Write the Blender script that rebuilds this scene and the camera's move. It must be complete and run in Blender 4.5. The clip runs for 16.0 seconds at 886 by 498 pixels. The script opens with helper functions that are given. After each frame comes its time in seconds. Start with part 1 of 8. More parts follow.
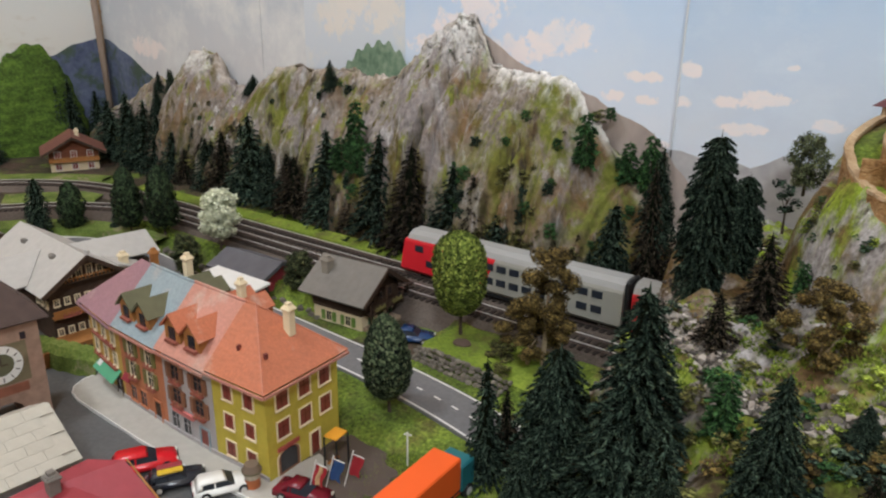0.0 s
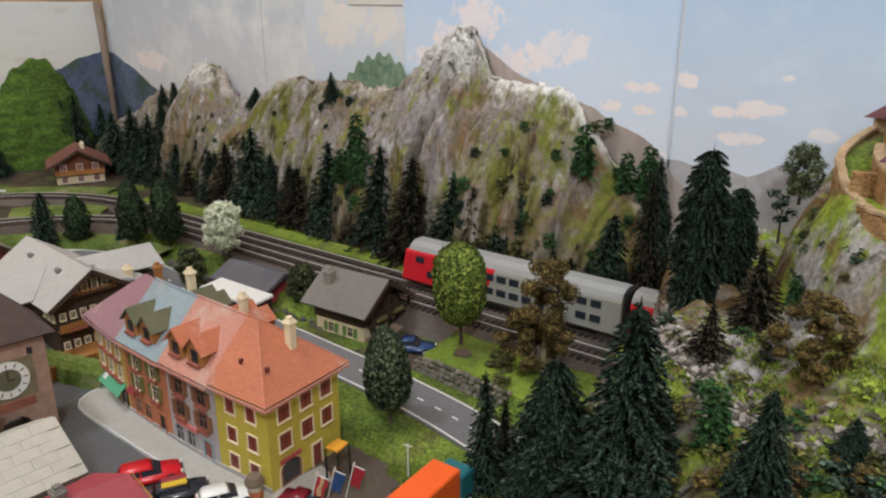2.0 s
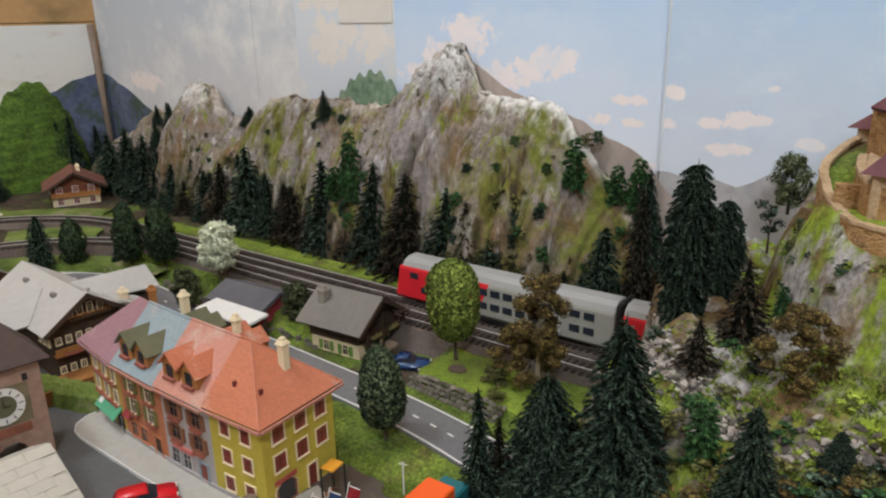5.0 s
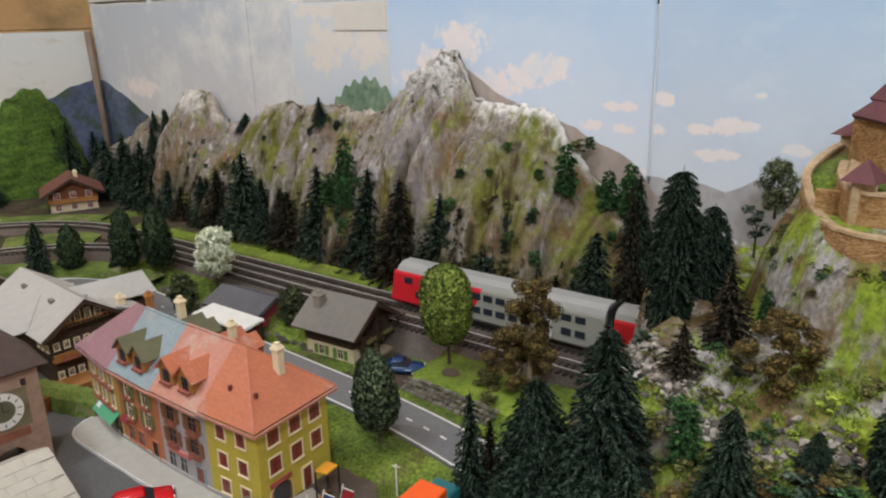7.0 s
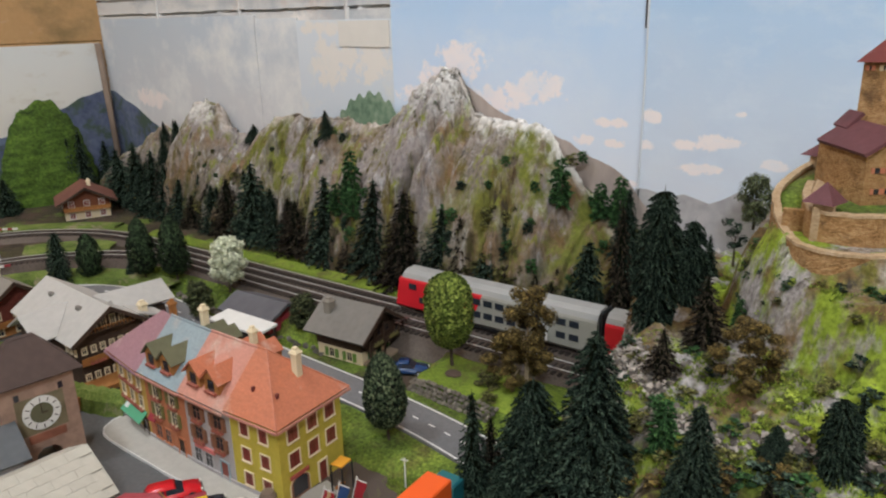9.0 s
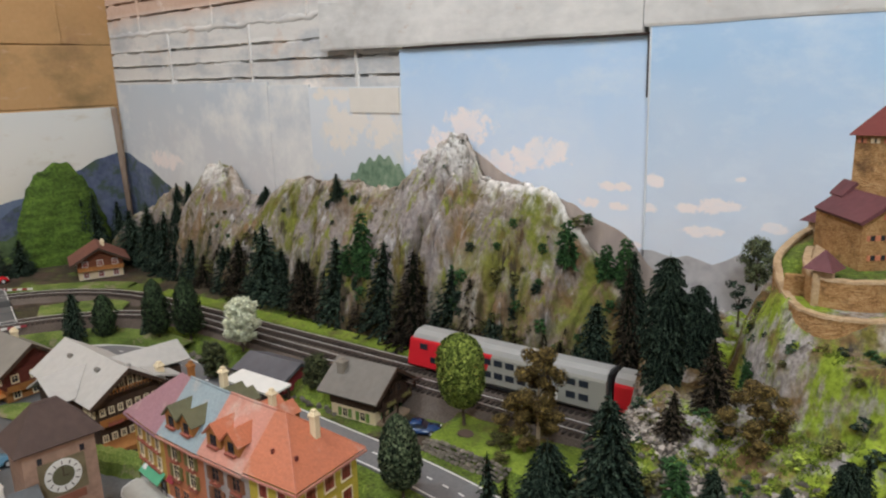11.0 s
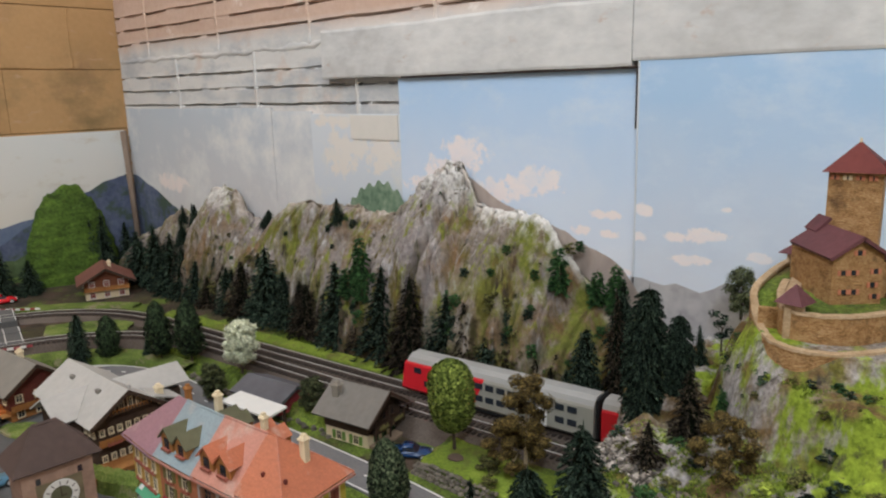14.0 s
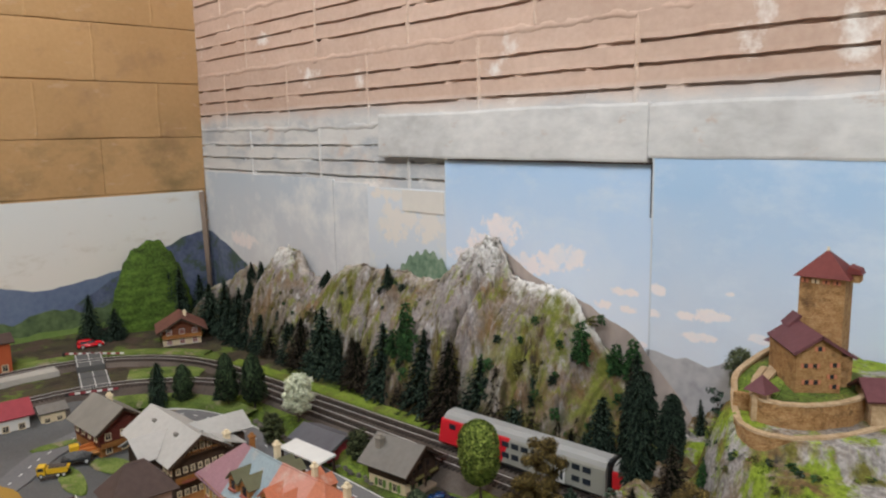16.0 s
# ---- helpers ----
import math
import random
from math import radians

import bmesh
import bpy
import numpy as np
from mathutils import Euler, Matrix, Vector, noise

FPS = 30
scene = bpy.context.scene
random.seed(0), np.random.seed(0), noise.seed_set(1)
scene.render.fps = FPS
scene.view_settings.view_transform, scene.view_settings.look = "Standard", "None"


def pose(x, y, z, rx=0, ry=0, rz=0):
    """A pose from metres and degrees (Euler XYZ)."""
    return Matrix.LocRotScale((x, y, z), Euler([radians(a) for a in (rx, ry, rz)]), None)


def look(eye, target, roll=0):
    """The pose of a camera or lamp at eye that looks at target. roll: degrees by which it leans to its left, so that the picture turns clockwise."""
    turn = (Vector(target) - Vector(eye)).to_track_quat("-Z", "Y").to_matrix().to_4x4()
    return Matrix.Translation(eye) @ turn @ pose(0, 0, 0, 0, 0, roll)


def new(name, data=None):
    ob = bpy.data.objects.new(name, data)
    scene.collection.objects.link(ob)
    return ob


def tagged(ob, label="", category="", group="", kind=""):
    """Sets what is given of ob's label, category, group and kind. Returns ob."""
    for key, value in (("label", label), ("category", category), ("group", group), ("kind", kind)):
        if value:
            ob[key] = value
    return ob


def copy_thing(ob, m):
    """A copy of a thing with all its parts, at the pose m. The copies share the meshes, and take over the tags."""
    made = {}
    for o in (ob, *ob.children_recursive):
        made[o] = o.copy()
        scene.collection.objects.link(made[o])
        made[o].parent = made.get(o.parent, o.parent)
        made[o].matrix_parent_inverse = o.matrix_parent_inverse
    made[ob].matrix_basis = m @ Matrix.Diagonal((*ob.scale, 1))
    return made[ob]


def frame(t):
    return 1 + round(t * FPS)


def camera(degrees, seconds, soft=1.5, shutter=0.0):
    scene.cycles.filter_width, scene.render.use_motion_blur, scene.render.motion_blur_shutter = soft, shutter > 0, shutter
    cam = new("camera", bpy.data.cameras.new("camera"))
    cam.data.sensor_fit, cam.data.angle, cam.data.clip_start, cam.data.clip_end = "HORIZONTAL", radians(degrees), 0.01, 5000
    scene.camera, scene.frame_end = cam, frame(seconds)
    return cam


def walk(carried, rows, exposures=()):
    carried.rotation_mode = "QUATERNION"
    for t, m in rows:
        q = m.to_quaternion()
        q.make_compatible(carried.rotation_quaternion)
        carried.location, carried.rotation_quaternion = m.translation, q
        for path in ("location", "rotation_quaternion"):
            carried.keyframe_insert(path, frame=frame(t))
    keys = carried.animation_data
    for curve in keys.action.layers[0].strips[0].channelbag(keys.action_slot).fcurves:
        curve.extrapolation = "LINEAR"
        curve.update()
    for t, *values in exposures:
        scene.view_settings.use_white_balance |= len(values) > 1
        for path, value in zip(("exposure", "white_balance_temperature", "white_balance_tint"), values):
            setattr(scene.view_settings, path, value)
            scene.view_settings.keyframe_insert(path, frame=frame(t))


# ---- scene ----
# All plan numbers below are in units of U = 0.30 m (the length of one model coach); meshes and places are scaled to metres as they are made.
U = 0.30
cam = camera(62.4, 16.0, soft=2.2)
PATH = [
    (0, (0.006, -0.016, 0.983), (-1.246, 1.399, 0.325), 0.9),
    (0.5, (0.008, -0.010, 0.991), (-1.249, 1.399, 0.333), 0.8),
    (1, (0.018, -0.008, 0.993), (-1.239, 1.403, 0.339), 0.5),
    (1.5, (0.026, -0.013, 1.006), (-1.232, 1.398, 0.355), 0.6),
    (2, (0.029, -0.017, 1.008), (-1.237, 1.390, 0.363), 0.2),
    (2.5, (0.037, -0.012, 1.004), (-1.229, 1.395, 0.359), 0.1),
    (3, (0.036, -0.016, 1.015), (-1.232, 1.391, 0.372), -0.4),
    (3.5, (0.038, -0.008, 1.017), (-1.232, 1.401, 0.381), -0.9),
    (4, (0.043, -0.007, 1.022), (-1.229, 1.404, 0.396), -0.9),
    (6.5, (0.065, -0.011, 1.035), (-1.205, 1.408, 0.424), -1.3),
    (7, (0.076, -0.017, 1.041), (-1.193, 1.403, 0.432), -1.2),
    (7.5, (0.075, -0.020, 1.037), (-1.195, 1.400, 0.428), -0.9),
    (8, (0.078, -0.034, 1.047), (-1.193, 1.385, 0.436), -1.1),
    (8.5, (0.097, -0.057, 1.074), (-1.172, 1.363, 0.463), -1.0),
    (9, (0.157, -0.126, 1.117), (-1.109, 1.297, 0.506), -1.4),
    (9.2, (0.182, -0.148, 1.144), (-1.079, 1.287, 0.551), -2.3),
    (11.5, (0.169, -0.190, 1.167), (-1.127, 1.262, 0.711), -1.5),
    (12, (0.168, -0.190, 1.165), (-1.136, 1.257, 0.713), -1.4),
    (12.5, (0.173, -0.193, 1.179), (-1.140, 1.249, 0.735), -1.5),
    (13, (0.177, -0.196, 1.184), (-1.141, 1.245, 0.753), -1.5),
    (13.5, (0.184, -0.185, 1.185), (-1.136, 1.253, 0.750), -1.8),
    (14, (0.249, -0.188, 1.209), (-1.069, 1.255, 0.783), -1.5),
    (14.5, (0.327, -0.188, 1.177), (-1.123, 1.146, 0.838), -1.7),
    (15, (0.420, -0.154, 1.157), (-1.105, 1.093, 0.810), -0.5),
    (15.5, (0.476, -0.204, 1.264), (-1.025, 1.077, 0.938), -1.7),
    (16, (0.534, -0.351, 1.395), (-0.912, 0.995, 1.082), -1.0),
]
walk(cam, [(t, look([U * v for v in eye], [U * v for v in at], roll)) for t, eye, at, roll in PATH], [(0, 0.06), (3, 0.04), (8.5, 0.03), (11.5, 0.05), (12, 0.06), (12.5, -0.10), (14, -0.07), (15, -0.06), (16, -0.03)])


# ---- light: two unseen ceiling lamps, the right one as fill, and the dim bounce of the room ----
world = bpy.data.worlds.new("room_air")
scene.world = world
world.use_nodes = True
world.node_tree.nodes["Background"].inputs[0].default_value = (1.0, 0.97, 0.94, 1)
world.node_tree.nodes["Background"].inputs[1].default_value = 0.03


def ceiling_light(x, y, z, power, radius):
    lamp = bpy.data.lights.new("ceiling_lamp", "POINT")
    lamp.shadow_soft_size, lamp.energy = radius, power
    lamp.color = (0.80, 0.89, 1.0)
    ob = new("ceiling_lamp_light", lamp)
    ob.matrix_world = pose(x, y, z)


ceiling_light(-0.80, -0.20, 1.42, 30.0, 0.10)
ceiling_light(0.65, -0.68, 1.45, 57.0, 0.12)


# ---- materials ----
def shade(name, colours, rough=0.8, grain=60.0, patch=8.0, bump=0.15, metal=0.0, spread=0.5, random=0.0, stretch=(1, 1, 1), spec=0.3, world_space=False, island=0.0):
    """A surface of two or three colours mixed by coarse and fine noise (scales per metre), with a fine relief."""
    m = bpy.data.materials.new(name)
    m.use_nodes = True
    n, l = m.node_tree.nodes, m.node_tree.links
    b = n["Principled BSDF"]
    b.inputs["Roughness"].default_value, b.inputs["Metallic"].default_value = rough, metal
    b.inputs["Specular IOR Level"].default_value = spec
    if world_space:
        co = n.new("ShaderNodeNewGeometry").outputs["Position"]
    else:
        co = n.new("ShaderNodeTexCoord").outputs["Object"]
    mp = n.new("ShaderNodeMapping")
    mp.inputs["Scale"].default_value = stretch
    l.new(co, mp.inputs["Vector"])
    big, fine = n.new("ShaderNodeTexNoise"), n.new("ShaderNodeTexNoise")
    big.inputs["Scale"].default_value, fine.inputs["Scale"].default_value = patch, grain
    big.inputs["Detail"].default_value, fine.inputs["Detail"].default_value = 4, 5
    l.new(mp.outputs[0], big.inputs["Vector"])
    l.new(mp.outputs[0], fine.inputs["Vector"])
    mix = n.new("ShaderNodeMath")
    mix.operation = "MULTIPLY_ADD"
    l.new(big.outputs["Fac"], mix.inputs[0])
    mix.inputs[1].default_value = 0.55
    half = n.new("ShaderNodeMath")
    half.operation = "MULTIPLY"
    l.new(fine.outputs["Fac"], half.inputs[0])
    half.inputs[1].default_value = 0.45
    l.new(half.outputs[0], mix.inputs[2])
    ramp = n.new("ShaderNodeValToRGB")
    k = len(colours)
    lo, hi = 0.5 - spread * 0.35, 0.5 + spread * 0.35
    while len(ramp.color_ramp.elements) < k:
        ramp.color_ramp.elements.new(0.5)
    for i, c in enumerate(colours):
        e = ramp.color_ramp.elements[i]
        e.position = lo + (hi - lo) * i / max(1, k - 1)
        e.color = (*c, 1)
    l.new(mix.outputs[0], ramp.inputs["Fac"])
    out = ramp.outputs["Color"]
    if random:
        info, hsv = n.new("ShaderNodeObjectInfo"), n.new("ShaderNodeHueSaturation")
        rng = n.new("ShaderNodeMapRange")
        rng.inputs["To Min"].default_value, rng.inputs["To Max"].default_value = 1 - random, 1 + random
        l.new(info.outputs["Random"], rng.inputs["Value"])
        l.new(rng.outputs["Result"], hsv.inputs["Value"])
        l.new(out, hsv.inputs["Color"])
        out = hsv.outputs["Color"]
    if island:
        jit, sub5 = n.new("ShaderNodeMath"), n.new("ShaderNodeNewGeometry")
        jit.operation = "MULTIPLY_ADD"
        l.new(sub5.outputs["Random Per Island"], jit.inputs[0])
        jit.inputs[1].default_value = 0.35 * island
        low5 = n.new("ShaderNodeMath")
        low5.operation = "SUBTRACT"
        l.new(mix.outputs[0], low5.inputs[0])
        low5.inputs[1].default_value = 0.175 * island
        l.new(low5.outputs[0], jit.inputs[2])
        l.new(jit.outputs[0], ramp.inputs["Fac"])
        gi, hs2, rg2 = n.new("ShaderNodeNewGeometry"), n.new("ShaderNodeHueSaturation"), n.new("ShaderNodeMapRange")
        rg2.inputs["To Min"].default_value, rg2.inputs["To Max"].default_value = 1 - island, 1 + island
        l.new(gi.outputs["Random Per Island"], rg2.inputs["Value"])
        l.new(rg2.outputs["Result"], hs2.inputs["Value"])
        l.new(out, hs2.inputs["Color"])
        out = hs2.outputs["Color"]
    l.new(out, b.inputs["Base Color"])
    if bump:
        bp = n.new("ShaderNodeBump")
        bp.inputs["Strength"].default_value, bp.inputs["Distance"].default_value = bump, 0.002
        l.new(fine.outputs["Fac"], bp.inputs["Height"])
        l.new(bp.outputs[0], b.inputs["Normal"])
    return m


def plain(name, c, rough=0.5, metal=0.0, var=0.12, **k):
    return shade(name, [tuple(v * (1 - var) for v in c), tuple(min(1, v * (1 + var)) for v in c)], rough, metal=metal, **k)


def overlay(m, colour, scale, lo, hi, stretch=(1, 1, 1), slope=None, zrange=None, seed=0.0, axis="Z", attribute="", only=None):
    """Lays a second colour over a material in noise-shaped patches; slope: (from, to) of the surface's upward facing, zrange: (from, to) of the height in metres, or of the depth below the crest that an attribute holds; only: (from, to) of x."""
    n, l = m.node_tree.nodes, m.node_tree.links
    b = n["Principled BSDF"]
    old = b.inputs["Base Color"].links[0].from_socket
    geo = n.new("ShaderNodeNewGeometry")
    mp = n.new("ShaderNodeMapping")
    mp.inputs["Scale"].default_value = stretch
    mp.inputs["Location"].default_value = (seed, seed * 0.7, seed * 1.3)
    l.new(geo.outputs["Position"], mp.inputs["Vector"])
    noi = n.new("ShaderNodeTexNoise")
    noi.inputs["Scale"].default_value, noi.inputs["Detail"].default_value = scale, 8
    noi.inputs["Roughness"].default_value = 0.66
    l.new(mp.outputs[0], noi.inputs["Vector"])
    rng = n.new("ShaderNodeMapRange")
    rng.inputs["From Min"].default_value, rng.inputs["From Max"].default_value = lo, hi
    l.new(noi.outputs["Fac"], rng.inputs["Value"])
    fac = rng.outputs["Result"]
    sep = n.new("ShaderNodeSeparateXYZ")
    if slope:
        l.new(geo.outputs["True Normal"], sep.inputs[0])
    elif zrange:
        l.new(geo.outputs["Position"], sep.inputs[0])
    if slope or zrange:
        r2 = n.new("ShaderNodeMapRange")
        r2.inputs["From Min"].default_value, r2.inputs["From Max"].default_value = slope or zrange
        if attribute:
            held = n.new("ShaderNodeAttribute")
            held.attribute_name = attribute
            l.new(held.outputs["Fac"], r2.inputs["Value"])
        else:
            l.new(sep.outputs[axis], r2.inputs["Value"])
        mul = n.new("ShaderNodeMath")
        mul.operation = "MULTIPLY"
        l.new(fac, mul.inputs[0])
        l.new(r2.outputs["Result"], mul.inputs[1])
        fac = mul.outputs[0]
    if only:
        off, size, mul = n.new("ShaderNodeMath"), n.new("ShaderNodeMath"), n.new("ShaderNodeMath")
        off.operation, size.operation = "SUBTRACT", "ABSOLUTE"
        mul.operation = "MULTIPLY"
        wide = n.new("ShaderNodeMapRange")
        half = (only[1] - only[0]) / 2
        wide.inputs["From Min"].default_value, wide.inputs["From Max"].default_value = half, half * 0.7
        where = n.new("ShaderNodeSeparateXYZ")
        l.new(geo.outputs["Position"], where.inputs[0])
        l.new(where.outputs["X"], off.inputs[0])
        off.inputs[1].default_value = only[0] + half
        l.new(off.outputs[0], size.inputs[0])
        l.new(size.outputs[0], wide.inputs["Value"])
        l.new(fac, mul.inputs[0])
        l.new(wide.outputs["Result"], mul.inputs[1])
        fac = mul.outputs[0]
    mx = n.new("ShaderNodeMix")
    mx.data_type = "RGBA"
    l.new(fac, mx.inputs["Factor"])
    l.new(old, mx.inputs["A"])
    mx.inputs["B"].default_value = (*colour, 1)
    l.new(mx.outputs["Result"], b.inputs["Base Color"])
    return m


def grain(m, scale, amount):
    """Breaks up a material's colour with fine light and dark specks, as in painted plaster and flock."""
    n, l = m.node_tree.nodes, m.node_tree.links
    b = n["Principled BSDF"]
    old = b.inputs["Base Color"].links[0].from_socket
    geo, noi, rng, hsv = n.new("ShaderNodeNewGeometry"), n.new("ShaderNodeTexNoise"), n.new("ShaderNodeMapRange"), n.new("ShaderNodeHueSaturation")
    noi.inputs["Scale"].default_value, noi.inputs["Detail"].default_value, noi.inputs["Roughness"].default_value = scale, 4, 0.7
    l.new(geo.outputs["Position"], noi.inputs["Vector"])
    rng.inputs["From Min"].default_value, rng.inputs["From Max"].default_value = 0.32, 0.68
    rng.inputs["To Min"].default_value, rng.inputs["To Max"].default_value = 1 - amount, 1 + amount
    l.new(noi.outputs["Fac"], rng.inputs["Value"])
    l.new(rng.outputs["Result"], hsv.inputs["Value"])
    l.new(old, hsv.inputs["Color"])
    l.new(hsv.outputs["Color"], b.inputs["Base Color"])


GRASS = shade("static_grass", [(0.042, 0.060, 0.012), (0.110, 0.160, 0.022), (0.23, 0.30, 0.042)], 0.95, 420, 22, 0.8, world_space=True)
overlay(GRASS, (0.13, 0.09, 0.035), 14, 0.50, 0.64)
overlay(GRASS, (0.05, 0.065, 0.015), 26, 0.52, 0.66, seed=6.0)
grain(GRASS, 320, 0.5)
ROCKY = shade("rocky_ground", [(0.14, 0.12, 0.105), (0.29, 0.265, 0.25), (0.45, 0.425, 0.41)], 0.95, 200, 22, 0.7, stretch=(1.3, 1.3, 0.6), spread=0.6, world_space=True, spec=0.12)
overlay(ROCKY, (0.20, 0.145, 0.085), 15, 0.50, 0.66, (1, 1, 0.5), seed=33.0)
overlay(ROCKY, (0.185, 0.245, 0.028), 11, 0.50, 0.545, (1.3, 1.3, 0.55), seed=52.0)
overlay(ROCKY, (0.26, 0.33, 0.038), 22, 0.53, 0.60, (1.2, 1.2, 0.5), slope=(0.15, 0.45), seed=36.0)
overlay(ROCKY, (0.13, 0.12, 0.028), 22, 0.53, 0.62, (1.2, 1.2, 0.6), seed=7.0)
overlay(ROCKY, (0.14, 0.090, 0.04), 17, 0.52, 0.61, seed=3.0)
overlay(ROCKY, (0.06, 0.05, 0.04), 48, 0.59, 0.68, (1.5, 1.5, 0.7), seed=37.0)
overlay(ROCKY, (0.060, 0.043, 0.023), 18, 0.40, 0.54, zrange=(0.305, 0.265), seed=38.0, axis="Y")
grain(ROCKY, 260, 0.4)
CLIFF = shade("plaster_rock", [(0.11, 0.088, 0.072), (0.225, 0.190, 0.163), (0.365, 0.325, 0.292)], 0.95, 190, 17, 0.7, stretch=(1.4, 1.4, 0.5), spread=0.62, world_space=True, spec=0.12)
overlay(CLIFF, (0.20, 0.125, 0.066), 7, 0.48, 0.60, (1.4, 1.4, 0.6), seed=5.0)
overlay(CLIFF, (0.255, 0.222, 0.212), 8, 0.49, 0.58, (1.2, 1.2, 0.4), seed=61.0)
overlay(CLIFF, (0.42, 0.395, 0.375), 46, 0.54, 0.66, (1.7, 1.7, 0.13), seed=31.0)
overlay(CLIFF, (0.150, 0.150, 0.034), 9, 0.52, 0.61, (2.1, 2.1, 0.36))
overlay(CLIFF, (0.115, 0.090, 0.028), 26, 0.53, 0.62, (1.9, 1.9, 0.28), seed=51.0)
overlay(CLIFF, (0.190, 0.205, 0.040), 30, 0.56, 0.64, (1.7, 1.7, 0.26), seed=71.0)
overlay(CLIFF, (0.050, 0.040, 0.028), 24, 0.56, 0.66, (2.0, 2.0, 0.18), seed=9.0)
overlay(CLIFF, (0.47, 0.44, 0.415), 40, 0.52, 0.66, (1.6, 1.6, 0.24), zrange=(0.16, 0.25), seed=12.0)
overlay(CLIFF, (0.145, 0.088, 0.036), 22, 0.42, 0.58, (1.3, 1.3, 0.8), zrange=(-0.47, -0.33), seed=15.0, axis="X")
overlay(CLIFF, (0.155, 0.165, 0.034), 20, 0.50, 0.60, (1.3, 1.3, 0.6), zrange=(-0.52, -0.42), seed=18.0, axis="X")
# dark brown and olive patches that grow denser towards the cliff's foot
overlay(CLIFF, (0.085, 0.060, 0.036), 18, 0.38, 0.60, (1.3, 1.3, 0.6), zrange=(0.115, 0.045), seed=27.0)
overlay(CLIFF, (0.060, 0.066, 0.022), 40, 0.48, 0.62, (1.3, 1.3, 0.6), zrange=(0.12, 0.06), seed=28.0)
overlay(CLIFF, (0.70, 0.68, 0.65), 60, 0.40, 0.56, (1.4, 1.4, 0.4), zrange=(0.215, 0.268), seed=2.0)
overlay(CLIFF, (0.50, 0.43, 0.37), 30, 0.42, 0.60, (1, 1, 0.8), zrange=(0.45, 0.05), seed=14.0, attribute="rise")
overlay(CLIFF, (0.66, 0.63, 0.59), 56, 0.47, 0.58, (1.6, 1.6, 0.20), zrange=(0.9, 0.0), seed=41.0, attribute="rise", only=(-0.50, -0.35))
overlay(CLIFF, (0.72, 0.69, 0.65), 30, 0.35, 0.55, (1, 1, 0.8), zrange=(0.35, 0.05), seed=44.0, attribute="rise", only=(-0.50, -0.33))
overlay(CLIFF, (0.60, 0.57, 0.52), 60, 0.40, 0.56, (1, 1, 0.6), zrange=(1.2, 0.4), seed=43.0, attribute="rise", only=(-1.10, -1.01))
overlay(CLIFF, (0.10, 0.09, 0.075), 110, 0.54, 0.64, (1, 1, 0.7), zrange=(0.195, 0.225), seed=23.0)
grain(CLIFF, 150, 0.24)
BALLAST = shade("brown_ballast", [(0.046, 0.034, 0.027), (0.098, 0.076, 0.062), (0.162, 0.130, 0.108)], 0.95, 700, 14, 0.6, world_space=True)
ASPHALT = shade("grey_asphalt", [(0.13, 0.125, 0.125), (0.185, 0.18, 0.18)], 0.9, 300, 9, 0.15, world_space=True)
STREET = shade("worn_street_card", [(0.08, 0.078, 0.076), (0.13, 0.127, 0.124)], 0.7, 300, 7, 0.1, world_space=True)
SCRUB = shade("brown_green_scrub", [(0.024, 0.018, 0.012), (0.056, 0.044, 0.026), (0.090, 0.084, 0.034)], 0.95, 420, 30, 0.8, world_space=True)
overlay(SCRUB, (0.11, 0.155, 0.025), 16, 0.53, 0.60)
overlay(SCRUB, (0.085, 0.055, 0.04), 24, 0.50, 0.60, seed=4.0)
PAVING = shade("pale_paving", [(0.38, 0.355, 0.31), (0.47, 0.44, 0.39)], 0.8, 200, 12, 0.1, world_space=True)
WHITE = plain("white_paint", (0.72, 0.70, 0.66), 0.6, var=0.08)


# ---- small tools ----
RNG = random.Random(7)


def thing(name, x, y, z, rz=0.0, label="", category="", group="", kind=""):
    ob = new(name)
    ob.empty_display_size = 0.01
    ob.matrix_basis = pose(U * x, U * y, U * z, 0, 0, rz)
    return tagged(ob, label, category, group, kind)


def mesh_of(bm, material, name, smooth=False):
    bmesh.ops.scale(bm, vec=(U, U, U), verts=bm.verts)
    me = bpy.data.meshes.new(name)
    bm.to_mesh(me)
    bm.free()
    for m in (material if isinstance(material, (list, tuple)) else [material]):
        me.materials.append(m)
    if smooth:
        me.shade_smooth()
    return me


def part(name, bm, material, parent, label="", smooth=False):
    ob = new(name, mesh_of(bm, material, name, smooth))
    ob.parent = parent
    return tagged(ob, label)


def solo(name, bm, material, label="", category="", kind="", x=0.0, y=0.0, z=0.0, rz=0.0, smooth=False, group=""):
    ob = new(name, mesh_of(bm, material, name, smooth))
    ob.matrix_basis = pose(U * x, U * y, U * z, 0, 0, rz)
    return tagged(ob, label, category, group, kind)


def box(bm, x0, x1, y0, y1, z0, z1, bevel=0.0, m=None):
    r = bmesh.ops.create_cube(bm, size=1)["verts"]
    bmesh.ops.scale(bm, vec=(x1 - x0, y1 - y0, z1 - z0), verts=r)
    bmesh.ops.translate(bm, vec=((x0 + x1) / 2, (y0 + y1) / 2, (z0 + z1) / 2), verts=r)
    if bevel:
        es = list({e for v in r for e in v.link_edges})
        r = bmesh.ops.bevel(bm, geom=es, offset=bevel, segments=1, affect="EDGES")["verts"]
    if m is not None:
        bmesh.ops.transform(bm, matrix=m, verts=list(r))
    return r


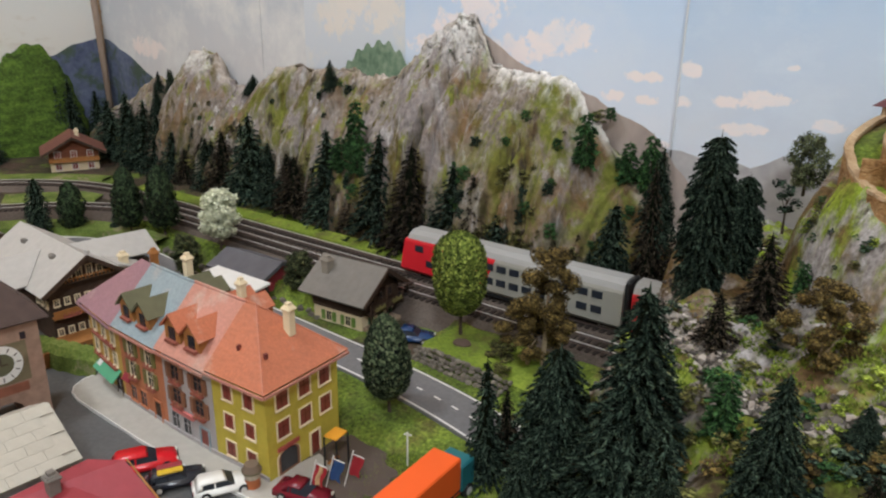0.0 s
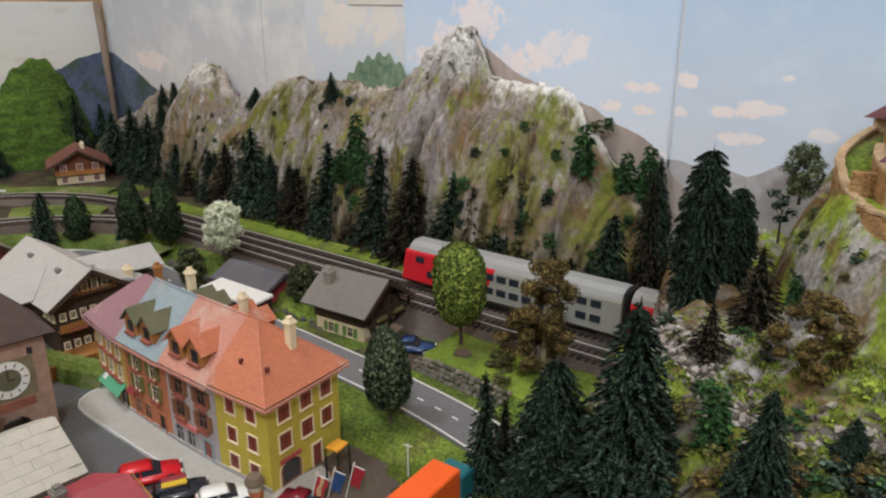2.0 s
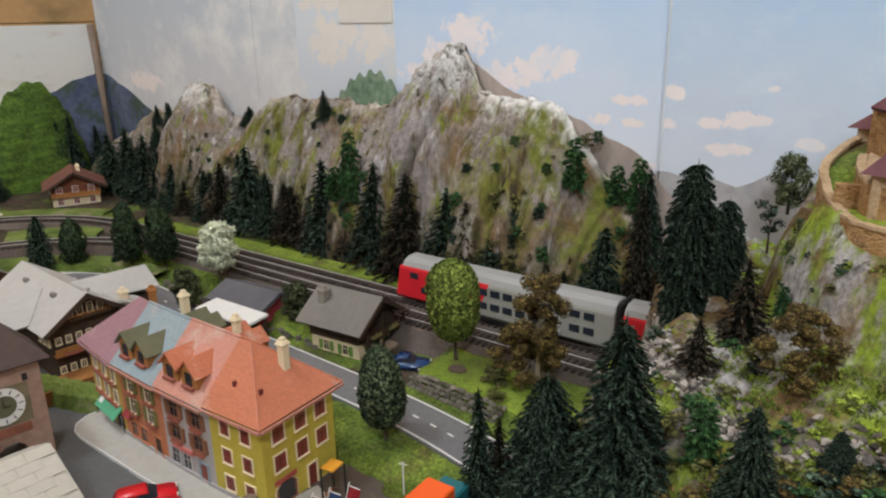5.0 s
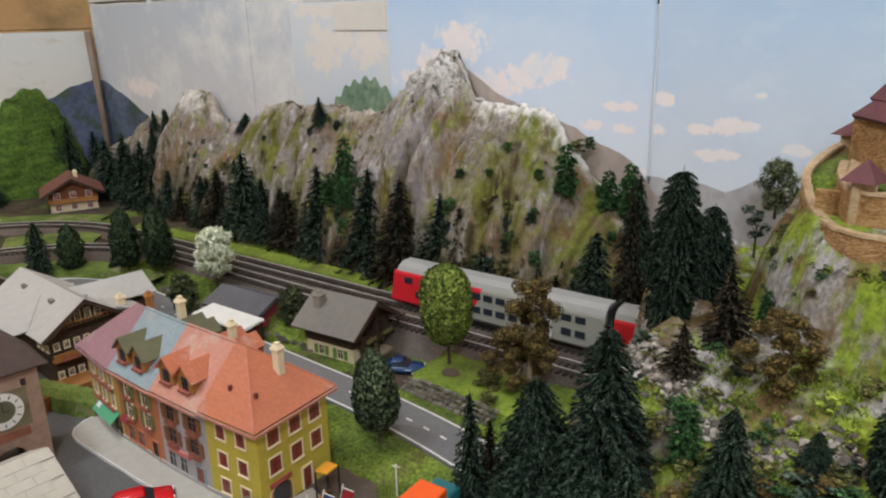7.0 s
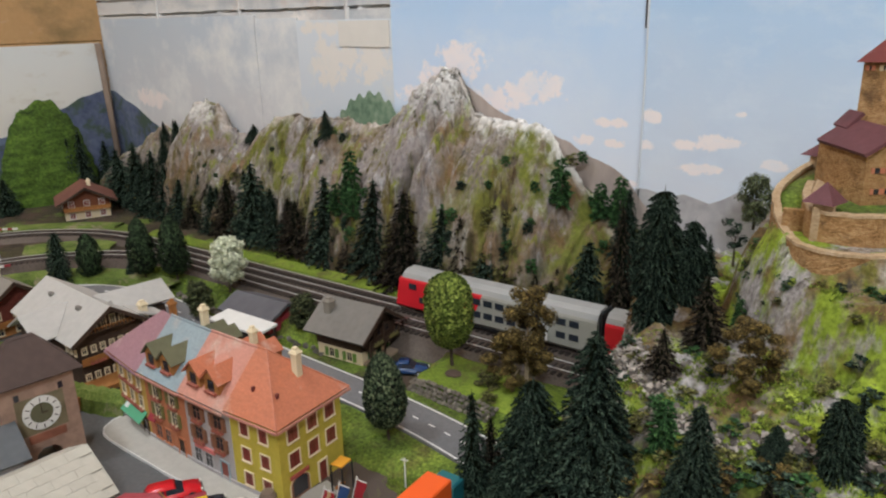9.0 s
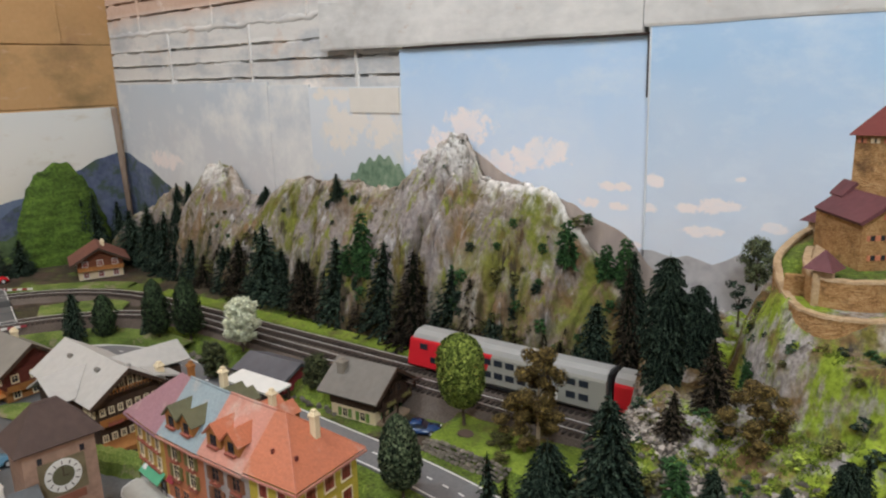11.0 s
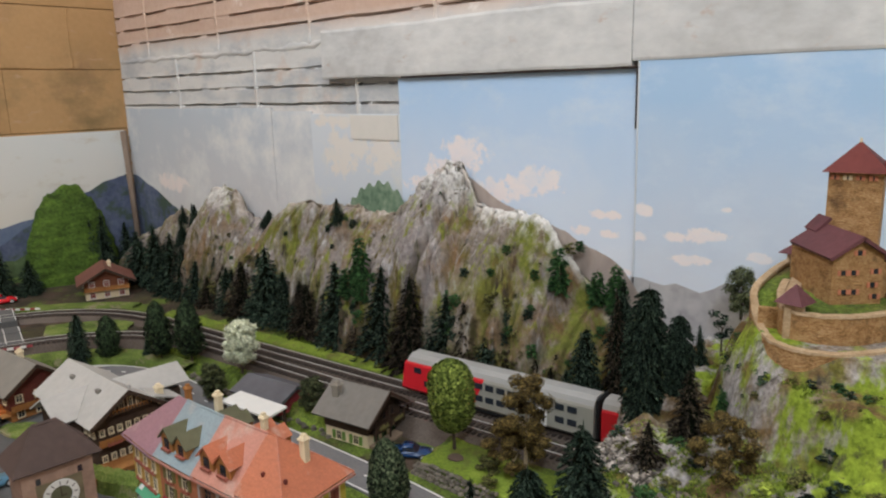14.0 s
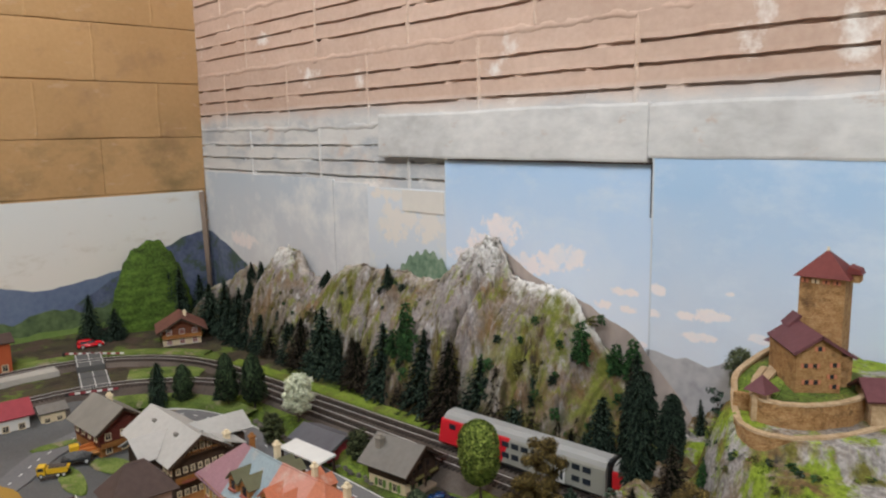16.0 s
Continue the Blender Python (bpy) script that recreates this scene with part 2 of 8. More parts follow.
def cyl(bm, x, y, z0, z1, r0, r1=None, n=10, m=None):
    r1 = r0 if r1 is None else r1
    v = bmesh.ops.create_cone(bm, cap_ends=True, segments=n, radius1=r0, radius2=max(r1, 1e-5), depth=z1 - z0)["verts"]
    bmesh.ops.translate(bm, vec=(x, y, (z0 + z1) / 2), verts=v)
    if m is not None:
        bmesh.ops.transform(bm, matrix=m, verts=v)
    return v


def boxes(*rows, bevel=0.0):
    bm = bmesh.new()
    for r in rows:
        box(bm, *r, bevel=bevel)
    return bm


def prism(points, y0, y1, axis="y"):
    """A closed prism: points are (a, z) round the outline, swept from y0 to y1 (axis y: a is x; axis x: a is y)."""
    bm = bmesh.new()
    rings = []
    for d in (y0, y1):
        rings.append([bm.verts.new((a, d, z) if axis == "y" else (d, a, z)) for a, z in points])
    k = len(points)
    for i in range(k):
        bm.faces.new((rings[0][i], rings[0][(i + 1) % k], rings[1][(i + 1) % k], rings[1][i]))
    bm.faces.new(rings[0][::-1])
    bm.faces.new(rings[1])
    bmesh.ops.recalc_face_normals(bm, faces=bm.faces)
    return bm


def slab(corners, thick):
    """A flat plate with the given upper corners, thick downwards along its normal."""
    bm = bmesh.new()
    top = [Vector(c) for c in corners]
    nrm = (top[1] - top[0]).cross(top[2] - top[0]).normalized()
    if nrm.z < 0:
        nrm = -nrm
    a = [bm.verts.new(v) for v in top]
    b = [bm.verts.new(v - nrm * thick) for v in top]
    k = len(top)
    bm.faces.new(a)
    bm.faces.new(b[::-1])
    for i in range(k):
        bm.faces.new((a[i], a[(i + 1) % k], b[(i + 1) % k], b[i]))
    bmesh.ops.recalc_face_normals(bm, faces=bm.faces)
    return bm


def ss(a, b, x):
    t = min(1.0, max(0.0, (x - a) / (b - a)))
    return t * t * (3 - 2 * t)


def fbm(x, y, z, octaves=4):
    return noise.fractal(Vector((x, y, z)), 1.0, 2.0, octaves)


# ---- room ----
BRICK_O = shade("orange_clay", [(0.42, 0.245, 0.105), (0.49, 0.295, 0.135)], 0.9, 120, 7, 0.3, random=0.06, world_space=True)
overlay(BRICK_O, (0.33, 0.19, 0.095), 9, 0.54, 0.72)
overlay(BRICK_O, (0.25, 0.165, 0.075), 8, 0.50, 0.70, (1, 1, 1.6), zrange=(0.50, 0.40), seed=5.0)
overlay(BRICK_O, (0.50, 0.33, 0.20), 20, 0.60, 0.74, (1, 1, 3), seed=3.0)
BRICK_B = shade("pale_red_clay", [(0.52, 0.355, 0.27), (0.62, 0.45, 0.355)], 0.9, 120, 9, 0.3, random=0.06, world_space=True)
MORTAR_P = shade("pale_smeared_mortar", [(0.56, 0.39, 0.29), (0.68, 0.52, 0.41)], 0.95, 160, 20, 0.8, world_space=True)
overlay(MORTAR_P, (0.62, 0.60, 0.57), 12, 0.25, 0.45, zrange=(0.475, 0.445))
overlay(BRICK_B, (0.62, 0.60, 0.57), 12, 0.25, 0.45, zrange=(0.475, 0.445))
overlay(BRICK_B, (0.44, 0.45, 0.46), 11, 0.47, 0.62, (1, 1, 2.2), zrange=(0.475, 0.440), seed=6.0)
overlay(BRICK_B, (0.80, 0.74, 0.68), 9, 0.60, 0.68, seed=4.0)
MORTAR = shade("mortar", [(0.40, 0.25, 0.155), (0.48, 0.32, 0.205)], 0.95, 150, 12, 0.4, world_space=True)
ROOM = shade("room_plaster", [(0.60, 0.54, 0.46), (0.68, 0.62, 0.54)], 0.9, 60, 4, 0.1, world_space=True)
FLOORM = shade("concrete_floor", [(0.22, 0.21, 0.20), (0.30, 0.29, 0.27)], 0.8, 60, 4, 0.1, world_space=True)
WY, WX = 2.175, -4.87          # faces of the two walls behind the layout
wall_back = solo("wall_back", boxes((WX - 0.4, 5.0, WY + 0.06, WY + 0.5, -3.0, 5.6)), MORTAR, "pale red hollow-block wall behind the layout", "wall", "structure")
wall_left = solo("wall_left", boxes((WX - 0.46, WX - 0.03, -8.0, WY + 0.06, -3.0, 5.6)), MORTAR, "orange clay-block wall beside the layout", "wall", "structure")
solo("wall_right", boxes((5.0, 5.4, -8.0, WY + 0.5, -3.0, 5.6)), ROOM, "plain plastered room wall", "wall", "structure")
solo("wall_front", boxes((WX - 0.46, 5.4, -8.4, -8.0, -3.0, 5.6)), ROOM, "plain plastered room wall", "wall", "structure")
solo("ceiling", boxes((WX - 0.46, 5.4, -8.4, WY + 0.5, 5.6, 5.9)), ROOM, "plain plastered ceiling", "ceiling", "structure")
solo("floor", boxes((WX - 0.46, 5.4, -8.4, WY + 0.5, -3.3, -3.0)), FLOORM, "grey concrete floor", "floor", "structure")


def grooved_brick(length, height, seed):
    """A hollow clay block with three narrow sunk grooves round its middle and a flat band above and below, partly smeared; front face towards -y, from z 0 to height."""
    bm = bmesh.new()
    n = max(3, int(length / 0.018))
    last = None
    for i in range(n + 1):
        x = length * i / n
        q = x * 5 + seed * 3.7
        pts = [(0.05, 0.0), (0.002 * fbm(q, 0.2, 1.0), 0.0)]
        for g in range(3):
            zc = height * 0.5 + 0.0885 * (g - 1) + 0.005 * fbm(q * 0.6, g * 3.1, 2.0) + 0.0022 * fbm(q * 4.0, g * 1.7, 3.0)
            deep = 0.030 * ss(-0.42, -0.12, fbm(q * 0.9, g * 5.3, 4.0)) + 0.002
            half = 0.0050 + 0.0030 * fbm(q * 2.2, g * 2.3, 6.0)
            low, high = 0.005 * fbm(q * 2.1, g * 1.9, 8.0), 0.005 * fbm(q * 2.1, g * 1.9, 11.0)
            pts += [(low * 0.4, zc - half - 0.022), (low, zc - half - 0.003), (deep, zc - half), (deep, zc + half), (high - 0.002, zc + half + 0.002), (high * 0.4, zc + half + 0.022)]
        pts += [(0.002 * fbm(q, 0.7, 1.0), height), (0.05, height)]
        ring = [bm.verts.new((x, y, z)) for y, z in pts]
        k = len(ring)
        if last:
            for j in range(k - 1):
                bm.faces.new((last[j], ring[j], ring[j + 1], last[j + 1]))
        if i in (0, n):
            bm.faces.new(ring if i else ring[::-1])
        last = ring
    bmesh.ops.recalc_face_normals(bm, faces=bm.faces)
    return bm


# sky panels and painted paper -------------------------------------------------
def sky_paper(name, low, high, z0, z1, clouds, tint=(0.90, 0.78, 0.73)):
    """Paper printed with a sky from low to high colour and soft clouds (x, z, half width, half height) in plan units."""
    m = shade(name, [low, low], 0.6, 9, 5, 1.0, world_space=True)
    n, l = m.node_tree.nodes, m.node_tree.links
    b = n["Principled BSDF"]
    geo, sep = n.new("ShaderNodeNewGeometry"), n.new("ShaderNodeSeparateXYZ")
    l.new(geo.outputs["Position"], sep.inputs[0])
    noi = n.new("ShaderNodeTexNoise")
    noi.inputs["Scale"].default_value, noi.inputs["Detail"].default_value = 14, 6
    l.new(geo.outputs["Position"], noi.inputs["Vector"])
    rng = n.new("ShaderNodeMapRange")
    rng.inputs["From Min"].default_value, rng.inputs["From Max"].default_value = U * z0, U * z1
    l.new(sep.outputs["Z"], rng.inputs["Value"])

    def math(op, a, c, clamp=False):
        k = n.new("ShaderNodeMath")
        k.operation, k.use_clamp = op, clamp
        for s, v in ((0, a), (1, c)):
            if isinstance(v, (int, float)):
                k.inputs[s].default_value = v
            else:
                l.new(v, k.inputs[s])
        return k.outputs[0]

    fac = math("ADD", rng.outputs["Result"], math("MULTIPLY", math("SUBTRACT", noi.outputs["Fac"], 0.5), 0.5), True)
    mx = n.new("ShaderNodeMix")
    mx.data_type = "RGBA"
    l.new(fac, mx.inputs["Factor"])
    mx.inputs["A"].default_value, mx.inputs["B"].default_value = (*low, 1), (*high, 1)
    out = mx.outputs["Result"]
    edge = n.new("ShaderNodeTexNoise")
    edge.inputs["Scale"].default_value, edge.inputs["Detail"].default_value = 62, 8
    edge.inputs["Roughness"].default_value = 0.65
    l.new(geo.outputs["Position"], edge.inputs["Vector"])
    wob = math("MULTIPLY", math("SUBTRACT", edge.outputs["Fac"], 0.5), 5.2)
    total = None
    for cx, cz, rx, rz in clouds:
        dx = math("DIVIDE", math("SUBTRACT", sep.outputs["X"], U * cx), U * rx)
        dz = math("DIVIDE", math("SUBTRACT", sep.outputs["Z"], U * cz), U * rz)
        d = math("ADD", math("MULTIPLY", dx, dx), math("MULTIPLY", dz, dz))
        v = math("MULTIPLY", math("SUBTRACT", math("ADD", 1.0, wob), d), 1.6, True)
        total = v if total is None else math("MAXIMUM", total, v)
    if total is not None:
        cm = n.new("ShaderNodeMix")
        cm.data_type = "RGBA"
        l.new(math("MULTIPLY", total, 0.85), cm.inputs["Factor"])
        l.new(out, cm.inputs["A"])
        cm.inputs["B"].default_value = (*tint, 1)
        out = cm.outputs["Result"]
    l.new(out, b.inputs["Base Color"])
    return m


SKY_A = sky_paper("faded_sky_paper", (0.66, 0.63, 0.62), (0.50, 0.55, 0.60), 0.5, 1.1, [(-4.3, 0.66, 0.25, 0.06)])
SKY_B = sky_paper("patched_sky_paper", (0.60, 0.64, 0.69), (0.66, 0.69, 0.72), 0.6, 1.1, [(-2.27, 0.93, 0.13, 0.11), (-2.56, 0.92, 0.14, 0.12), (-2.42, 0.95, 0.10, 0.06), (-2.6, 1.07, 0.2, 0.03)], (0.78, 0.72, 0.65))
SKY_C = sky_paper("blue_cloud_sky_paper", (0.74, 0.77, 0.83), (0.45, 0.62, 0.83), 0.55, 1.2, [(-1.76, 0.945, 0.14, 0.07), (-1.86, 0.87, 0.14, 0.07), (-1.98, 0.80, 0.12, 0.05), (-1.58, 0.80, 0.13, 0.055), (-1.37, 0.855, 0.10, 0.06), (-1.46, 0.83, 0.10, 0.045), (-1.09, 0.748, 0.085, 0.018), (-1.19, 0.68, 0.05, 0.02), (-1.075, 0.677, 0.05, 0.016), (-1.02, 0.542, 0.05, 0.014)], (0.90, 0.80, 0.77))
SKY_D = sky_paper("blue_cloud_sky_sheet", (0.67, 0.70, 0.76), (0.40, 0.57, 0.77), 0.5, 1.2, [(-0.70, 0.718, 0.085, 0.022), (-0.775, 0.70, 0.07, 0.020), (-0.775, 0.622, 0.06, 0.020), (-0.72, 0.632, 0.04, 0.014), (-0.93, 0.782, 0.035, 0.028), (-0.95, 0.685, 0.05, 0.016), (-0.53, 0.663, 0.05, 0.018), (-0.645, 0.807, 0.02, 0.010), (0.2, 0.75, 0.12, 0.03), (0.7, 0.9, 0.2, 0.04)], (0.90, 0.80, 0.77))
SKY_L = sky_paper("pale_valley_sky_paper", (0.74, 0.68, 0.60), (0.66, 0.66, 0.63), 0.4, 1.0, [(0, 0, 0.01, 0.01)])
overlay(SKY_A, (0.74, 0.73, 0.71), 10, 0.48, 0.66, seed=2.0)
overlay(SKY_B, (0.70, 0.69, 0.66), 12, 0.52, 0.64, seed=5.0)
overlay(SKY_C, (0.66, 0.74, 0.83), 9, 0.50, 0.80, (1, 1, 1.8), seed=7.0)
overlay(SKY_D, (0.66, 0.74, 0.83), 9, 0.50, 0.80, (1, 1, 1.8), seed=9.0)
overlay(SKY_L, (0.58, 0.52, 0.43), 12, 0.58, 0.74, (1, 1, 2.5), seed=4.0)
solo("backdrop", boxes((-4.83, -3.128, WY - 0.012, WY, -0.1, 1.135)), SKY_A, "faded grey-blue sky paper on the wall", "backdrop", "structure")
solo("backdrop", boxes((-3.125, -2.784, WY - 0.010, WY, -0.1, 1.118)), SKY_A, "faded grey-blue sky paper on the wall", "backdrop", "structure")
solo("backdrop", boxes((-2.783, -2.137, WY - 0.014, WY, -0.1, 1.105)), SKY_B, "patched sky paper with pale clouds", "backdrop", "structure")
solo("backdrop", boxes((-2.136, -0.950, WY - 0.018, WY, -0.1, 1.262)), SKY_C, "blue printed sky sheet with pink clouds", "backdrop", "structure")
solo("backdrop", boxes((-0.963, 2.2, WY - 0.034, WY - 0.02, -0.1, 1.288)), SKY_D, "blue printed sky sheet with pink clouds", "backdrop", "structure")
solo("backdrop", boxes((WX, WX + 0.014, -1.6, WY - 0.03, -0.1, 0.99)), SKY_L, "pale sky paper with far hills", "backdrop", "structure")


def painted_range(name, mat, axis, along, a0, a1, height, seed, base=0.0, label="", rough=0.012):
    """A flat painted range of hills on the paper: a thin cut-out with a ridge from noise."""
    bm = bmesh.new()
    n = 60
    low, top = [], []
    for i in range(n + 1):
        a = a0 + (a1 - a0) * i / n
        z = height(i / n) + rough * fbm(a * 9 if rough < 0.02 else a * 17, seed, 0.3)
        low.append(bm.verts.new((a, along, base) if axis == "x" else (along, a, base)))
        top.append(bm.verts.new((a, along, z) if axis == "x" else (along, a, z)))
    for i in range(n):
        bm.faces.new((low[i], low[i + 1], top[i + 1], top[i]))
    return solo(name, bm, mat, label, "backdrop", "structure")


BLUE_HILL = shade("painted_blue_hill", [(0.06, 0.075, 0.13), (0.11, 0.13, 0.20), (0.17, 0.19, 0.25)], 0.8, 120, 14, 0.0, world_space=True)
overlay(BLUE_HILL, (0.07, 0.10, 0.07), 26, 0.50, 0.62, seed=3.0)
FAR_HILL = shade("painted_far_hill", [(0.10, 0.13, 0.22), (0.17, 0.21, 0.29)], 0.8, 90, 12, 0.0, world_space=True)
GREY_HILL = shade("painted_grey_mountain", [(0.30, 0.28, 0.29), (0.42, 0.40, 0.40), (0.5, 0.48, 0.47)], 0.8, 90, 22, 0.0, world_space=True)
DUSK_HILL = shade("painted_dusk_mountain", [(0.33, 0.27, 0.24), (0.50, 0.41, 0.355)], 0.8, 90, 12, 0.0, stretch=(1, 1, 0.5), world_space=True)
FIELD = shade("painted_green_field", [(0.14, 0.22, 0.05), (0.22, 0.30, 0.09)], 0.8, 90, 12, 0.0, world_space=True)
WOOD_P = shade("painted_woods", [(0.055, 0.085, 0.04), (0.10, 0.145, 0.06), (0.15, 0.20, 0.09)], 0.8, 120, 40, 0.0, world_space=True)
CRAG_P = shade("painted_green_crag", [(0.06, 0.115, 0.075), (0.17, 0.25, 0.165), (0.33, 0.39, 0.29)], 0.8, 110, 30, 0.1, world_space=True)
painted_range("painted_mountain", BLUE_HILL, "x", WY - 0.0165, -4.83, -4.05, lambda u: 0.69 - 0.30 * u ** 1.25, 1.0, label="painted dark blue mountain on the paper")
painted_range("painted_mountain", BLUE_HILL, "y", WX + 0.020, 1.15, WY - 0.035, lambda u: 0.25 + 0.44 * (1 - (1 - u) ** 1.3), 2.0, label="painted dark blue mountain on the paper")
painted_range("painted_mountain", FAR_HILL, "y", WX + 0.017, -1.6, 1.75, lambda u: float(np.interp(3.35 * u - 1.6, (-1.6, -0.5, 0.2, 0.63, 0.93, 1.2, 1.75), (0.40, 0.50, 0.45, 0.47, 0.385, 0.415, 0.50))), 3.0, label="painted pale blue hills on the paper")
painted_range("painted_mountain", GREY_HILL, "x", WY - 0.0365, -0.97, 1.6, lambda u: 0.525 + 0.02 * ss(0.0, 0.15, u) + 0.014 * math.sin(u * 53) + 0.012 * math.sin(u * 97 + 1), 4.0, label="painted pale grey alpine range")
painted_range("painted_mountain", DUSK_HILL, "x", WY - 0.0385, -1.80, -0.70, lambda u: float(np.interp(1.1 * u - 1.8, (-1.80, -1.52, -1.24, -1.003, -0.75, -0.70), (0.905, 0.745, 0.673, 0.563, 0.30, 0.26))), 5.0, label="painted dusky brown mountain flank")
painted_range("painted_mountain", CRAG_P, "x", WY - 0.05, -2.47, -2.05, lambda u: 0.64 + 0.150 * math.sin(math.pi * min(1, u * 1.03)) ** 0.5 + 0.012 * math.sin(u * 41), 6.0, label="green craggy mountain cut-out on the paper", rough=0.018)
painted_range("painted_field", FIELD, "y", WX + 0.023, -1.6, 1.6, lambda u: 0.11 - 0.01 * u, 7.0, label="painted green meadow on the paper")
painted_range("painted_woods", WOOD_P, "y", WX + 0.0215, -1.6, 1.55, lambda u: 0.225 + 0.02 * math.sin(u * 40) + 0.012 * math.sin(u * 131), 8.0, label="painted woods on the paper", rough=0.03)


# bricks of the two walls: hollow blocks with sunk grooves behind, smooth orange blocks beside
def smeared_mortar(along, across, start, end, seed, wide, proud, side=False):
    """A ragged strip of mortar wiped over a joint of the back wall (or the side wall): along the wall ("x") or upwards ("z"), its middle at across."""
    bm = bmesh.new()
    n = max(6, int((end - start) / 0.022))
    last = None
    for i in range(n + 1):
        a = start + (end - start) * i / n
        shift = wide * 0.5 * fbm(a * 6, seed, 2.0)
        lo = wide * (0.75 + 0.8 * fbm(a * 16, seed, 5.0))
        hi = wide * (0.75 + 0.8 * fbm(a * 16, seed, 9.0))
        out = max(0.0008, proud * (1.0 + 1.6 * fbm(a * 13, seed, 7.0)))
        ring = []
        for d, o in ((-lo, -0.006), (-lo * 0.7, out * 0.5), (0.0, out), (hi * 0.7, out * 0.6), (hi, -0.006)):
            c = across + shift + d
            u, z = (a, c) if along == "x" else (c, a)
            ring.append(bm.verts.new((WX + o - 0.001, u, z) if side else (u, WY - o, z)))
        if last:
            for j in range(4):
                bm.faces.new((last[j], last[j + 1], ring[j + 1], ring[j]))
        last = ring
    bmesh.ops.recalc_face_normals(bm, faces=bm.faces)
    return bm


serial = 0
COURSE = 0.397
for row in range(6):
    z0 = 0.650 + COURSE * row
    x = WX
    nxt = (-4.45, -4.11)[row % 2]
    while x < 2.2:
        serial += 1
        w = nxt - x - 0.005
        ob = new("brick", mesh_of(grooved_brick(w, COURSE - 0.001, serial), BRICK_B, "brick"))
        ob.parent = wall_back
        ob.matrix_basis = pose(U * (x + 0.0025), U * (WY + RNG.uniform(-0.002, 0.002)), U * z0, RNG.uniform(-0.2, 0.2), RNG.uniform(-0.15, 0.15), RNG.uniform(-0.2, 0.2))
        part("mortar_joint", smeared_mortar("z", nxt, z0 + 0.01, z0 + COURSE - 0.01, nxt * 3 + row, 0.016, 0.005), MORTAR_P, wall_back, smooth=True)
        x, nxt = nxt, nxt + 0.850 + RNG.uniform(-0.02, 0.02)
    part("mortar_joint", smeared_mortar("x", z0, WX + 0.01, 2.2, row * 3.3, 0.024, 0.002), BRICK_B, wall_back, smooth=True)


def flat_brick(length, height, seed):
    """A plain clay block with crumbled arrises above and below; front face towards +x, running to -y."""
    bm = bmesh.new()
    n = max(4, int(length / 0.025))
    last = None
    for i in range(n + 1):
        q = length * i / n
        lo = 0.002 + 0.010 * max(0.0, fbm(q * 6, seed, 1.0)) + 0.004 * max(0.0, fbm(q * 30, seed, 3.0))
        hi = 0.002 + 0.006 * max(0.0, fbm(q * 6, seed, 6.0))
        face = 0.060 + 0.002 * fbm(q * 4, seed, 8.0)
        ring = [bm.verts.new((x, -q, z)) for x, z in ((0, 0), (face - 0.012, 0.0005), (face - 0.001, lo), (face, 0.02 + lo), (face, height - 0.02), (face - 0.001, height - hi), (face - 0.010, height - 0.0005), (0, height))]
        if last:
            for k in range(7):
                bm.faces.new((last[k], last[k + 1], ring[k + 1], ring[k]))
        last = ring
        if i in (0, n):
            bm.faces.new(ring)
    bmesh.ops.recalc_face_normals(bm, faces=bm.faces)
    return bm


for k in range(6):
    z0 = 0.610 + 0.394 * k
    y = WY + 0.02
    step = 0.765 if k % 2 else 0.34
    while y > -2.2:
        ob = new("brick", mesh_of(flat_brick(step - 0.003, 0.3925, k * 7.7 + y), BRICK_O, "brick"))
        ob.parent = wall_left
        ob.matrix_basis = pose(U * (WX - 0.061 + RNG.uniform(-0.0015, 0.0015)), U * y, U * z0, 0, 0, RNG.uniform(-0.15, 0.15))
        y -= step
        step = 0.82
        if k != 1:
            part("mortar_joint", smeared_mortar("z", y, z0 + 0.01, z0 + 0.385, k + y, 0.016, 0.0025, True), BRICK_O, wall_left, smooth=True)
PLANK = shade("grey_plastered_board", [(0.46, 0.45, 0.43), (0.58, 0.57, 0.55), (0.68, 0.66, 0.63)], 0.9, 60, 9, 0.5, stretch=(0.8, 1, 1.2), world_space=True)
overlay(PLANK, (0.50, 0.36, 0.28), 16, 0.60, 0.70, (1, 1, 2), seed=8.0)


def board(x0, x1, z0, z1, deep=1.0):
    bm = bmesh.new()
    n = max(6, int((x1 - x0) / 0.05))
    last = None
    for i in range(n + 1):
        x = x0 + (x1 - x0) * i / n
        up, dn = 0.010 * fbm(x * 3, 1.2, 0), 0.004 * fbm(x * 3, 5.2, 0)
        ring = [bm.verts.new((x, y, z)) for y, z in ((WY - 0.002, z0 + dn), (WY - 0.052 * deep, z0 + dn), (WY - 0.056 * deep, z0 + 0.01 + dn), (WY - 0.050 * deep, z1 - 0.012 + up), (WY - 0.044 * deep, z1 + up), (WY - 0.002, z1 + up))]
        if last:
            for k in range(6):
                bm.faces.new((last[k], last[(k + 1) % 6], ring[(k + 1) % 6], ring[k]))
        else:
            bm.faces.new(ring[::-1])
        last = ring
    bm.faces.new(last)
    bmesh.ops.recalc_face_normals(bm, faces=bm.faces)
    return bm


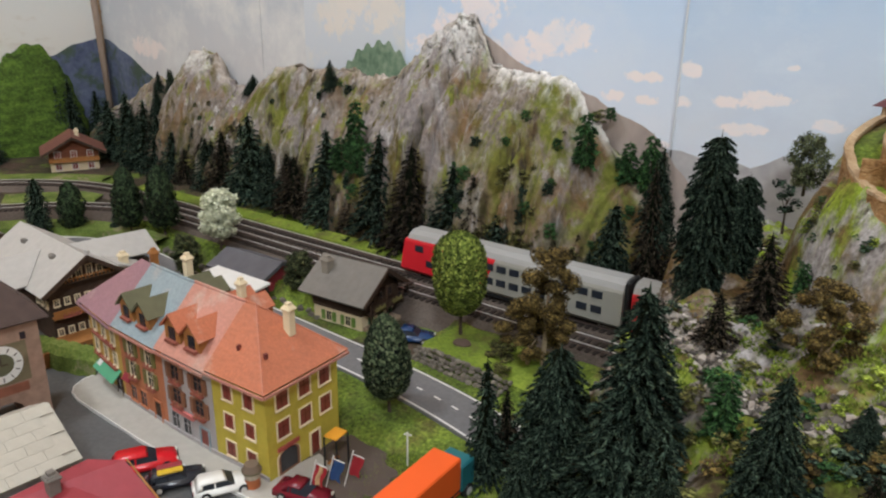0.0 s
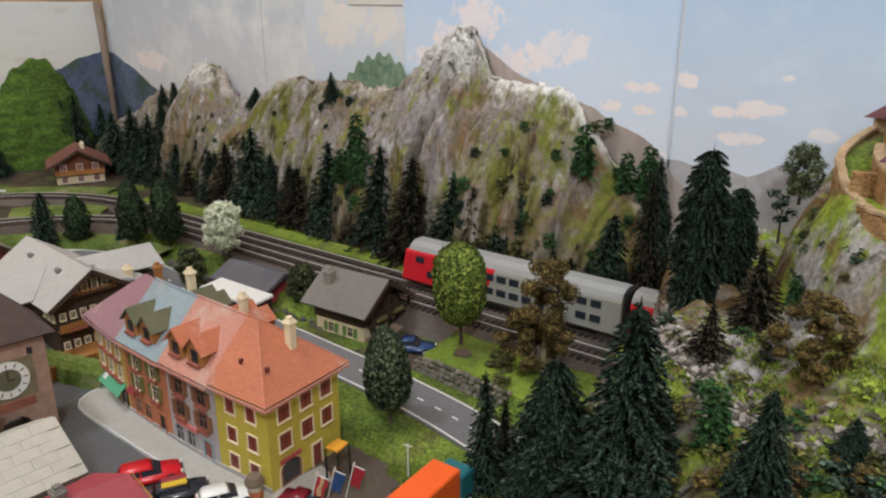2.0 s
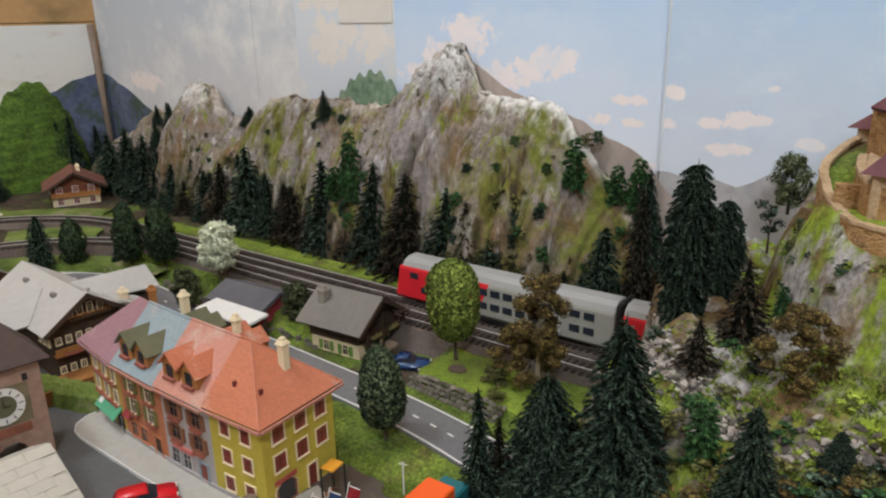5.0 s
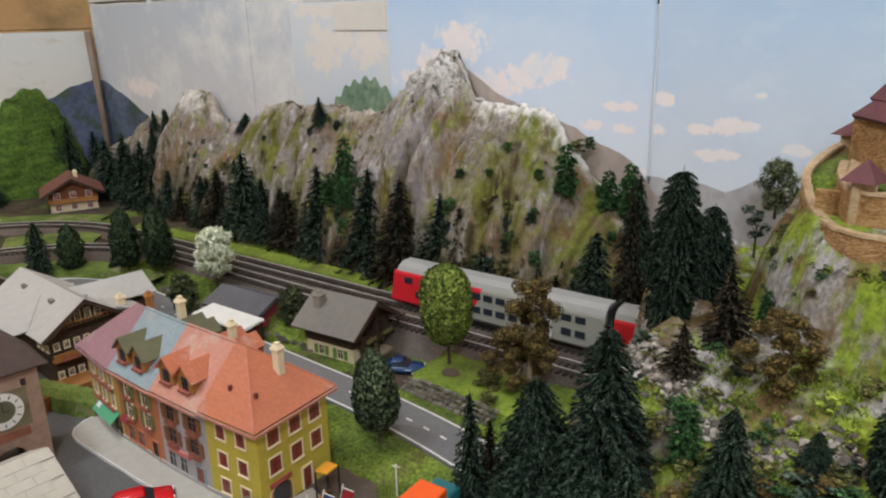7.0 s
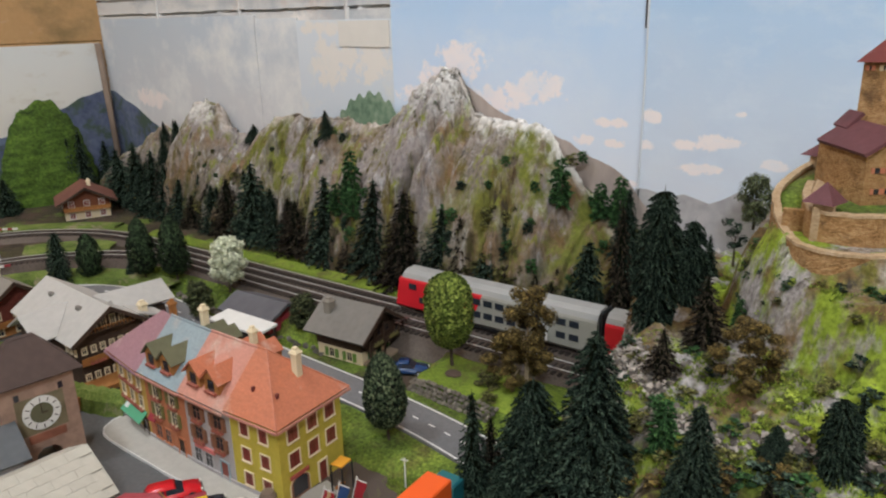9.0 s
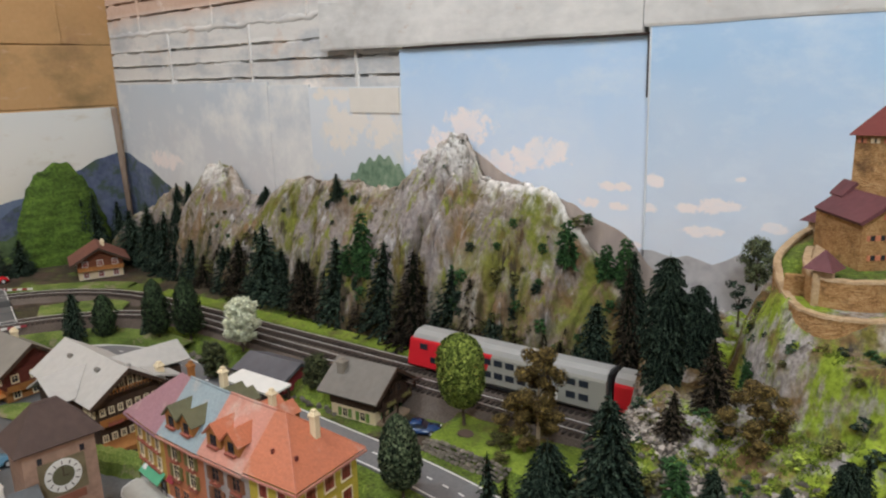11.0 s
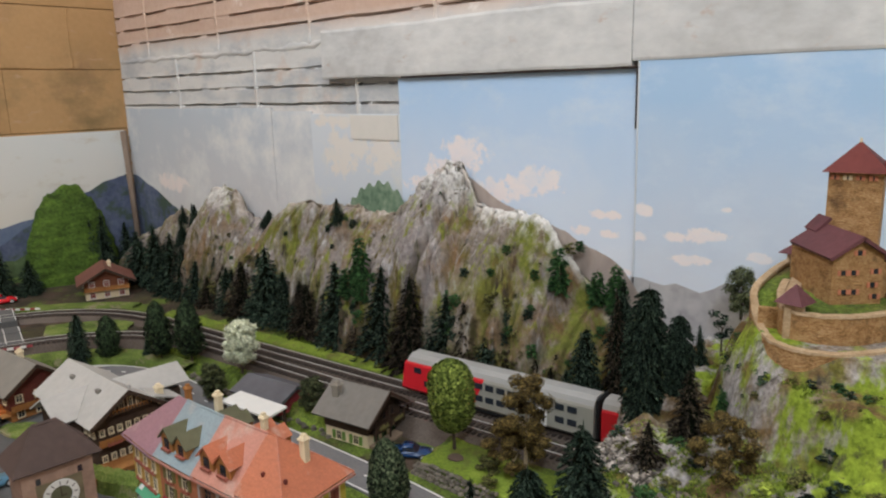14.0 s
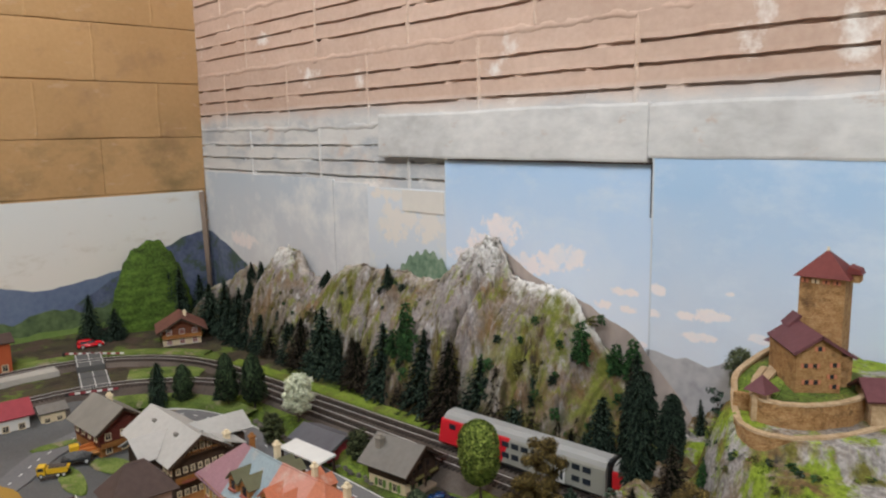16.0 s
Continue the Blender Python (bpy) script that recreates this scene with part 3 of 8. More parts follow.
solo("wall_board", board(-2.640, -0.988, 1.272, 1.500, 0.72), PLANK, "grey plastered board fixed along the wall", "board", "structure")
solo("wall_board", board(-0.985, 2.2, 1.289, 1.495, 0.70), PLANK, "grey plastered board fixed along the wall", "board", "structure")
# dark strips added for the shadow in the gaps around the sky sheets
GAP_SHADE = plain("dark_brown_gap_shadow", (0.035, 0.022, 0.018), 0.9, var=0.2)
solo("trim", boxes((-2.10, -0.970, WY - 0.036, WY - 0.002, 1.2625, 1.2705)), GAP_SHADE, "dark shadow strip between board and sky sheet", "trim", "structure")
solo("trim", boxes((-0.9695, -0.9635, WY - 0.036, WY - 0.020, 1.06, 1.272)), GAP_SHADE, "dark shadow strip between two sky sheets", "trim", "structure")
solo("trim", boxes((-0.9630, -0.9565, WY - 0.0365, WY - 0.0345, 0.40, 1.285)), plain("pale_paper_edge", (0.62, 0.66, 0.70), 0.8, var=0.08), "pale torn paper edge of the sky sheet", "trim", "structure")
solo("paper_patch", boxes((-2.475, -2.150, WY - 0.019, WY - 0.0145, 0.988, 1.100)), plain("cream_paper", (0.70, 0.66, 0.60), 0.8, var=0.05), "cream paper patch glued on the sky", "paper", "structure")
bm = bmesh.new()
cyl(bm, 0, 0, -0.25, 0.72, 0.018, 0.021, 10)
pole_m = shade("weathered_brown_post", [(0.16, 0.11, 0.08), (0.28, 0.21, 0.16)], 0.9, 160, 20, 0.4, stretch=(1, 1, 0.2))
post = solo("corner_post", bm, pole_m, "weathered brown wooden post in the corner", "post", x=-4.735, y=2.10, z=0.27, smooth=True)
post.matrix_basis = pose(U * -4.735, U * 2.10, U * 0.27, 0, -3.6, 0)


# ---- the layout's ground ----
VERGE = shade("fresh_grass_mat", [(0.08, 0.115, 0.014), (0.16, 0.225, 0.025), (0.27, 0.345, 0.045)], 0.95, 420, 26, 0.8, world_space=True)
overlay(VERGE, (0.12, 0.12, 0.03), 30, 0.54, 0.66)
LAWN = shade("lawn_mat", [(0.05, 0.075, 0.015), (0.12, 0.17, 0.03), (0.24, 0.28, 0.08)], 0.95, 420, 30, 0.8, world_space=True)
overlay(LAWN, (0.26, 0.22, 0.13), 40, 0.54, 0.64)


def ground_z(x, y):
    yard = ss(-1.76, -1.69, x) * ss(-1.245, -1.29, x)
    z = 0.03 * ss(0.92, 1.06, y) + 0.037 * ss(1.292 + 0.17 * yard, 1.326 + 0.19 * yard, y)
    left = ss(-3.15, -3.45, x)
    z = z * (1 - left) + 0.06 * left
    # the rocky hill that rises to the castle
    start = -0.78 + 0.02 * ss(1.45, 1.62, y) + 0.24 * ss(1.12, 0.86, y)
    wide = 0.30 - 0.20 * ss(1.4, 1.6, y)
    rise = ss(start, start + wide, x)
    hill = rise * (0.37 * ss(-0.1, 0.75, y) + 0.05 * ss(0.9, 1.3, y)) * (1 - 0.12 * ss(1.5, 1.9, y))
    hill += 0.10 * ss(-0.45, 0.1, x) * ss(0.7, 1.2, y)
    d = math.hypot((x - 0.12) / 0.56, (y - 1.72) / 0.56)
    ring = math.hypot(x + 0.125, y - 1.545)
    ledge = (0.06 * ss(0.20, 0.235, ring) + 0.10 * ss(0.235, 0.65, ring)) * ss(1.80, 1.70, y)
    top = (0.67 - ledge) * ss(1.2, 0.92, d)
    hill = max(hill, top)
    rough = rise * (0.030 * fbm(x * 7, y * 7, 1.0) + 0.030 * (0.5 - abs(fbm(x * 13, y * 13, 4.0))) + 0.016 * fbm(x * 34, y * 34, 2.0)) * (1 - 0.9 * ss(0.94, 0.86, d))
    return max(z, hill + rough) if hill > 0.01 else z + 0.004 * fbm(x * 9, y * 9, 3.0)


def terrain():
    bm = bmesh.new()
    nx, ny, x0, x1, y0, y1 = 420, 200, WX, 1.6, -0.9, WY - 0.06
    grid = []
    for i in range(nx + 1):
        col = []
        for j in range(ny + 1):
            x, y = x0 + (x1 - x0) * i / nx, y0 + (y1 - y0) * j / ny
            col.append(bm.verts.new((x, y, ground_z(x, y))))
        grid.append(col)
    for i in range(nx):
        for j in range(ny):
            f = bm.faces.new((grid[i][j], grid[i + 1][j], grid[i + 1][j + 1], grid[i][j + 1]))
            c = f.calc_center_median()
            earth = -1.47 + 0.02 * fbm(c.x * 9, c.y * 9, 2.0) < c.x < -1.27 + 0.03 * fbm(c.x * 9, c.y * 9, 6.0) and 1.22 + 0.02 * fbm(c.x * 9, c.y * 9, 4.0) < c.y < 1.47
            mat_green = -1.25 < c.x < -0.80 + 0.04 * fbm(c.x * 7, c.y * 7, 3.0) and 1.315 < c.y < 1.50
            f.material_index = 4 if mat_green and not earth else 3 if earth else 1 if c.z > 0.10 + 0.02 * fbm(c.x * 6, c.y * 6, 5.0) else (2 if c.y < 0.93 + 0.02 * math.sin(c.x * 5) and -3.42 < c.x < -0.98 + 0.5 * (0.75 - c.y) else (3 if c.x < -3.15 + 0.25 * (c.y - 1.3) + 0.05 * fbm(c.x * 5, c.y * 5, 8.0) else 0))
            f.smooth = True
    return bm


BASEW = shade("baseboard_timber", [(0.24, 0.16, 0.09), (0.34, 0.24, 0.14)], 0.7, 80, 12, 0.2, stretch=(0.2, 1, 1), world_space=True)
tb = thing("layout_table", 0, 0, 0, 0, "timber table that carries the model landscape", "table")
part("tabletop", boxes((WX + 0.02, 1.6, -0.9, WY - 0.06, -0.14, -0.02)), BASEW, tb)
for lx in (-4.6, -1.6, 1.4):
    for ly in (-0.75, 1.9):
        part("leg", boxes((lx - 0.09, lx + 0.09, ly - 0.09, ly + 0.09, -3.0, -0.14)), BASEW, tb)
solo("ground", terrain(), [GRASS, ROCKY, STREET, SCRUB, VERGE], "model landscape of grass mats, plaster rock and card streets", "ground", "structure")


# mountain range along the back wall ------------------------------------------
CREST = [(-4.7, 0.26), (-4.39, 0.35), (-4.03, 0.52), (-3.87, 0.47), (-3.74, 0.59), (-3.60, 0.68), (-3.52, 0.70), (-3.40, 0.68), (-3.34, 0.57), (-3.21, 0.53), (-3.06, 0.54), (-2.98, 0.61), (-2.79, 0.674), (-2.58, 0.664), (-2.42, 0.69), (-2.28, 0.653),
         (-2.11, 0.665), (-2.04, 0.71), (-1.94, 0.825), (-1.83, 0.888), (-1.80, 0.912), (-1.755, 0.915), (-1.73, 0.895), (-1.69, 0.835), (-1.645, 0.745), (-1.52, 0.735), (-1.36, 0.745), (-1.285, 0.707), (-1.21, 0.611), (-1.11, 0.493), (-0.95, 0.34), (-0.66, 0.12)]


def ridge(x):
    h = 0.12
    for (xa, za), (xb, zb) in zip(CREST, CREST[1:]):
        if xa <= x <= xb:
            h = za + (zb - za) * ss(xa, xb, x) * 0.5 + (zb - za) * 0.5 * (x - xa) / (xb - xa)
    return h + 0.012 * fbm(x * 9, 0.5, 0.2) + 0.006 * fbm(x * 33, 0.5, 0.9)


def cliff_face(x, u, r):
    """How far back the cliff stands at x, at the share u of its height r: buttresses, gullies, broken ledges and fine ribs."""
    foot = 1.80 + 0.03 * fbm(x * 2, 1, 1) + 0.06 * ss(-3.6, -4.4, x) + 0.03 * ss(-1.3, -0.8, x)
    z = 0.02 + (r - 0.02) * u
    y = foot + (2.085 - foot) * (0.25 * u + 0.75 * u ** 2.2)
    xs = x + 0.05 * fbm(x * 2.3, z * 2.6, 6.4, 3)
    gully = max(0.0, 1 - 5.0 * abs(fbm(xs * 3.1, z * 0.7, 8.8, 2))) ** 1.4 + 0.5 * max(0.0, 1 - 7 * abs(fbm(xs * 7.5, z * 1.3, 5.8, 2))) ** 1.4
    ribs = abs(fbm(xs * 13, z * 1.6, 3.7, 4)) + 0.5 * abs(fbm(xs * 36, z * 4.5, 9.7, 4))
    crumble = ss(0.70, 0.86, z) + ss(0.58, 0.66, z) * ss(-3.3, -3.45, x) * ss(-3.75, -3.62, x)
    fold = 0.065 * fbm(xs * 3.2, z * 1.3, 3.3, 2) + 0.050 * gully - 0.026 * ribs + 0.014 * fbm(xs * 11, z * 6, 7.1, 4) + (0.006 + 0.018 * crumble) * fbm(x * 46, z * 36, 2.1, 4)
    return min(2.12, y + fold * (0.35 + 0.65 * math.sin(math.pi * min(1, u * 0.9))))


def mountains(x0, x1):
    bm = bmesh.new()
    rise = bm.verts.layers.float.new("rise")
    nx, nv = int((x1 - x0) * 240), 170
    rows = []
    for i in range(nx + 1):
        x = x0 + (x1 - x0) * i / nx
        r = ridge(x)
        col = []
        for j in range(nv + 1):
            v = j / nv
            u = v / 0.93
            if v < 0.93:
                z = 0.02 + (r - 0.02) * u
                y = cliff_face(x, u, r)
                z += (0.012 * fbm(x * 20, z * 20, 1.7) + 0.008 * fbm(x * 60, z * 50, 4.7)) * ss(0.55, 1, u)
            else:
                k = (v - 0.93) / 0.07
                y = 2.09 + (WY - 0.052 - 2.09) * k
                z = r - 0.05 * k + 0.012 * fbm(x * 20, k * 3, 1.9)
            vert = bm.verts.new((x, y, z))
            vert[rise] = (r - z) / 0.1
            col.append(vert)
        rows.append(col)
    for i in range(nx):
        for j in range(nv):
            bm.faces.new((rows[i][j], rows[i + 1][j], rows[i + 1][j + 1], rows[i][j + 1])).smooth = True
    return bm


mr = thing("mountain_range", 0, 0, 0, 0, "grey plaster mountain range with snow-white tops and grassy streaks", "mountain")
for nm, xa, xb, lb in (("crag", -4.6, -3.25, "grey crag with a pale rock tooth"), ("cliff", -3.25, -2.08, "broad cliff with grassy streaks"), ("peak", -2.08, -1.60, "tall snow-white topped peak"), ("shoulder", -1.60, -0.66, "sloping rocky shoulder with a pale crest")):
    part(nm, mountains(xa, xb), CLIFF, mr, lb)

HILLM = shade("bright_hill_grass", [(0.022, 0.040, 0.008), (0.068, 0.120, 0.017), (0.125, 0.205, 0.027)], 0.95, 160, 22, 1.0, stretch=(1, 1, 4.5), world_space=True)


def round_hill():
    bm = bmesh.new()
    bmesh.ops.create_icosphere(bm, subdivisions=5, radius=1)
    for v in bm.verts:
        p = v.co.copy()
        s = 1 + 0.08 * fbm(p.x * 2, p.y * 2, p.z * 3, 2) + 0.075 * fbm(p.x * 5, p.y * 5, p.z * 18, 4) * (1 - p.z ** 4)
        sq = max(0.0, 1 - abs(p.z) ** 2.6) ** 0.5 / max(1e-4, math.hypot(p.x, p.y)) if math.hypot(p.x, p.y) > 1e-4 else 1
        flare = 1.22 - 0.34 * p.z
        v.co = Vector((p.x * sq * 0.13 * flare, p.y * sq * 0.25 * flare, p.z * 0.62)) * s
    return bm


grain(HILLM, 200, 0.45)
solo("green_hill", round_hill(), HILLM, "steep rounded hill covered with bright green grass flock", "hill", x=-4.68, y=1.63, z=0.05, smooth=True)


# ---- railway ----
RAIL = plain("worn_steel_rail", (0.56, 0.53, 0.49), 0.38, metal=0.1, spec=0.6, grain=300)
RUST = plain("rusty_rail_side", (0.085, 0.062, 0.050), 0.8, grain=300, var=0.2)
SLEEPER = shade("dark_brown_sleeper", [(0.026, 0.018, 0.014), (0.050, 0.036, 0.028)], 0.8, 300, 40, 0.2, random=0.2)


def track_path(x_first, y_at, slope, x_turn, radius, end_y):
    """Points (x, y, heading) along a straight that turns towards the front of the layout."""
    a = math.pi + math.atan(slope)
    pts = []
    step = 0.0225
    x = x_first
    dx = step * math.cos(a)
    while x > x_turn:
        pts.append((x, y_at + slope * x, a))
        x += dx
    x, y = pts[-1][0], pts[-1][1]
    cx, cy = x + radius * math.cos(a + math.pi / 2), y + radius * math.sin(a + math.pi / 2)
    b = a
    while b < 1.5 * math.pi:
        b += step / radius
        pts.append((cx + radius * math.cos(b - math.pi / 2), cy + radius * math.sin(b - math.pi / 2), b))
    while pts[-1][1] > end_y:
        x, y, b = pts[-1]
        pts.append((x, y - step, b))
    return pts


def sweep(pts, profile, every=1):
    """A closed profile of (side, up) pulled along a path."""
    bm = bmesh.new()
    last = None
    for x, y, a in pts[::every]:
        sx, sy = -math.sin(a), math.cos(a)
        ring = [bm.verts.new((x + sx * s, y + sy * s, z)) for s, z in profile]
        if last:
            k = len(ring)
            for i in range(k):
                bm.faces.new((last[i], last[(i + 1) % k], ring[(i + 1) % k], ring[i]))
        last = ring
    bmesh.ops.recalc_face_normals(bm, faces=bm.faces)
    return bm


FAR = track_path(-0.35, 1.60 + 2.26 * 0.106, 0.106, -3.30, 0.87, -0.8)
NEAR = track_path(-0.45, 1.546 + 1.57 * 0.09, 0.09, -2.75, 0.85, -0.8)
ZB = 0.080


def railway(pts, label):
    t = thing("railway_track", 0, 0, 0, 0, label, "railway track", "tracks of the double line")
    part("ballast_bed", sweep(pts, [(-0.125, 0.015), (-0.060, ZB + 0.002), (0.060, ZB + 0.002), (0.125, 0.015)], 2), BALLAST, t)
    for s in (-0.0275, 0.0275):
        web = part("rail", sweep(pts, [(s - 0.0034, ZB + 0.0064), (s - 0.0010, ZB + 0.009), (s - 0.0014, ZB + 0.0142), (s + 0.0014, ZB + 0.0142), (s + 0.0010, ZB + 0.009), (s + 0.0034, ZB + 0.0064)], 2), RUST, t, "rusty brown rail")
        part("rail_head", sweep(pts, [(s - 0.0017, ZB + 0.0142), (s - 0.0017, ZB + 0.016), (s + 0.0017, ZB + 0.016), (s + 0.0017, ZB + 0.0142)], 2), RAIL, web, "worn bright steel running surface")
    me = mesh_of(boxes((-0.0052, 0.0052, -0.050, 0.050, -0.004, 0.007)), SLEEPER, "sleeper")
    for x, y, a in (p for p in pts if p[0] < -0.8):
        ob = new("sleeper", me)
        ob.parent = t
        ob.matrix_basis = pose(U * x, U * y, U * ZB, 0, 0, math.degrees(a) + RNG.uniform(-1, 1))
    return t


railway(FAR, "brown ballasted model track with dark sleepers, train standing on it")
railway(NEAR, "brown ballasted model track with dark sleepers, empty")

solo("grass_verge", sweep([p for p in FAR if -3.35 < p[0] < -0.95], [(-0.072, 0.060), (-0.080, 0.083), (-0.135, 0.092), (-0.175, 0.070)]), VERGE, "bright green grass strip between the track and the cliffs", "verge", "structure")

solo("grass_verge", sweep([p for p in NEAR if p[0] < -3.22 and p[1] > 0.95], [(-0.135, 0.052), (-0.15, 0.072), (-0.29, 0.076), (-0.31, 0.052)]), LAWN, "green grass strip between the curved tracks", "verge", "structure")
solo("grass_verge", sweep([p for p in NEAR if -3.5 < p[0] < -2.62 and p[1] > 0.8], [(0.130, 0.030), (0.140, 0.068), (0.235, 0.060), (0.25, 0.030)]), LAWN, "green grass strip inside the curved track", "verge", "structure")
solo("grass_verge", sweep([p for p in FAR if p[0] < -3.6 and p[1] > 0.2], [(-0.15, 0.052), (-0.165, 0.070), (-0.24, 0.074), (-0.26, 0.052)]), LAWN, "green grass strip outside the curved track", "verge", "structure")

# train: double-deck coaches going into the tunnel
C_RED = plain("traffic_red_paint", (0.62, 0.02, 0.03), 0.35, var=0.06)
C_GREY = plain("pale_grey_paint", (0.30, 0.29, 0.25), 0.4, var=0.06)
C_ROOF = plain("light_grey_roof", (0.33, 0.325, 0.31), 0.5, var=0.06)
C_DARK = plain("black_underframe", (0.02, 0.02, 0.02), 0.6)
GLASS_D = plain("dark_coach_window", (0.02, 0.025, 0.035), 0.3, spec=0.4)
C_WHITE = plain("white_door_paint", (0.75, 0.74, 0.71), 0.4, var=0.04)


def shell(x0, x1, lean0, lean1, pts):
    """A coach body section between two ends that may lean along the train by lean per unit height."""
    bm = bmesh.new()
    rings = []
    for x, ln in ((x0, lean0), (x1, lean1)):
        rings.append([bm.verts.new((x + ln * (z - 0.03), y, z)) for y, z in pts])
    k = len(pts)
    for i in range(k):
        bm.faces.new((rings[0][i], rings[0][(i + 1) % k], rings[1][(i + 1) % k], rings[1][i]))
    bm.faces.new(rings[0])
    bm.faces.new(rings[1][::-1])
    bmesh.ops.recalc_face_normals(bm, faces=bm.faces)
    return bm


def coach(x, nose):
    y = 1.60 + (x + 2.26) * 0.106
    t = thing("double_deck_coach", x, y, ZB + 0.016, math.degrees(math.atan(0.106)), "red and pale grey double-deck coach on the far track", "train coach", "coaches of the train")
    t.matrix_basis = t.matrix_basis @ Matrix.Diagonal((0.80, 1, 1, 1))
    w = 0.052
    side = [(-w, 0.022), (-w, 0.118), (-w + 0.004, 0.126), (w - 0.004, 0.126), (w, 0.118), (w, 0.022), (w - 0.008, 0.012), (-w + 0.008, 0.012)]
    roof = [(-w + 0.004, 0.1265), (-w + 0.012, 0.142), (-0.022, 0.153), (0.022, 0.153), (w - 0.012, 0.142), (w - 0.004, 0.1265)]
    red = part("body_front", shell(0.02 if nose else 0.008, 0.43, 0.22 if nose else 0, 0.5, side), C_RED, t, "traffic red half of the body")
    grey = part("body_rear", shell(0.4302, 0.992, 0.5, 0, side), C_GREY, t, "pale grey half of the body")
    part("roof", shell(0.03 if nose else 0.008, 0.992, 0.22 if nose else 0, 0, roof), C_ROOF, t)
    part("bellows", boxes((0.992, 1.008, -0.04, 0.04, 0.012, 0.15), bevel=0.004), C_DARK, t, "black rubber gangway bellows")
    part("underframe", boxes((0.10, 0.90, -0.03, 0.03, -0.002, 0.014), (0.30, 0.70, -0.042, 0.042, 0.0, 0.013)), C_DARK, t)
    for bx in (0.13, 0.87):
        bm = bmesh.new()
        for ax in (-0.045, 0.045):
            for s in (-0.03, 0.026):
                cyl(bm, 0, 0, 0, 0.004, 0.018, n=14, m=Matrix.Translation((bx + ax, s, 0.018)) @ Matrix.Rotation(-math.pi / 2, 4, "X"))
        box(bm, bx - 0.06, bx + 0.06, -0.034, -0.030, 0.010, 0.022)
        part("bogie", bm, C_DARK, t)
    pane = mesh_of(boxes((-0.020, 0.020, -0.0009, 0.0015, -0.0105, 0.0105)), GLASS_D, "window")
    doorm = mesh_of(boxes((-0.026, 0.026, -0.0015, 0.0015, 0, 0.062), bevel=0.001), C_WHITE, "door")
    glassm = mesh_of(boxes((-0.006, 0.006, -0.001, 0.001, -0.018, 0.018)), GLASS_D, "door_window")
    for s in (-1, 1):
        for i in range(15):
            wx = 0.115 + i * 0.056
            for wz, skip in ((0.100, (1,)), (0.055, (2, 3, 11, 12))):
                if i in skip or (i < 1 and wz < 0.09):
                    continue
                p = red if wx < 0.43 + 0.5 * (wz - 0.03) else grey
                ob = new("window", pane)
                ob.parent = p
                ob.matrix_basis = pose(U * wx, U * s * (w + 0.0012), U * wz)
        for dx, p in ((0.255, red), (0.76, grey)):
            ob = new("door", doorm)
            ob.parent = p
            tagged(ob, "white sliding door with two dark panes")
            ob.matrix_basis = pose(U * dx, U * s * (w + 0.0012), U * 0.02)
            for g in (-0.011, 0.011):
                q = new("door_window", glassm)
                q.parent = p
                q.matrix_basis = pose(U * (dx + g), U * s * (w + 0.0032), U * 0.052)
    if nose:
        part("windscreen", shell(0.0215, 0.024, 0.22, 0.22, [(-0.036, 0.082), (0.036, 0.082), (0.034, 0.108), (-0.034, 0.108)]), GLASS_D, t, "dark driver's windscreen")
        for s in (-0.036, 0.036):
            bm = bmesh.new()
            cyl(bm, 0, 0, 0, 0.003, 0.005, n=10, m=Matrix.Translation((0.0225, s, 0.045)) @ Matrix.Rotation(-math.pi / 2, 4, "Y"))
            part("tail_lamp", bm, C_WHITE, t)
    return t


coach(-1.645, True)
coach(-0.836, False)


# ---- buildings ----
OCHRE = plain("yellow_ochre_plaster", (0.50, 0.40, 0.06), 0.75, grain=200, patch=20, var=0.14)
GREYW = plain("grey_plaster", (0.40, 0.37, 0.36), 0.75, grain=200, patch=20, var=0.12)
BRICKW = plain("orange_red_plaster", (0.47, 0.17, 0.08), 0.75, grain=200, patch=20, var=0.16)
GOLDW = plain("golden_plaster", (0.52, 0.33, 0.08), 0.75, grain=200, patch=20, var=0.16)
CREAM = plain("cream_plastic", (0.72, 0.60, 0.40), 0.6, var=0.08)
PINKISH = plain("pink_plaster", (0.32, 0.205, 0.15), 0.85, grain=200, patch=26, var=0.28)
R_ORANGE = plain("orange_tile_roof", (0.45, 0.138, 0.066), 0.40, spec=0.85, grain=160, patch=14, var=0.14, stretch=(1, 1, 3))
R_SALMON = plain("salmon_tile_roof", (0.50, 0.222, 0.168), 0.40, spec=0.85, grain=160, patch=14, var=0.12)
R_BLUE = plain("blue_grey_slate_roof", (0.25, 0.32, 0.35), 0.42, spec=0.85, grain=160, patch=14, var=0.12)
R_PURPLE = plain("mauve_roof", (0.30, 0.155, 0.185), 0.40, spec=0.85, grain=160, patch=14, var=0.12)
for m in (R_ORANGE, R_SALMON, R_BLUE, R_PURPLE):
    overlay(m, (0.50, 0.40, 0.34), 30, 0.56, 0.74, (1, 1, 0.6), seed=3.0)
    grain(m, 500, 0.14)
R_OLIVE = plain("olive_roof", (0.12, 0.115, 0.065), 0.65, grain=160, patch=14, var=0.15)
R_GREY = plain("grey_slate_roof", (0.175, 0.16, 0.14), 0.7, grain=160, patch=12, var=0.15)
R_PALE = plain("pale_grey_shingle_roof", (0.42, 0.40, 0.37), 0.75, grain=140, patch=10, var=0.10)
R_BROWN = plain("dark_brown_roof", (0.075, 0.048, 0.04), 0.7, grain=160, patch=12, var=0.2)
R_RED = plain("red_metal_roof", (0.28, 0.035, 0.045), 0.5, grain=120, patch=12, var=0.14)
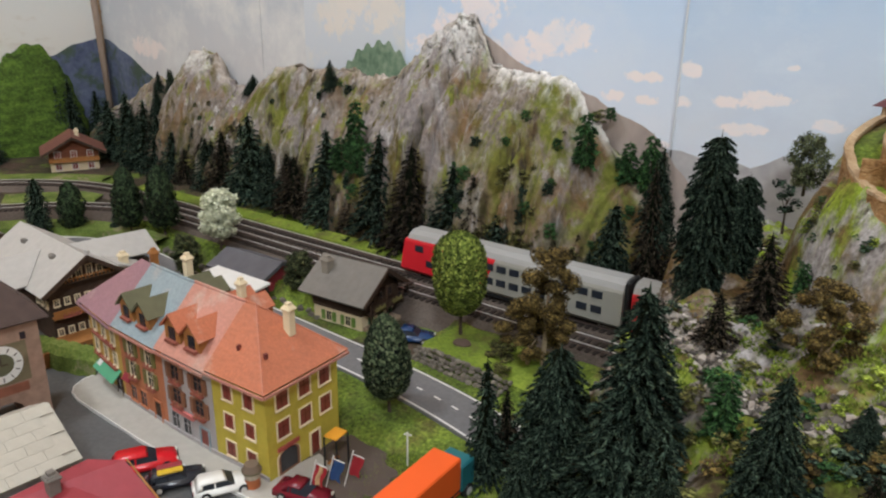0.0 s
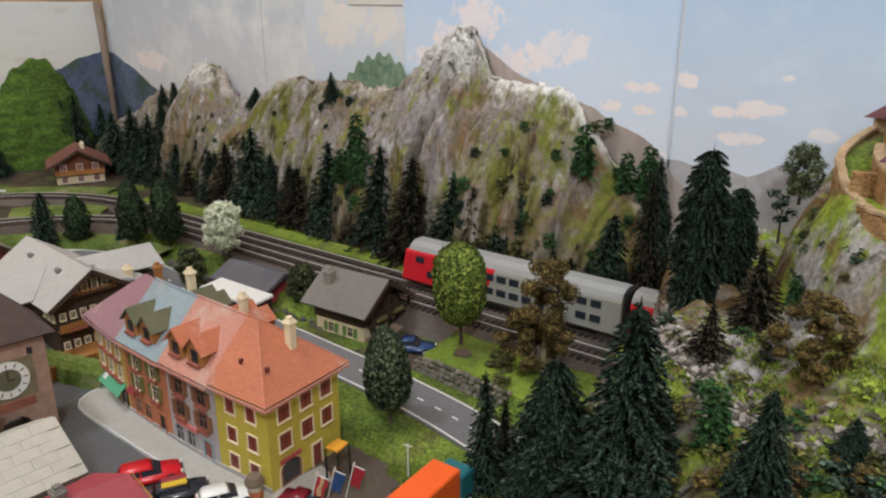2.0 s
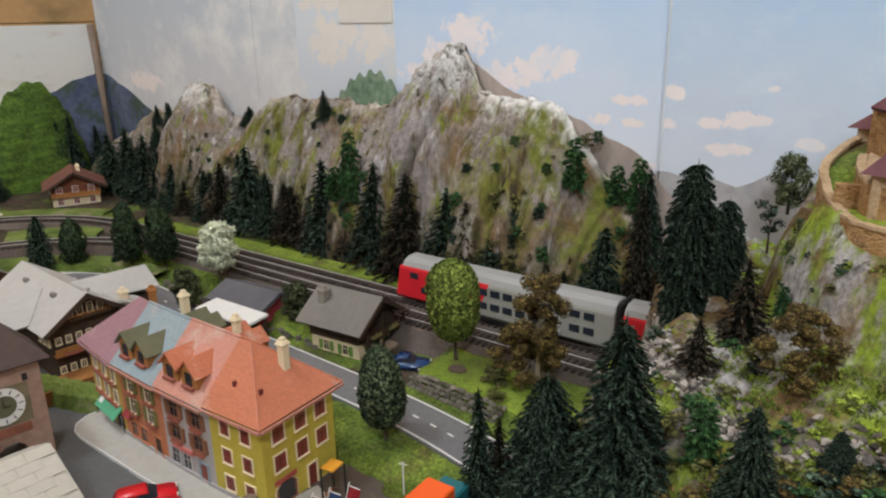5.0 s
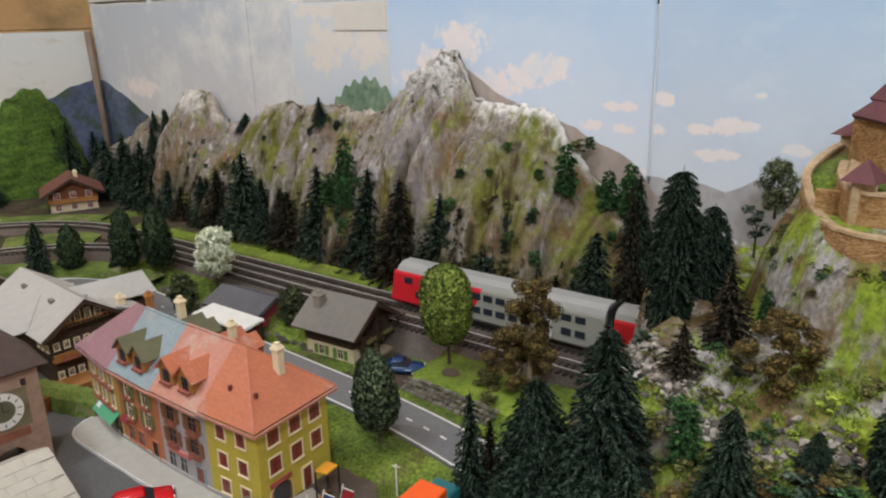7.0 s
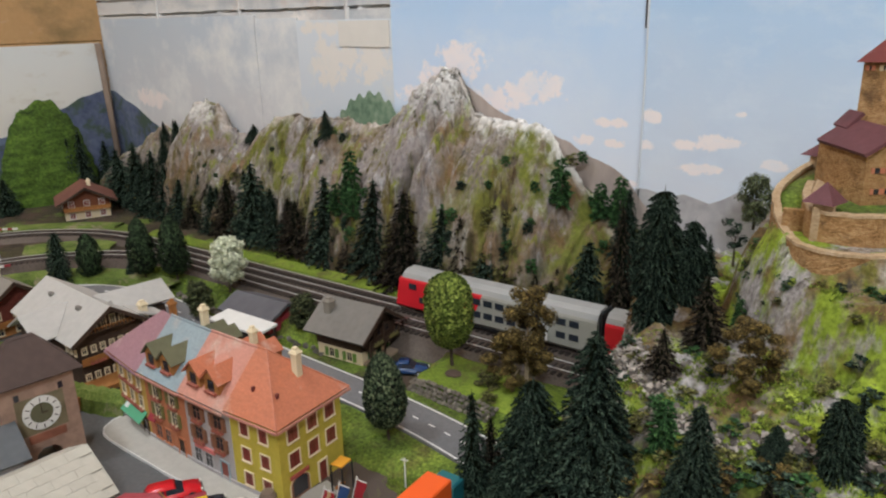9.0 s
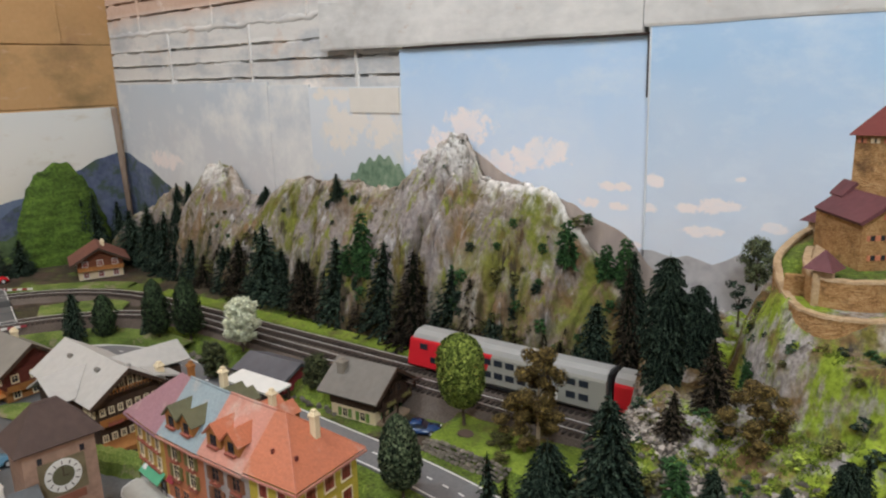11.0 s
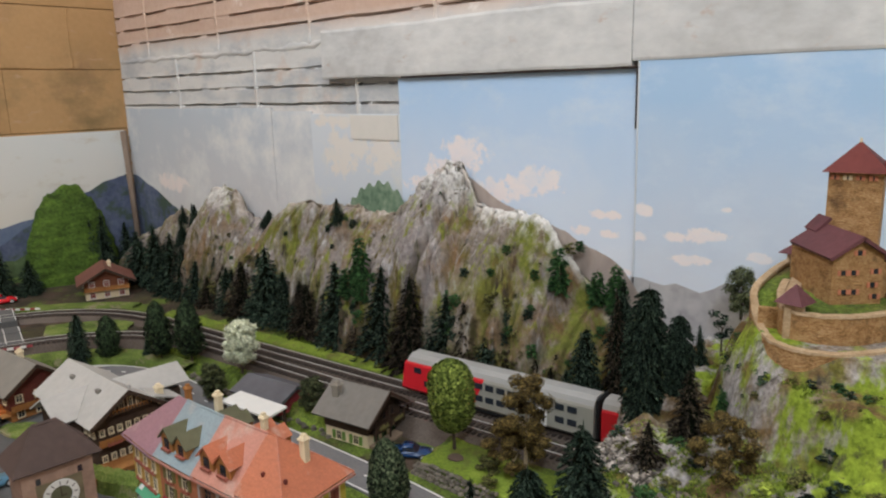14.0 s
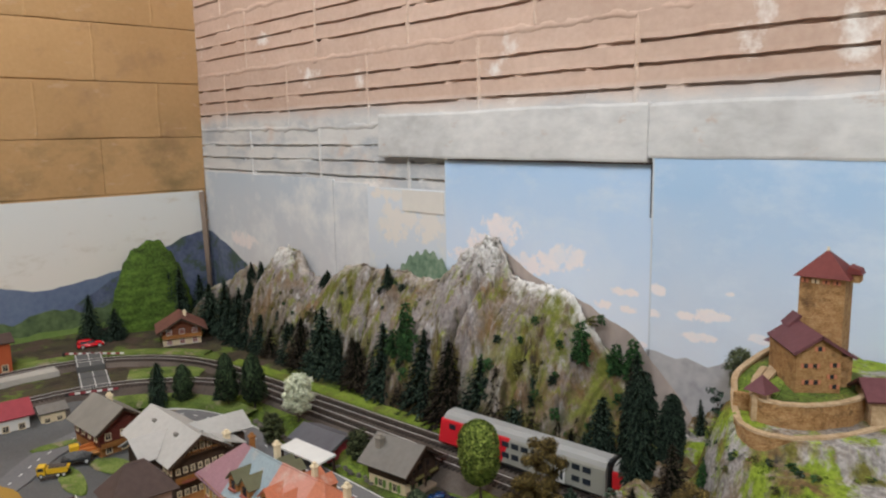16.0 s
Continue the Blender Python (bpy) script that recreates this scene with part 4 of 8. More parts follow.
TIMBER = shade("dark_timber", [(0.035, 0.02, 0.013), (0.075, 0.043, 0.026)], 0.75, 200, 30, 0.3)
TIMBER_O = shade("orange_timber", [(0.26, 0.10, 0.03), (0.40, 0.18, 0.05)], 0.7, 200, 30, 0.3)
GLASS = plain("dark_window_glass", (0.03, 0.03, 0.035), 0.15, spec=0.6)
REDPANE = plain("red_brown_window", (0.22, 0.045, 0.03), 0.3, spec=0.5)
DARKRED = plain("dark_red_glazing_bar", (0.13, 0.03, 0.022), 0.4)
SHUT = plain("brown_shutter", (0.22, 0.095, 0.05), 0.6)
OLIVEP = plain("olive_shutter", (0.17, 0.15, 0.05), 0.6)
GREENP = plain("green_shutter", (0.06, 0.15, 0.05), 0.6)
FLOWER = shade("flower_boxes", [(0.10, 0.12, 0.04), (0.34, 0.09, 0.07), (0.40, 0.21, 0.08)], 0.9, 900, 500, 0.5, spread=0.8)
STONE_W = shade("castle_stone", [(0.21, 0.105, 0.04), (0.39, 0.218, 0.088), (0.49, 0.31, 0.15)], 0.9, 520, 130, 0.9, stretch=(1, 1, 1.7))
overlay(STONE_W, (0.16, 0.09, 0.04), 60, 0.55, 0.68, seed=2.0)
R_CASTLE = plain("dull_purple_red_roof", (0.125, 0.045, 0.05), 0.65, grain=200, patch=16, var=0.2)
R_TOWER = plain("red_tile_tower_roof", (0.155, 0.036, 0.031), 0.65, grain=200, patch=16, var=0.2)
MESHES = {}
TURN = {"front": 0, "right": 90, "back": 180, "left": -90}


def shared(key, make, material):
    if key not in MESHES:
        MESHES[key] = mesh_of(make(), material, key[0])
    return MESHES[key]


def window(parent, x, y, z, face, w, h, frame_m, pane_m, sill=True, bar_m=None):
    """A window with a proud frame, a cross bar and a recessed pane, its foot centre at x, y, z on the wall."""
    def ring():
        b = 0.0032
        bm = bmesh.new()
        loops = [[bm.verts.new((x0, y0, z0)) for x0, z0 in ((-k, -c), (k, -c), (k, h + c), (-k, h + c))] for k, c, y0 in ((w / 2 + b, b, 0.002), (w / 2 + b, b, -0.003), (w / 2, 0.0, -0.003), (w / 2, 0.0, 0.002))]
        for p, q in zip(loops, loops[1:]):
            for i in range(4):
                bm.faces.new((p[i], p[(i + 1) % 4], q[(i + 1) % 4], q[i]))
        bmesh.ops.recalc_face_normals(bm, faces=bm.faces)
        return bm
    ob = new("window", shared(("window", w, h, frame_m.name), ring, frame_m))
    ob.parent = parent
    ob.matrix_basis = pose(U * x, U * y, U * z, 0, 0, TURN[face])
    rows = [("pane", (-w / 2, w / 2, -0.0008, 0.002, 0, h), pane_m), ("glazing_bar", (-0.0007, 0.0007, -0.0016, 0.0, 0, h), bar_m or frame_m), ("glazing_bar", (-w / 2, w / 2, -0.0014, 0.0, h * 0.6, h * 0.6 + 0.0014), bar_m or frame_m)]
    if sill:
        rows.append(("sill", (-w / 2 - 0.004, w / 2 + 0.004, -0.0050, -0.003, -0.0036, -0.0008), frame_m))
    for i, (nm, r, m) in enumerate(rows):
        p = new(nm, shared((nm, i, w, h, m.name), lambda: boxes(r), m))
        p.parent = ob
    return ob


def shutters(parent, x, y, z, face, w, h, m):
    for s in (-1, 1):
        ob = new("shutter", shared(("shutter", w, h, m.name), lambda: boxes((-0.006, 0.006, -0.004, 0.001, 0, h)), m))
        ob.parent = parent
        a = radians(TURN[face])
        ob.matrix_basis = pose(U * (x + s * (w / 2 + 0.011) * math.cos(a)), U * (y + s * (w / 2 + 0.011) * math.sin(a)), U * z, 0, 0, TURN[face])


def flower_box(parent, x, y, z, face, w, m=None):
    def make():
        bm = boxes((-w / 2, w / 2, -0.010, -0.001, 0, 0.005))
        for i in range(9):
            v = bmesh.ops.create_icosphere(bm, subdivisions=1, radius=0.0032)["verts"]
            bmesh.ops.translate(bm, vec=(-w / 2 + w * (i + 0.5) / 9, -0.007 + 0.003 * math.sin(i * 5), 0.008 + 0.003 * math.cos(i * 3)), verts=v)
        return bm
    ob = new("flower_box", shared(("flower_box", w, bool(m)), make, m or FLOWER))
    ob.parent = parent
    tagged(ob, "flower box with olive green leaves" if m else "flower box full of red and orange flowers")
    ob.matrix_basis = pose(U * x, U * y, U * z, 0, 0, TURN[face])


def door(parent, x, y, z, face, w, h, frame_m, leaf_m):
    ob = part("door", boxes((-w / 2 - 0.004, -w / 2, -0.004, 0.002, 0, h + 0.004), (w / 2, w / 2 + 0.004, -0.004, 0.002, 0, h + 0.004), (-w / 2, w / 2, -0.004, 0.002, h, h + 0.004)), frame_m, parent)
    ob.matrix_basis = pose(U * x, U * y, U * z, 0, 0, TURN[face])
    p = part("door_leaf", boxes((-w / 2, w / 2, -0.001, 0.002, 0, h), (-w / 2 + 0.004, w / 2 - 0.004, -0.002, 0.001, h * 0.1, h * 0.45), (-w / 2 + 0.004, w / 2 - 0.004, -0.002, 0.001, h * 0.52, h * 0.92)), leaf_m, ob)
    return ob


def chimney(parent, x, y, z0, z1, m, r=0.014):
    ob = part("chimney", boxes((x - r, x + r, y - r, y + r, z0, z1), (x - r - 0.003, x + r + 0.003, y - r - 0.003, y + r + 0.003, z1 - 0.012, z1 - 0.004), bevel=0.002), m, parent)
    part("chimney_cap", boxes((x - r * 0.6, x + r * 0.6, y - r * 0.6, y + r * 0.6, z1, z1 + 0.006)), m, ob)


# right front corner of each house of the bent terrace, and its turn
ROW = {0.0: (-1.116, 0.716, 7.5), 0.165: (-1.280, 0.694, 4.5), 0.35: (-1.464, 0.680, 2.5), 0.535: (-1.659, 0.671, -4.0)}


def row_house(a, w, eave, top, wall_m, roof_m, label, hip=False, hip_left=0.0):
    """A house of the terrace: its front-left corner is a + w along the row, front towards local -y."""
    x, y, rz = ROW[a]
    t = thing("town_house", x - w * math.cos(radians(rz)), y - w * math.sin(radians(rz)), 0.0, rz, label, "house", "houses of the terrace")
    d = 0.215
    part("wall", boxes((0, w - 0.0006, 0, d, -0.01, eave)), wall_m, t)
    part("plinth", boxes((-0.0, w - 0.0006, -0.003, 0, 0, 0.018)), GREYW, t)
    o, mid = 0.018, d / 2
    k = (top - eave) / (mid + o)
    e0 = eave - 0.002
    if hip:
        r1 = w - 0.13
        part("roof", slab([(0, -o, e0), (w + o, -o, e0), (r1, mid, top), (0, mid, top)], 0.008), roof_m, t, "front roof slope")
        part("roof", slab([(w + o, -o, e0), (w + o, d + o, e0), (r1, mid, top)], 0.008), roof_m, t, "hip end roof slope")
        part("roof", slab([(w + o, d + o, e0), (0, d + o, e0), (0, mid, top), (r1, mid, top)], 0.008), roof_m, t)
        for p0, p1 in (((w + o, -o, e0), (r1, mid, top)), ((w + o, d + o, e0), (r1, mid, top)), ((0, mid, top), (r1, mid, top))):
            a, b = Vector(p0), Vector(p1)
            bm = bmesh.new()
            cyl(bm, 0, 0, 0, (b - a).length, 0.0024, n=8, m=Matrix.Translation(a) @ (b - a).to_track_quat("Z", "Y").to_matrix().to_4x4())
            part("ridge_tile", bm, roof_m, t)
        part("gutter", boxes((0, w + o, -o - 0.004, -o, e0 - 0.010, e0 - 0.004), (w + o, w + o + 0.004, -o, d + o, e0 - 0.010, e0 - 0.004)), R_SALMON, t)
    elif hip_left:
        r0 = hip_left
        part("roof", slab([(-o, -o, e0), (w - 0.0006, -o, e0), (w - 0.0006, mid, top), (r0, mid, top)], 0.008), roof_m, t, "front roof slope")
        part("roof", slab([(-o, d + o, e0), (-o, -o, e0), (r0, mid, top)], 0.008), roof_m, t, "hip end roof slope")
        part("roof", slab([(w - 0.0006, d + o, e0), (-o, d + o, e0), (r0, mid, top), (w - 0.0006, mid, top)], 0.008), roof_m, t)
        part("gutter", boxes((-o, w, -o - 0.004, -o, e0 - 0.010, e0 - 0.004), (-o - 0.004, -o, -o, d + o, e0 - 0.010, e0 - 0.004)), R_PURPLE, t)
    else:
        part("roof", slab([(0, -o, e0), (w - 0.0006, -o, e0), (w - 0.0006, mid, top), (0, mid, top)], 0.008), roof_m, t)
        part("roof", slab([(0, d + o, e0), (w - 0.0006, d + o, e0), (w - 0.0006, mid, top), (0, mid, top)], 0.008), roof_m, t)
        bm = bmesh.new()
        cyl(bm, 0, 0, 0, w - 0.001, 0.0035, n=8, m=Matrix.Translation((0.0005, mid, top)) @ Matrix.Rotation(math.pi / 2, 4, "Y"))
        part("ridge_tile", bm, roof_m, t)
        part("gable", prism([(0.002, eave), (d - 0.002, eave), (mid, top - 0.009)], 0.0, 0.004, axis="x"), wall_m, t)
        part("gutter", boxes((0, w - 0.0006, -o - 0.004, -o, e0 - 0.010, e0 - 0.004)), R_SALMON, t)
    return t


def dormer(parent, x, y, z, w, h, wall_m, roof_m, back):
    """A gabled dormer with its front at y, sill height z, running back into the roof."""
    wl = part("dormer", prism([(x - w / 2, z), (x + w / 2, z), (x + w / 2, z + h * 0.55), (x, z + h * 0.95), (x - w / 2, z + h * 0.55)], y, y + back, axis="y"), wall_m, parent)
    for s in (-1, 1):
        part("dormer_roof", slab([(x, y - 0.008, z + h), (x, y + back, z + h), (x + s * (w / 2 + 0.010), y + back, z + h * 0.45), (x + s * (w / 2 + 0.010), y - 0.008, z + h * 0.45)], 0.004), roof_m, wl)
    part("dormer_window", boxes((x - w * 0.2, x + w * 0.2, y - 0.002, y, z + 0.004, z + h * 0.5)), GLASS, wl)
    bm = boxes((x - w * 0.35, x + w * 0.35, y - 0.010, y, z - 0.002, z + 0.004))
    part("flower_box", bm, FLOWER, wl)


# yellow corner house
h1 = row_house(0.0, 0.165, 0.230, 0.343, OCHRE, R_ORANGE, "yellow corner house with orange hipped roof and red windows", hip=True)
for r, z in enumerate((0.165, 0.095, 0.026)):
    for x in (0.05, 0.115):
        window(h1, x, 0, z, "front", 0.028, 0.036, CREAM, REDPANE, bar_m=DARKRED)
    for i, yy in enumerate((0.045, 0.110, 0.172)):
        if r < 2:
            window(h1, 0.1644, yy, z, "right", 0.033, 0.040, CREAM, REDPANE, bar_m=DARKRED)
ARCH = [(0.5 + 0.5 * math.cos(math.pi * i / 10), math.sin(math.pi * i / 10)) for i in range(11)]
for nm, y0, y1, foot, rise, crown, x1, m, lb in (("shop_front", 0.022, 0.088, 0.006, 0.040, 0.020, 0.1668, CREAM, "arched cream shop window surround"), ("shop_frame", 0.025, 0.085, 0.008, 0.039, 0.018, 0.1676, SHUT, "brown shop window frame"), ("shop_pane", 0.030, 0.078, 0.014, 0.036, 0.014, 0.1682, GLASS, "dark shop window pane")):
    part(nm, prism([(y0, foot), (y1, foot)] + [(y0 + (y1 - y0) * a, foot + rise + crown * b) for a, b in ARCH], 0.1644, x1, axis="x"), m, h1, lb)
part("shop_sign", slab([(0.1680, 0.022, 0.077), (0.1680, 0.084, 0.077), (0.1680, 0.084, 0.067), (0.1680, 0.022, 0.067)], 0.003), plain("faded_red_sign", (0.42, 0.09, 0.07), 0.6), h1, "small faded red sign board over the shop window")
door(h1, 0.1644, 0.135, 0.004, "right", 0.026, 0.056, CREAM, REDPANE)
chimney(h1, 0.105, 0.135, 0.26, 0.350, CREAM, 0.010)
for x, y in ((0.06, 0.03), (0.135, 0.035)):
    part("roof_hatch", boxes((x - 0.003, x + 0.003, y - 0.002, y + 0.006, 0.272, 0.284)), R_TOWER, h1)

# grey house
h2 = row_house(0.165, 0.185, 0.222, 0.343, GREYW, R_SALMON, "grey house with salmon roof, brown shutters and two dormers")
for z in (0.150, 0.090):
    for x in (0.05, 0.135):
        window(h2, x, 0, z, "front", 0.030, 0.036, SHUT, GLASS)
        shutters(h2, x, -0.001, z, "front", 0.030, 0.036, SHUT)
        flower_box(h2, x, 0, z - 0.010, "front", 0.040)
for x in (0.035, 0.080):
    window(h2, x, 0, 0.020, "front", 0.028, 0.040, GREYW, GLASS)
door(h2, 0.145, 0, 0.002, "front", 0.028, 0.056, R_BLUE, REDPANE)
part("shop_sign", boxes((0.03, 0.11, -0.006, 0, 0.066, 0.076)), plain("pink_sign", (0.6, 0.18, 0.16), 0.6), h2, "pink shop board")
for x in (0.050, 0.122):
    dormer(h2, x, 0.004, 0.245, 0.056, 0.068, TIMBER_O, R_ORANGE, 0.085)
chimney(h2, 0.14, 0.13, 0.29, 0.375, CREAM, 0.0085)
for x in (0.10, 0.155):
    dormer(h2, x, 0.125, 0.285, 0.046, 0.052, TIMBER_O, R_ORANGE, 0.06)

# orange-red house
h3 = row_house(0.35, 0.195, 0.218, 0.340, BRICKW, R_BLUE, "orange-red house with blue-grey slate roof and two olive dormers")
for z in (0.150, 0.092):
    for x in (0.055, 0.135):
        window(h3, x, 0, z, "front", 0.024, 0.038, CREAM, GLASS)
        shutters(h3, x, -0.001, z, "front", 0.024, 0.038, OLIVEP)
        flower_box(h3, x, 0, z - 0.010, "front", 0.036)
for x in (0.045, 0.090):
    window(h3, x, 0, 0.022, "front", 0.028, 0.040, BRICKW, GLASS)
door(h3, 0.155, 0, 0.002, "front", 0.028, 0.056, BRICKW, TIMBER)
part("awning", slab([(0.005, 0.0, 0.085), (0.04, 0.0, 0.085), (0.04, -0.012, 0.070), (0.005, -0.012, 0.070)], 0.003), R_RED, h3, "small red awning")
for x in (0.050, 0.122):
    dormer(h3, x, 0.004, 0.241, 0.056, 0.068, TIMBER_O, R_OLIVE, 0.085)
chimney(h3, 0.11, 0.14, 0.28, 0.38, CREAM, 0.0095)
for x in (0.13, 0.18):
    dormer(h3, x, 0.125, 0.282, 0.048, 0.052, TIMBER_O, R_OLIVE, 0.06)

# golden house
h4 = row_house(0.535, 0.20, 0.215, 0.338, GOLDW, R_PURPLE, "golden house with mauve roof above a green shop awning", hip_left=0.13)
for z in (0.145, 0.085):
    for x in (0.04, 0.10, 0.16):
        window(h4, x, 0, z, "front", 0.022, 0.036, CREAM, GLASS)
    flower_box(h4, 0.10, 0, z - 0.010, "front", 0.14)
part("awning", slab([(0.06, 0.0, 0.078), (0.185, 0.0, 0.078), (0.185, -0.028, 0.052), (0.06, -0.028, 0.052)], 0.003), plain("green_awning", (0.10, 0.36, 0.20), 0.6), h4, "green awning with a white square")
part("awning_square", slab([(0.068, -0.006, 0.0740), (0.088, -0.006, 0.0740), (0.088, -0.019, 0.0620), (0.068, -0.019, 0.0620)], 0.0008), WHITE, h4)
door(h4, 0.17, 0, 0.002, "front", 0.026, 0.050, TIMBER, GLASS)
part("skylight", slab([(0.085, 0.028, 0.2585), (0.10, 0.028, 0.2585), (0.10, 0.042, 0.2722), (0.085, 0.042, 0.2722)], 0.003), WHITE, h4)
chimney(h4, 0.05, 0.17, 0.24, 0.325, TIMBER_O, 0.009)


def gable_house(name, x, y, z, rz, w, l, wall_h, roof_h, wall_m, roof_m, label, category="house", over=0.025, upper_m=None, split=0.5, windows=((2, 0.022, 0.028),), glass=GLASS, frame_m=CREAM, balcony=False, thick=0.008):
    """A house with its gable towards local -y (width w), ridge along local y (length l); origin at the gable's foot centre."""
    t = thing(name, x, y, z, rz, label, category)
    lo = wall_h * split
    cut = thick * 1.25 + 0.003
    part("wall", boxes((-w / 2, w / 2, 0, l, -0.01, lo if upper_m else wall_h - cut)), wall_m, t)
    if upper_m:
        part("upper_wall", boxes((-w / 2 - 0.003, w / 2 + 0.003, -0.003, l + 0.003, lo, wall_h - cut)), upper_m, t, "timber upper storey")
    gm = upper_m or wall_m
    for yy in (0.0, l - 0.004):
        part("gable", prism([(-w / 2, wall_h - cut), (w / 2, wall_h - cut), (0, wall_h + roof_h - cut)], yy, yy + 0.004), gm, t)
    e = wall_h - roof_h * over / (w / 2)
    for s in (-1, 1):
        rf = part("roof", slab([(0, -over, wall_h + roof_h), (0, l + over, wall_h + roof_h), (s * (w / 2 + over), l + over, e), (s * (w / 2 + over), -over, e)], thick), roof_m, t)
        part("barge_board", slab([(0, -over - 0.003, wall_h + roof_h + 0.001), (0, -over, wall_h + roof_h + 0.001), (s * (w / 2 + over), -over, e + 0.001), (s * (w / 2 + over), -over - 0.003, e + 0.001)], thick + 0.005), TIMBER if upper_m else roof_m, rf)
    for n, ww, wh in windows:
        for i in range(n):
            wx = -w / 2 + w * (i + 0.5) / n
            window(t, wx, -0.003 if upper_m else 0, lo * 0.25, "front", ww, min(wh, lo * 0.6), frame_m, glass)
            if upper_m:
                window(t, wx, -0.003, lo + (wall_h - lo) * 0.3, "front", ww, min(wh, (wall_h - lo) * 0.55), frame_m, glass)
        k = max(2, int(l / (ww * 2.6)))
        for i in range(k):
            wy = l * (i + 0.5) / k
            for face, sx in (("right", w / 2), ("left", -w / 2)):
                window(t, sx + (0.003 if sx > 0 else -0.003) * bool(upper_m), wy, (lo + (wall_h - lo) * 0.25) if upper_m else lo * 0.25, face, ww, min(wh, (wall_h - lo) * 0.55 if upper_m else lo * 0.6), frame_m, glass)
    if balcony:
        b = part("balcony", boxes((-w / 2 - 0.004, w / 2 + 0.004, -0.024, -0.003, lo - 0.004, lo)), TIMBER_O, t)
        part("balcony_rail", boxes((-w / 2 - 0.004, w / 2 + 0.004, -0.024, -0.022, lo, lo + 0.018), (-w / 2 - 0.004, w / 2 + 0.004, -0.0255, -0.0205, lo + 0.018, lo + 0.021)), TIMBER_O, b)
    return t


LIMEP = plain("lime_green_shutter", (0.14, 0.24, 0.05), 0.6)

# station house by the road
st = gable_house("station_house", -1.498, 1.396, 0.006, 99.3, 0.180, 0.185, 0.142, 0.062, CREAM, R_GREY, "cream station house with grey slate roof and timber gable", over=0.034, upper_m=TIMBER, split=0.50, windows=(), frame_m=GREENP)
for wx in (-0.045, 0.0, 0.045):
    window(st, wx, 0, 0.034, "front", 0.018, 0.028, GREENP, GLASS)
    window(st, wx, -0.003, 0.100, "front", 0.016, 0.022, TIMBER, GLASS)
part("platform_roof", slab([(0.08, -0.045, 0.132), (0.08, 0.2, 0.132), (0.130, 0.2, 0.122), (0.130, -0.045, 0.122)], 0.004), R_BROWN, st, "brown platform roof on posts")
for py in (-0.02, 0.1, 0.19):
    part("post", boxes((0.120, 0.126, py, py + 0.006, 0, 0.123)), TIMBER, st)
part("terrace", boxes((-0.085, 0.085, -0.045, 0, -0.01, 0.034), bevel=0.002), plain("pale_brown_step", (0.26, 0.19, 0.13), 0.8, var=0.2), st, "low pale brown terrace step")
gallery = part("balcony", boxes((-0.080, 0.086, -0.030, -0.003, 0.072, 0.077)), TIMBER, st, "dark timber balcony across the gable")
part("balcony_rail", boxes((-0.080, 0.086, -0.0300, -0.0275, 0.094, 0.097), *[(-0.080 + 0.0146 * k, -0.077 + 0.0146 * k, -0.0300, -0.0280, 0.077, 0.094) for k in range(12)]), TIMBER, gallery)
for px in (-0.078, 0.000, 0.081):
    part("post", boxes((px, px + 0.005, -0.029, -0.024, 0.034, 0.150 - abs(px) * 0.5)), TIMBER, st)
for px in (-0.040, 0.045):
    flower_box(st, px, -0.029, 0.086, "front", 0.045, OLIVEP)
for wy in (0.050, 0.125):
    window(st, -0.090, wy, 0.030, "left", 0.020, 0.030, CREAM, GLASS)
    shutters(st, -0.091, wy, 0.030, "left", 0.020, 0.030, LIMEP)
chimney(st, -0.045, 0.165, 0.154, 0.212, plain("stone_chimney", (0.25, 0.22, 0.18), 0.9), 0.014)

# large inn with the pale roof
inn = gable_house("alpine_inn", -2.119, 0.788, 0.0, 90.5, 0.21, 0.415, 0.184, 0.071, TIMBER, R_PALE, "large alpine inn with pale grey roof and dark timber gable", over=0.035, upper_m=TIMBER, split=0.45, windows=((7, 0.012, 0.018),), balcony=True)
part("cross_gable", prism([(0.10, 0.05), (0.28, 0.05), (0.28, 0.160), (0.19, 0.214), (0.10, 0.160)], -0.17, -0.05, axis="x"), TIMBER, inn, "cross gable in the front roof")
for y1 in (0.075, 0.305):
    part("cross_roof", slab([(-0.20, 0.19, 0.228), (-0.040, 0.19, 0.231), (-0.133, y1, 0.168), (-0.20, y1, 0.165)], 0.006), R_PALE, inn)
part("wing_wall", boxes((0.10, 0.25, 0.10, 0.22, -0.01, 0.15)), TIMBER, inn, "rear wing")
for y1 in (0.075, 0.245):
    part("wing_roof", slab([(0.03, 0.16, 0.236), (0.28, 0.16, 0.228), (0.28, y1, 0.172), (0.10, y1, 0.182)], 0.006), R_PALE, inn)
part("rear_roof", slab([(0.095, -0.02, 0.198), (0.095, 0.09, 0.198), (0.197, 0.09, 0.160), (0.197, -0.02, 0.160)], 0.006), R_PALE, inn)
chimney(inn, 0.13, 0.02, 0.15, 0.215, CREAM, 0.012)
part("roof_stone", boxes((-0.05, -0.035, 0.09, 0.115, 0.22, 0.236), bevel=0.003), R_GREY, inn)
part("roof_stone", boxes((-0.05, -0.035, 0.30, 0.325, 0.22, 0.236), bevel=0.003), R_GREY, inn)
part("roof_stone", boxes((0.02, 0.035, 0.02, 0.035, 0.235, 0.252), bevel=0.003), R_PALE, inn)
part("terrace", boxes((-0.20, 0.13, -0.14, -0.01, 0, 0.02)), TIMBER_O, inn, "orange timber beer-garden terrace")
for i in range(4):
    part("terrace_rail", boxes((-0.20 + i * 0.085, -0.125 + i * 0.085, -0.142, -0.136, 0.02, 0.045)), TIMBER_O, inn)

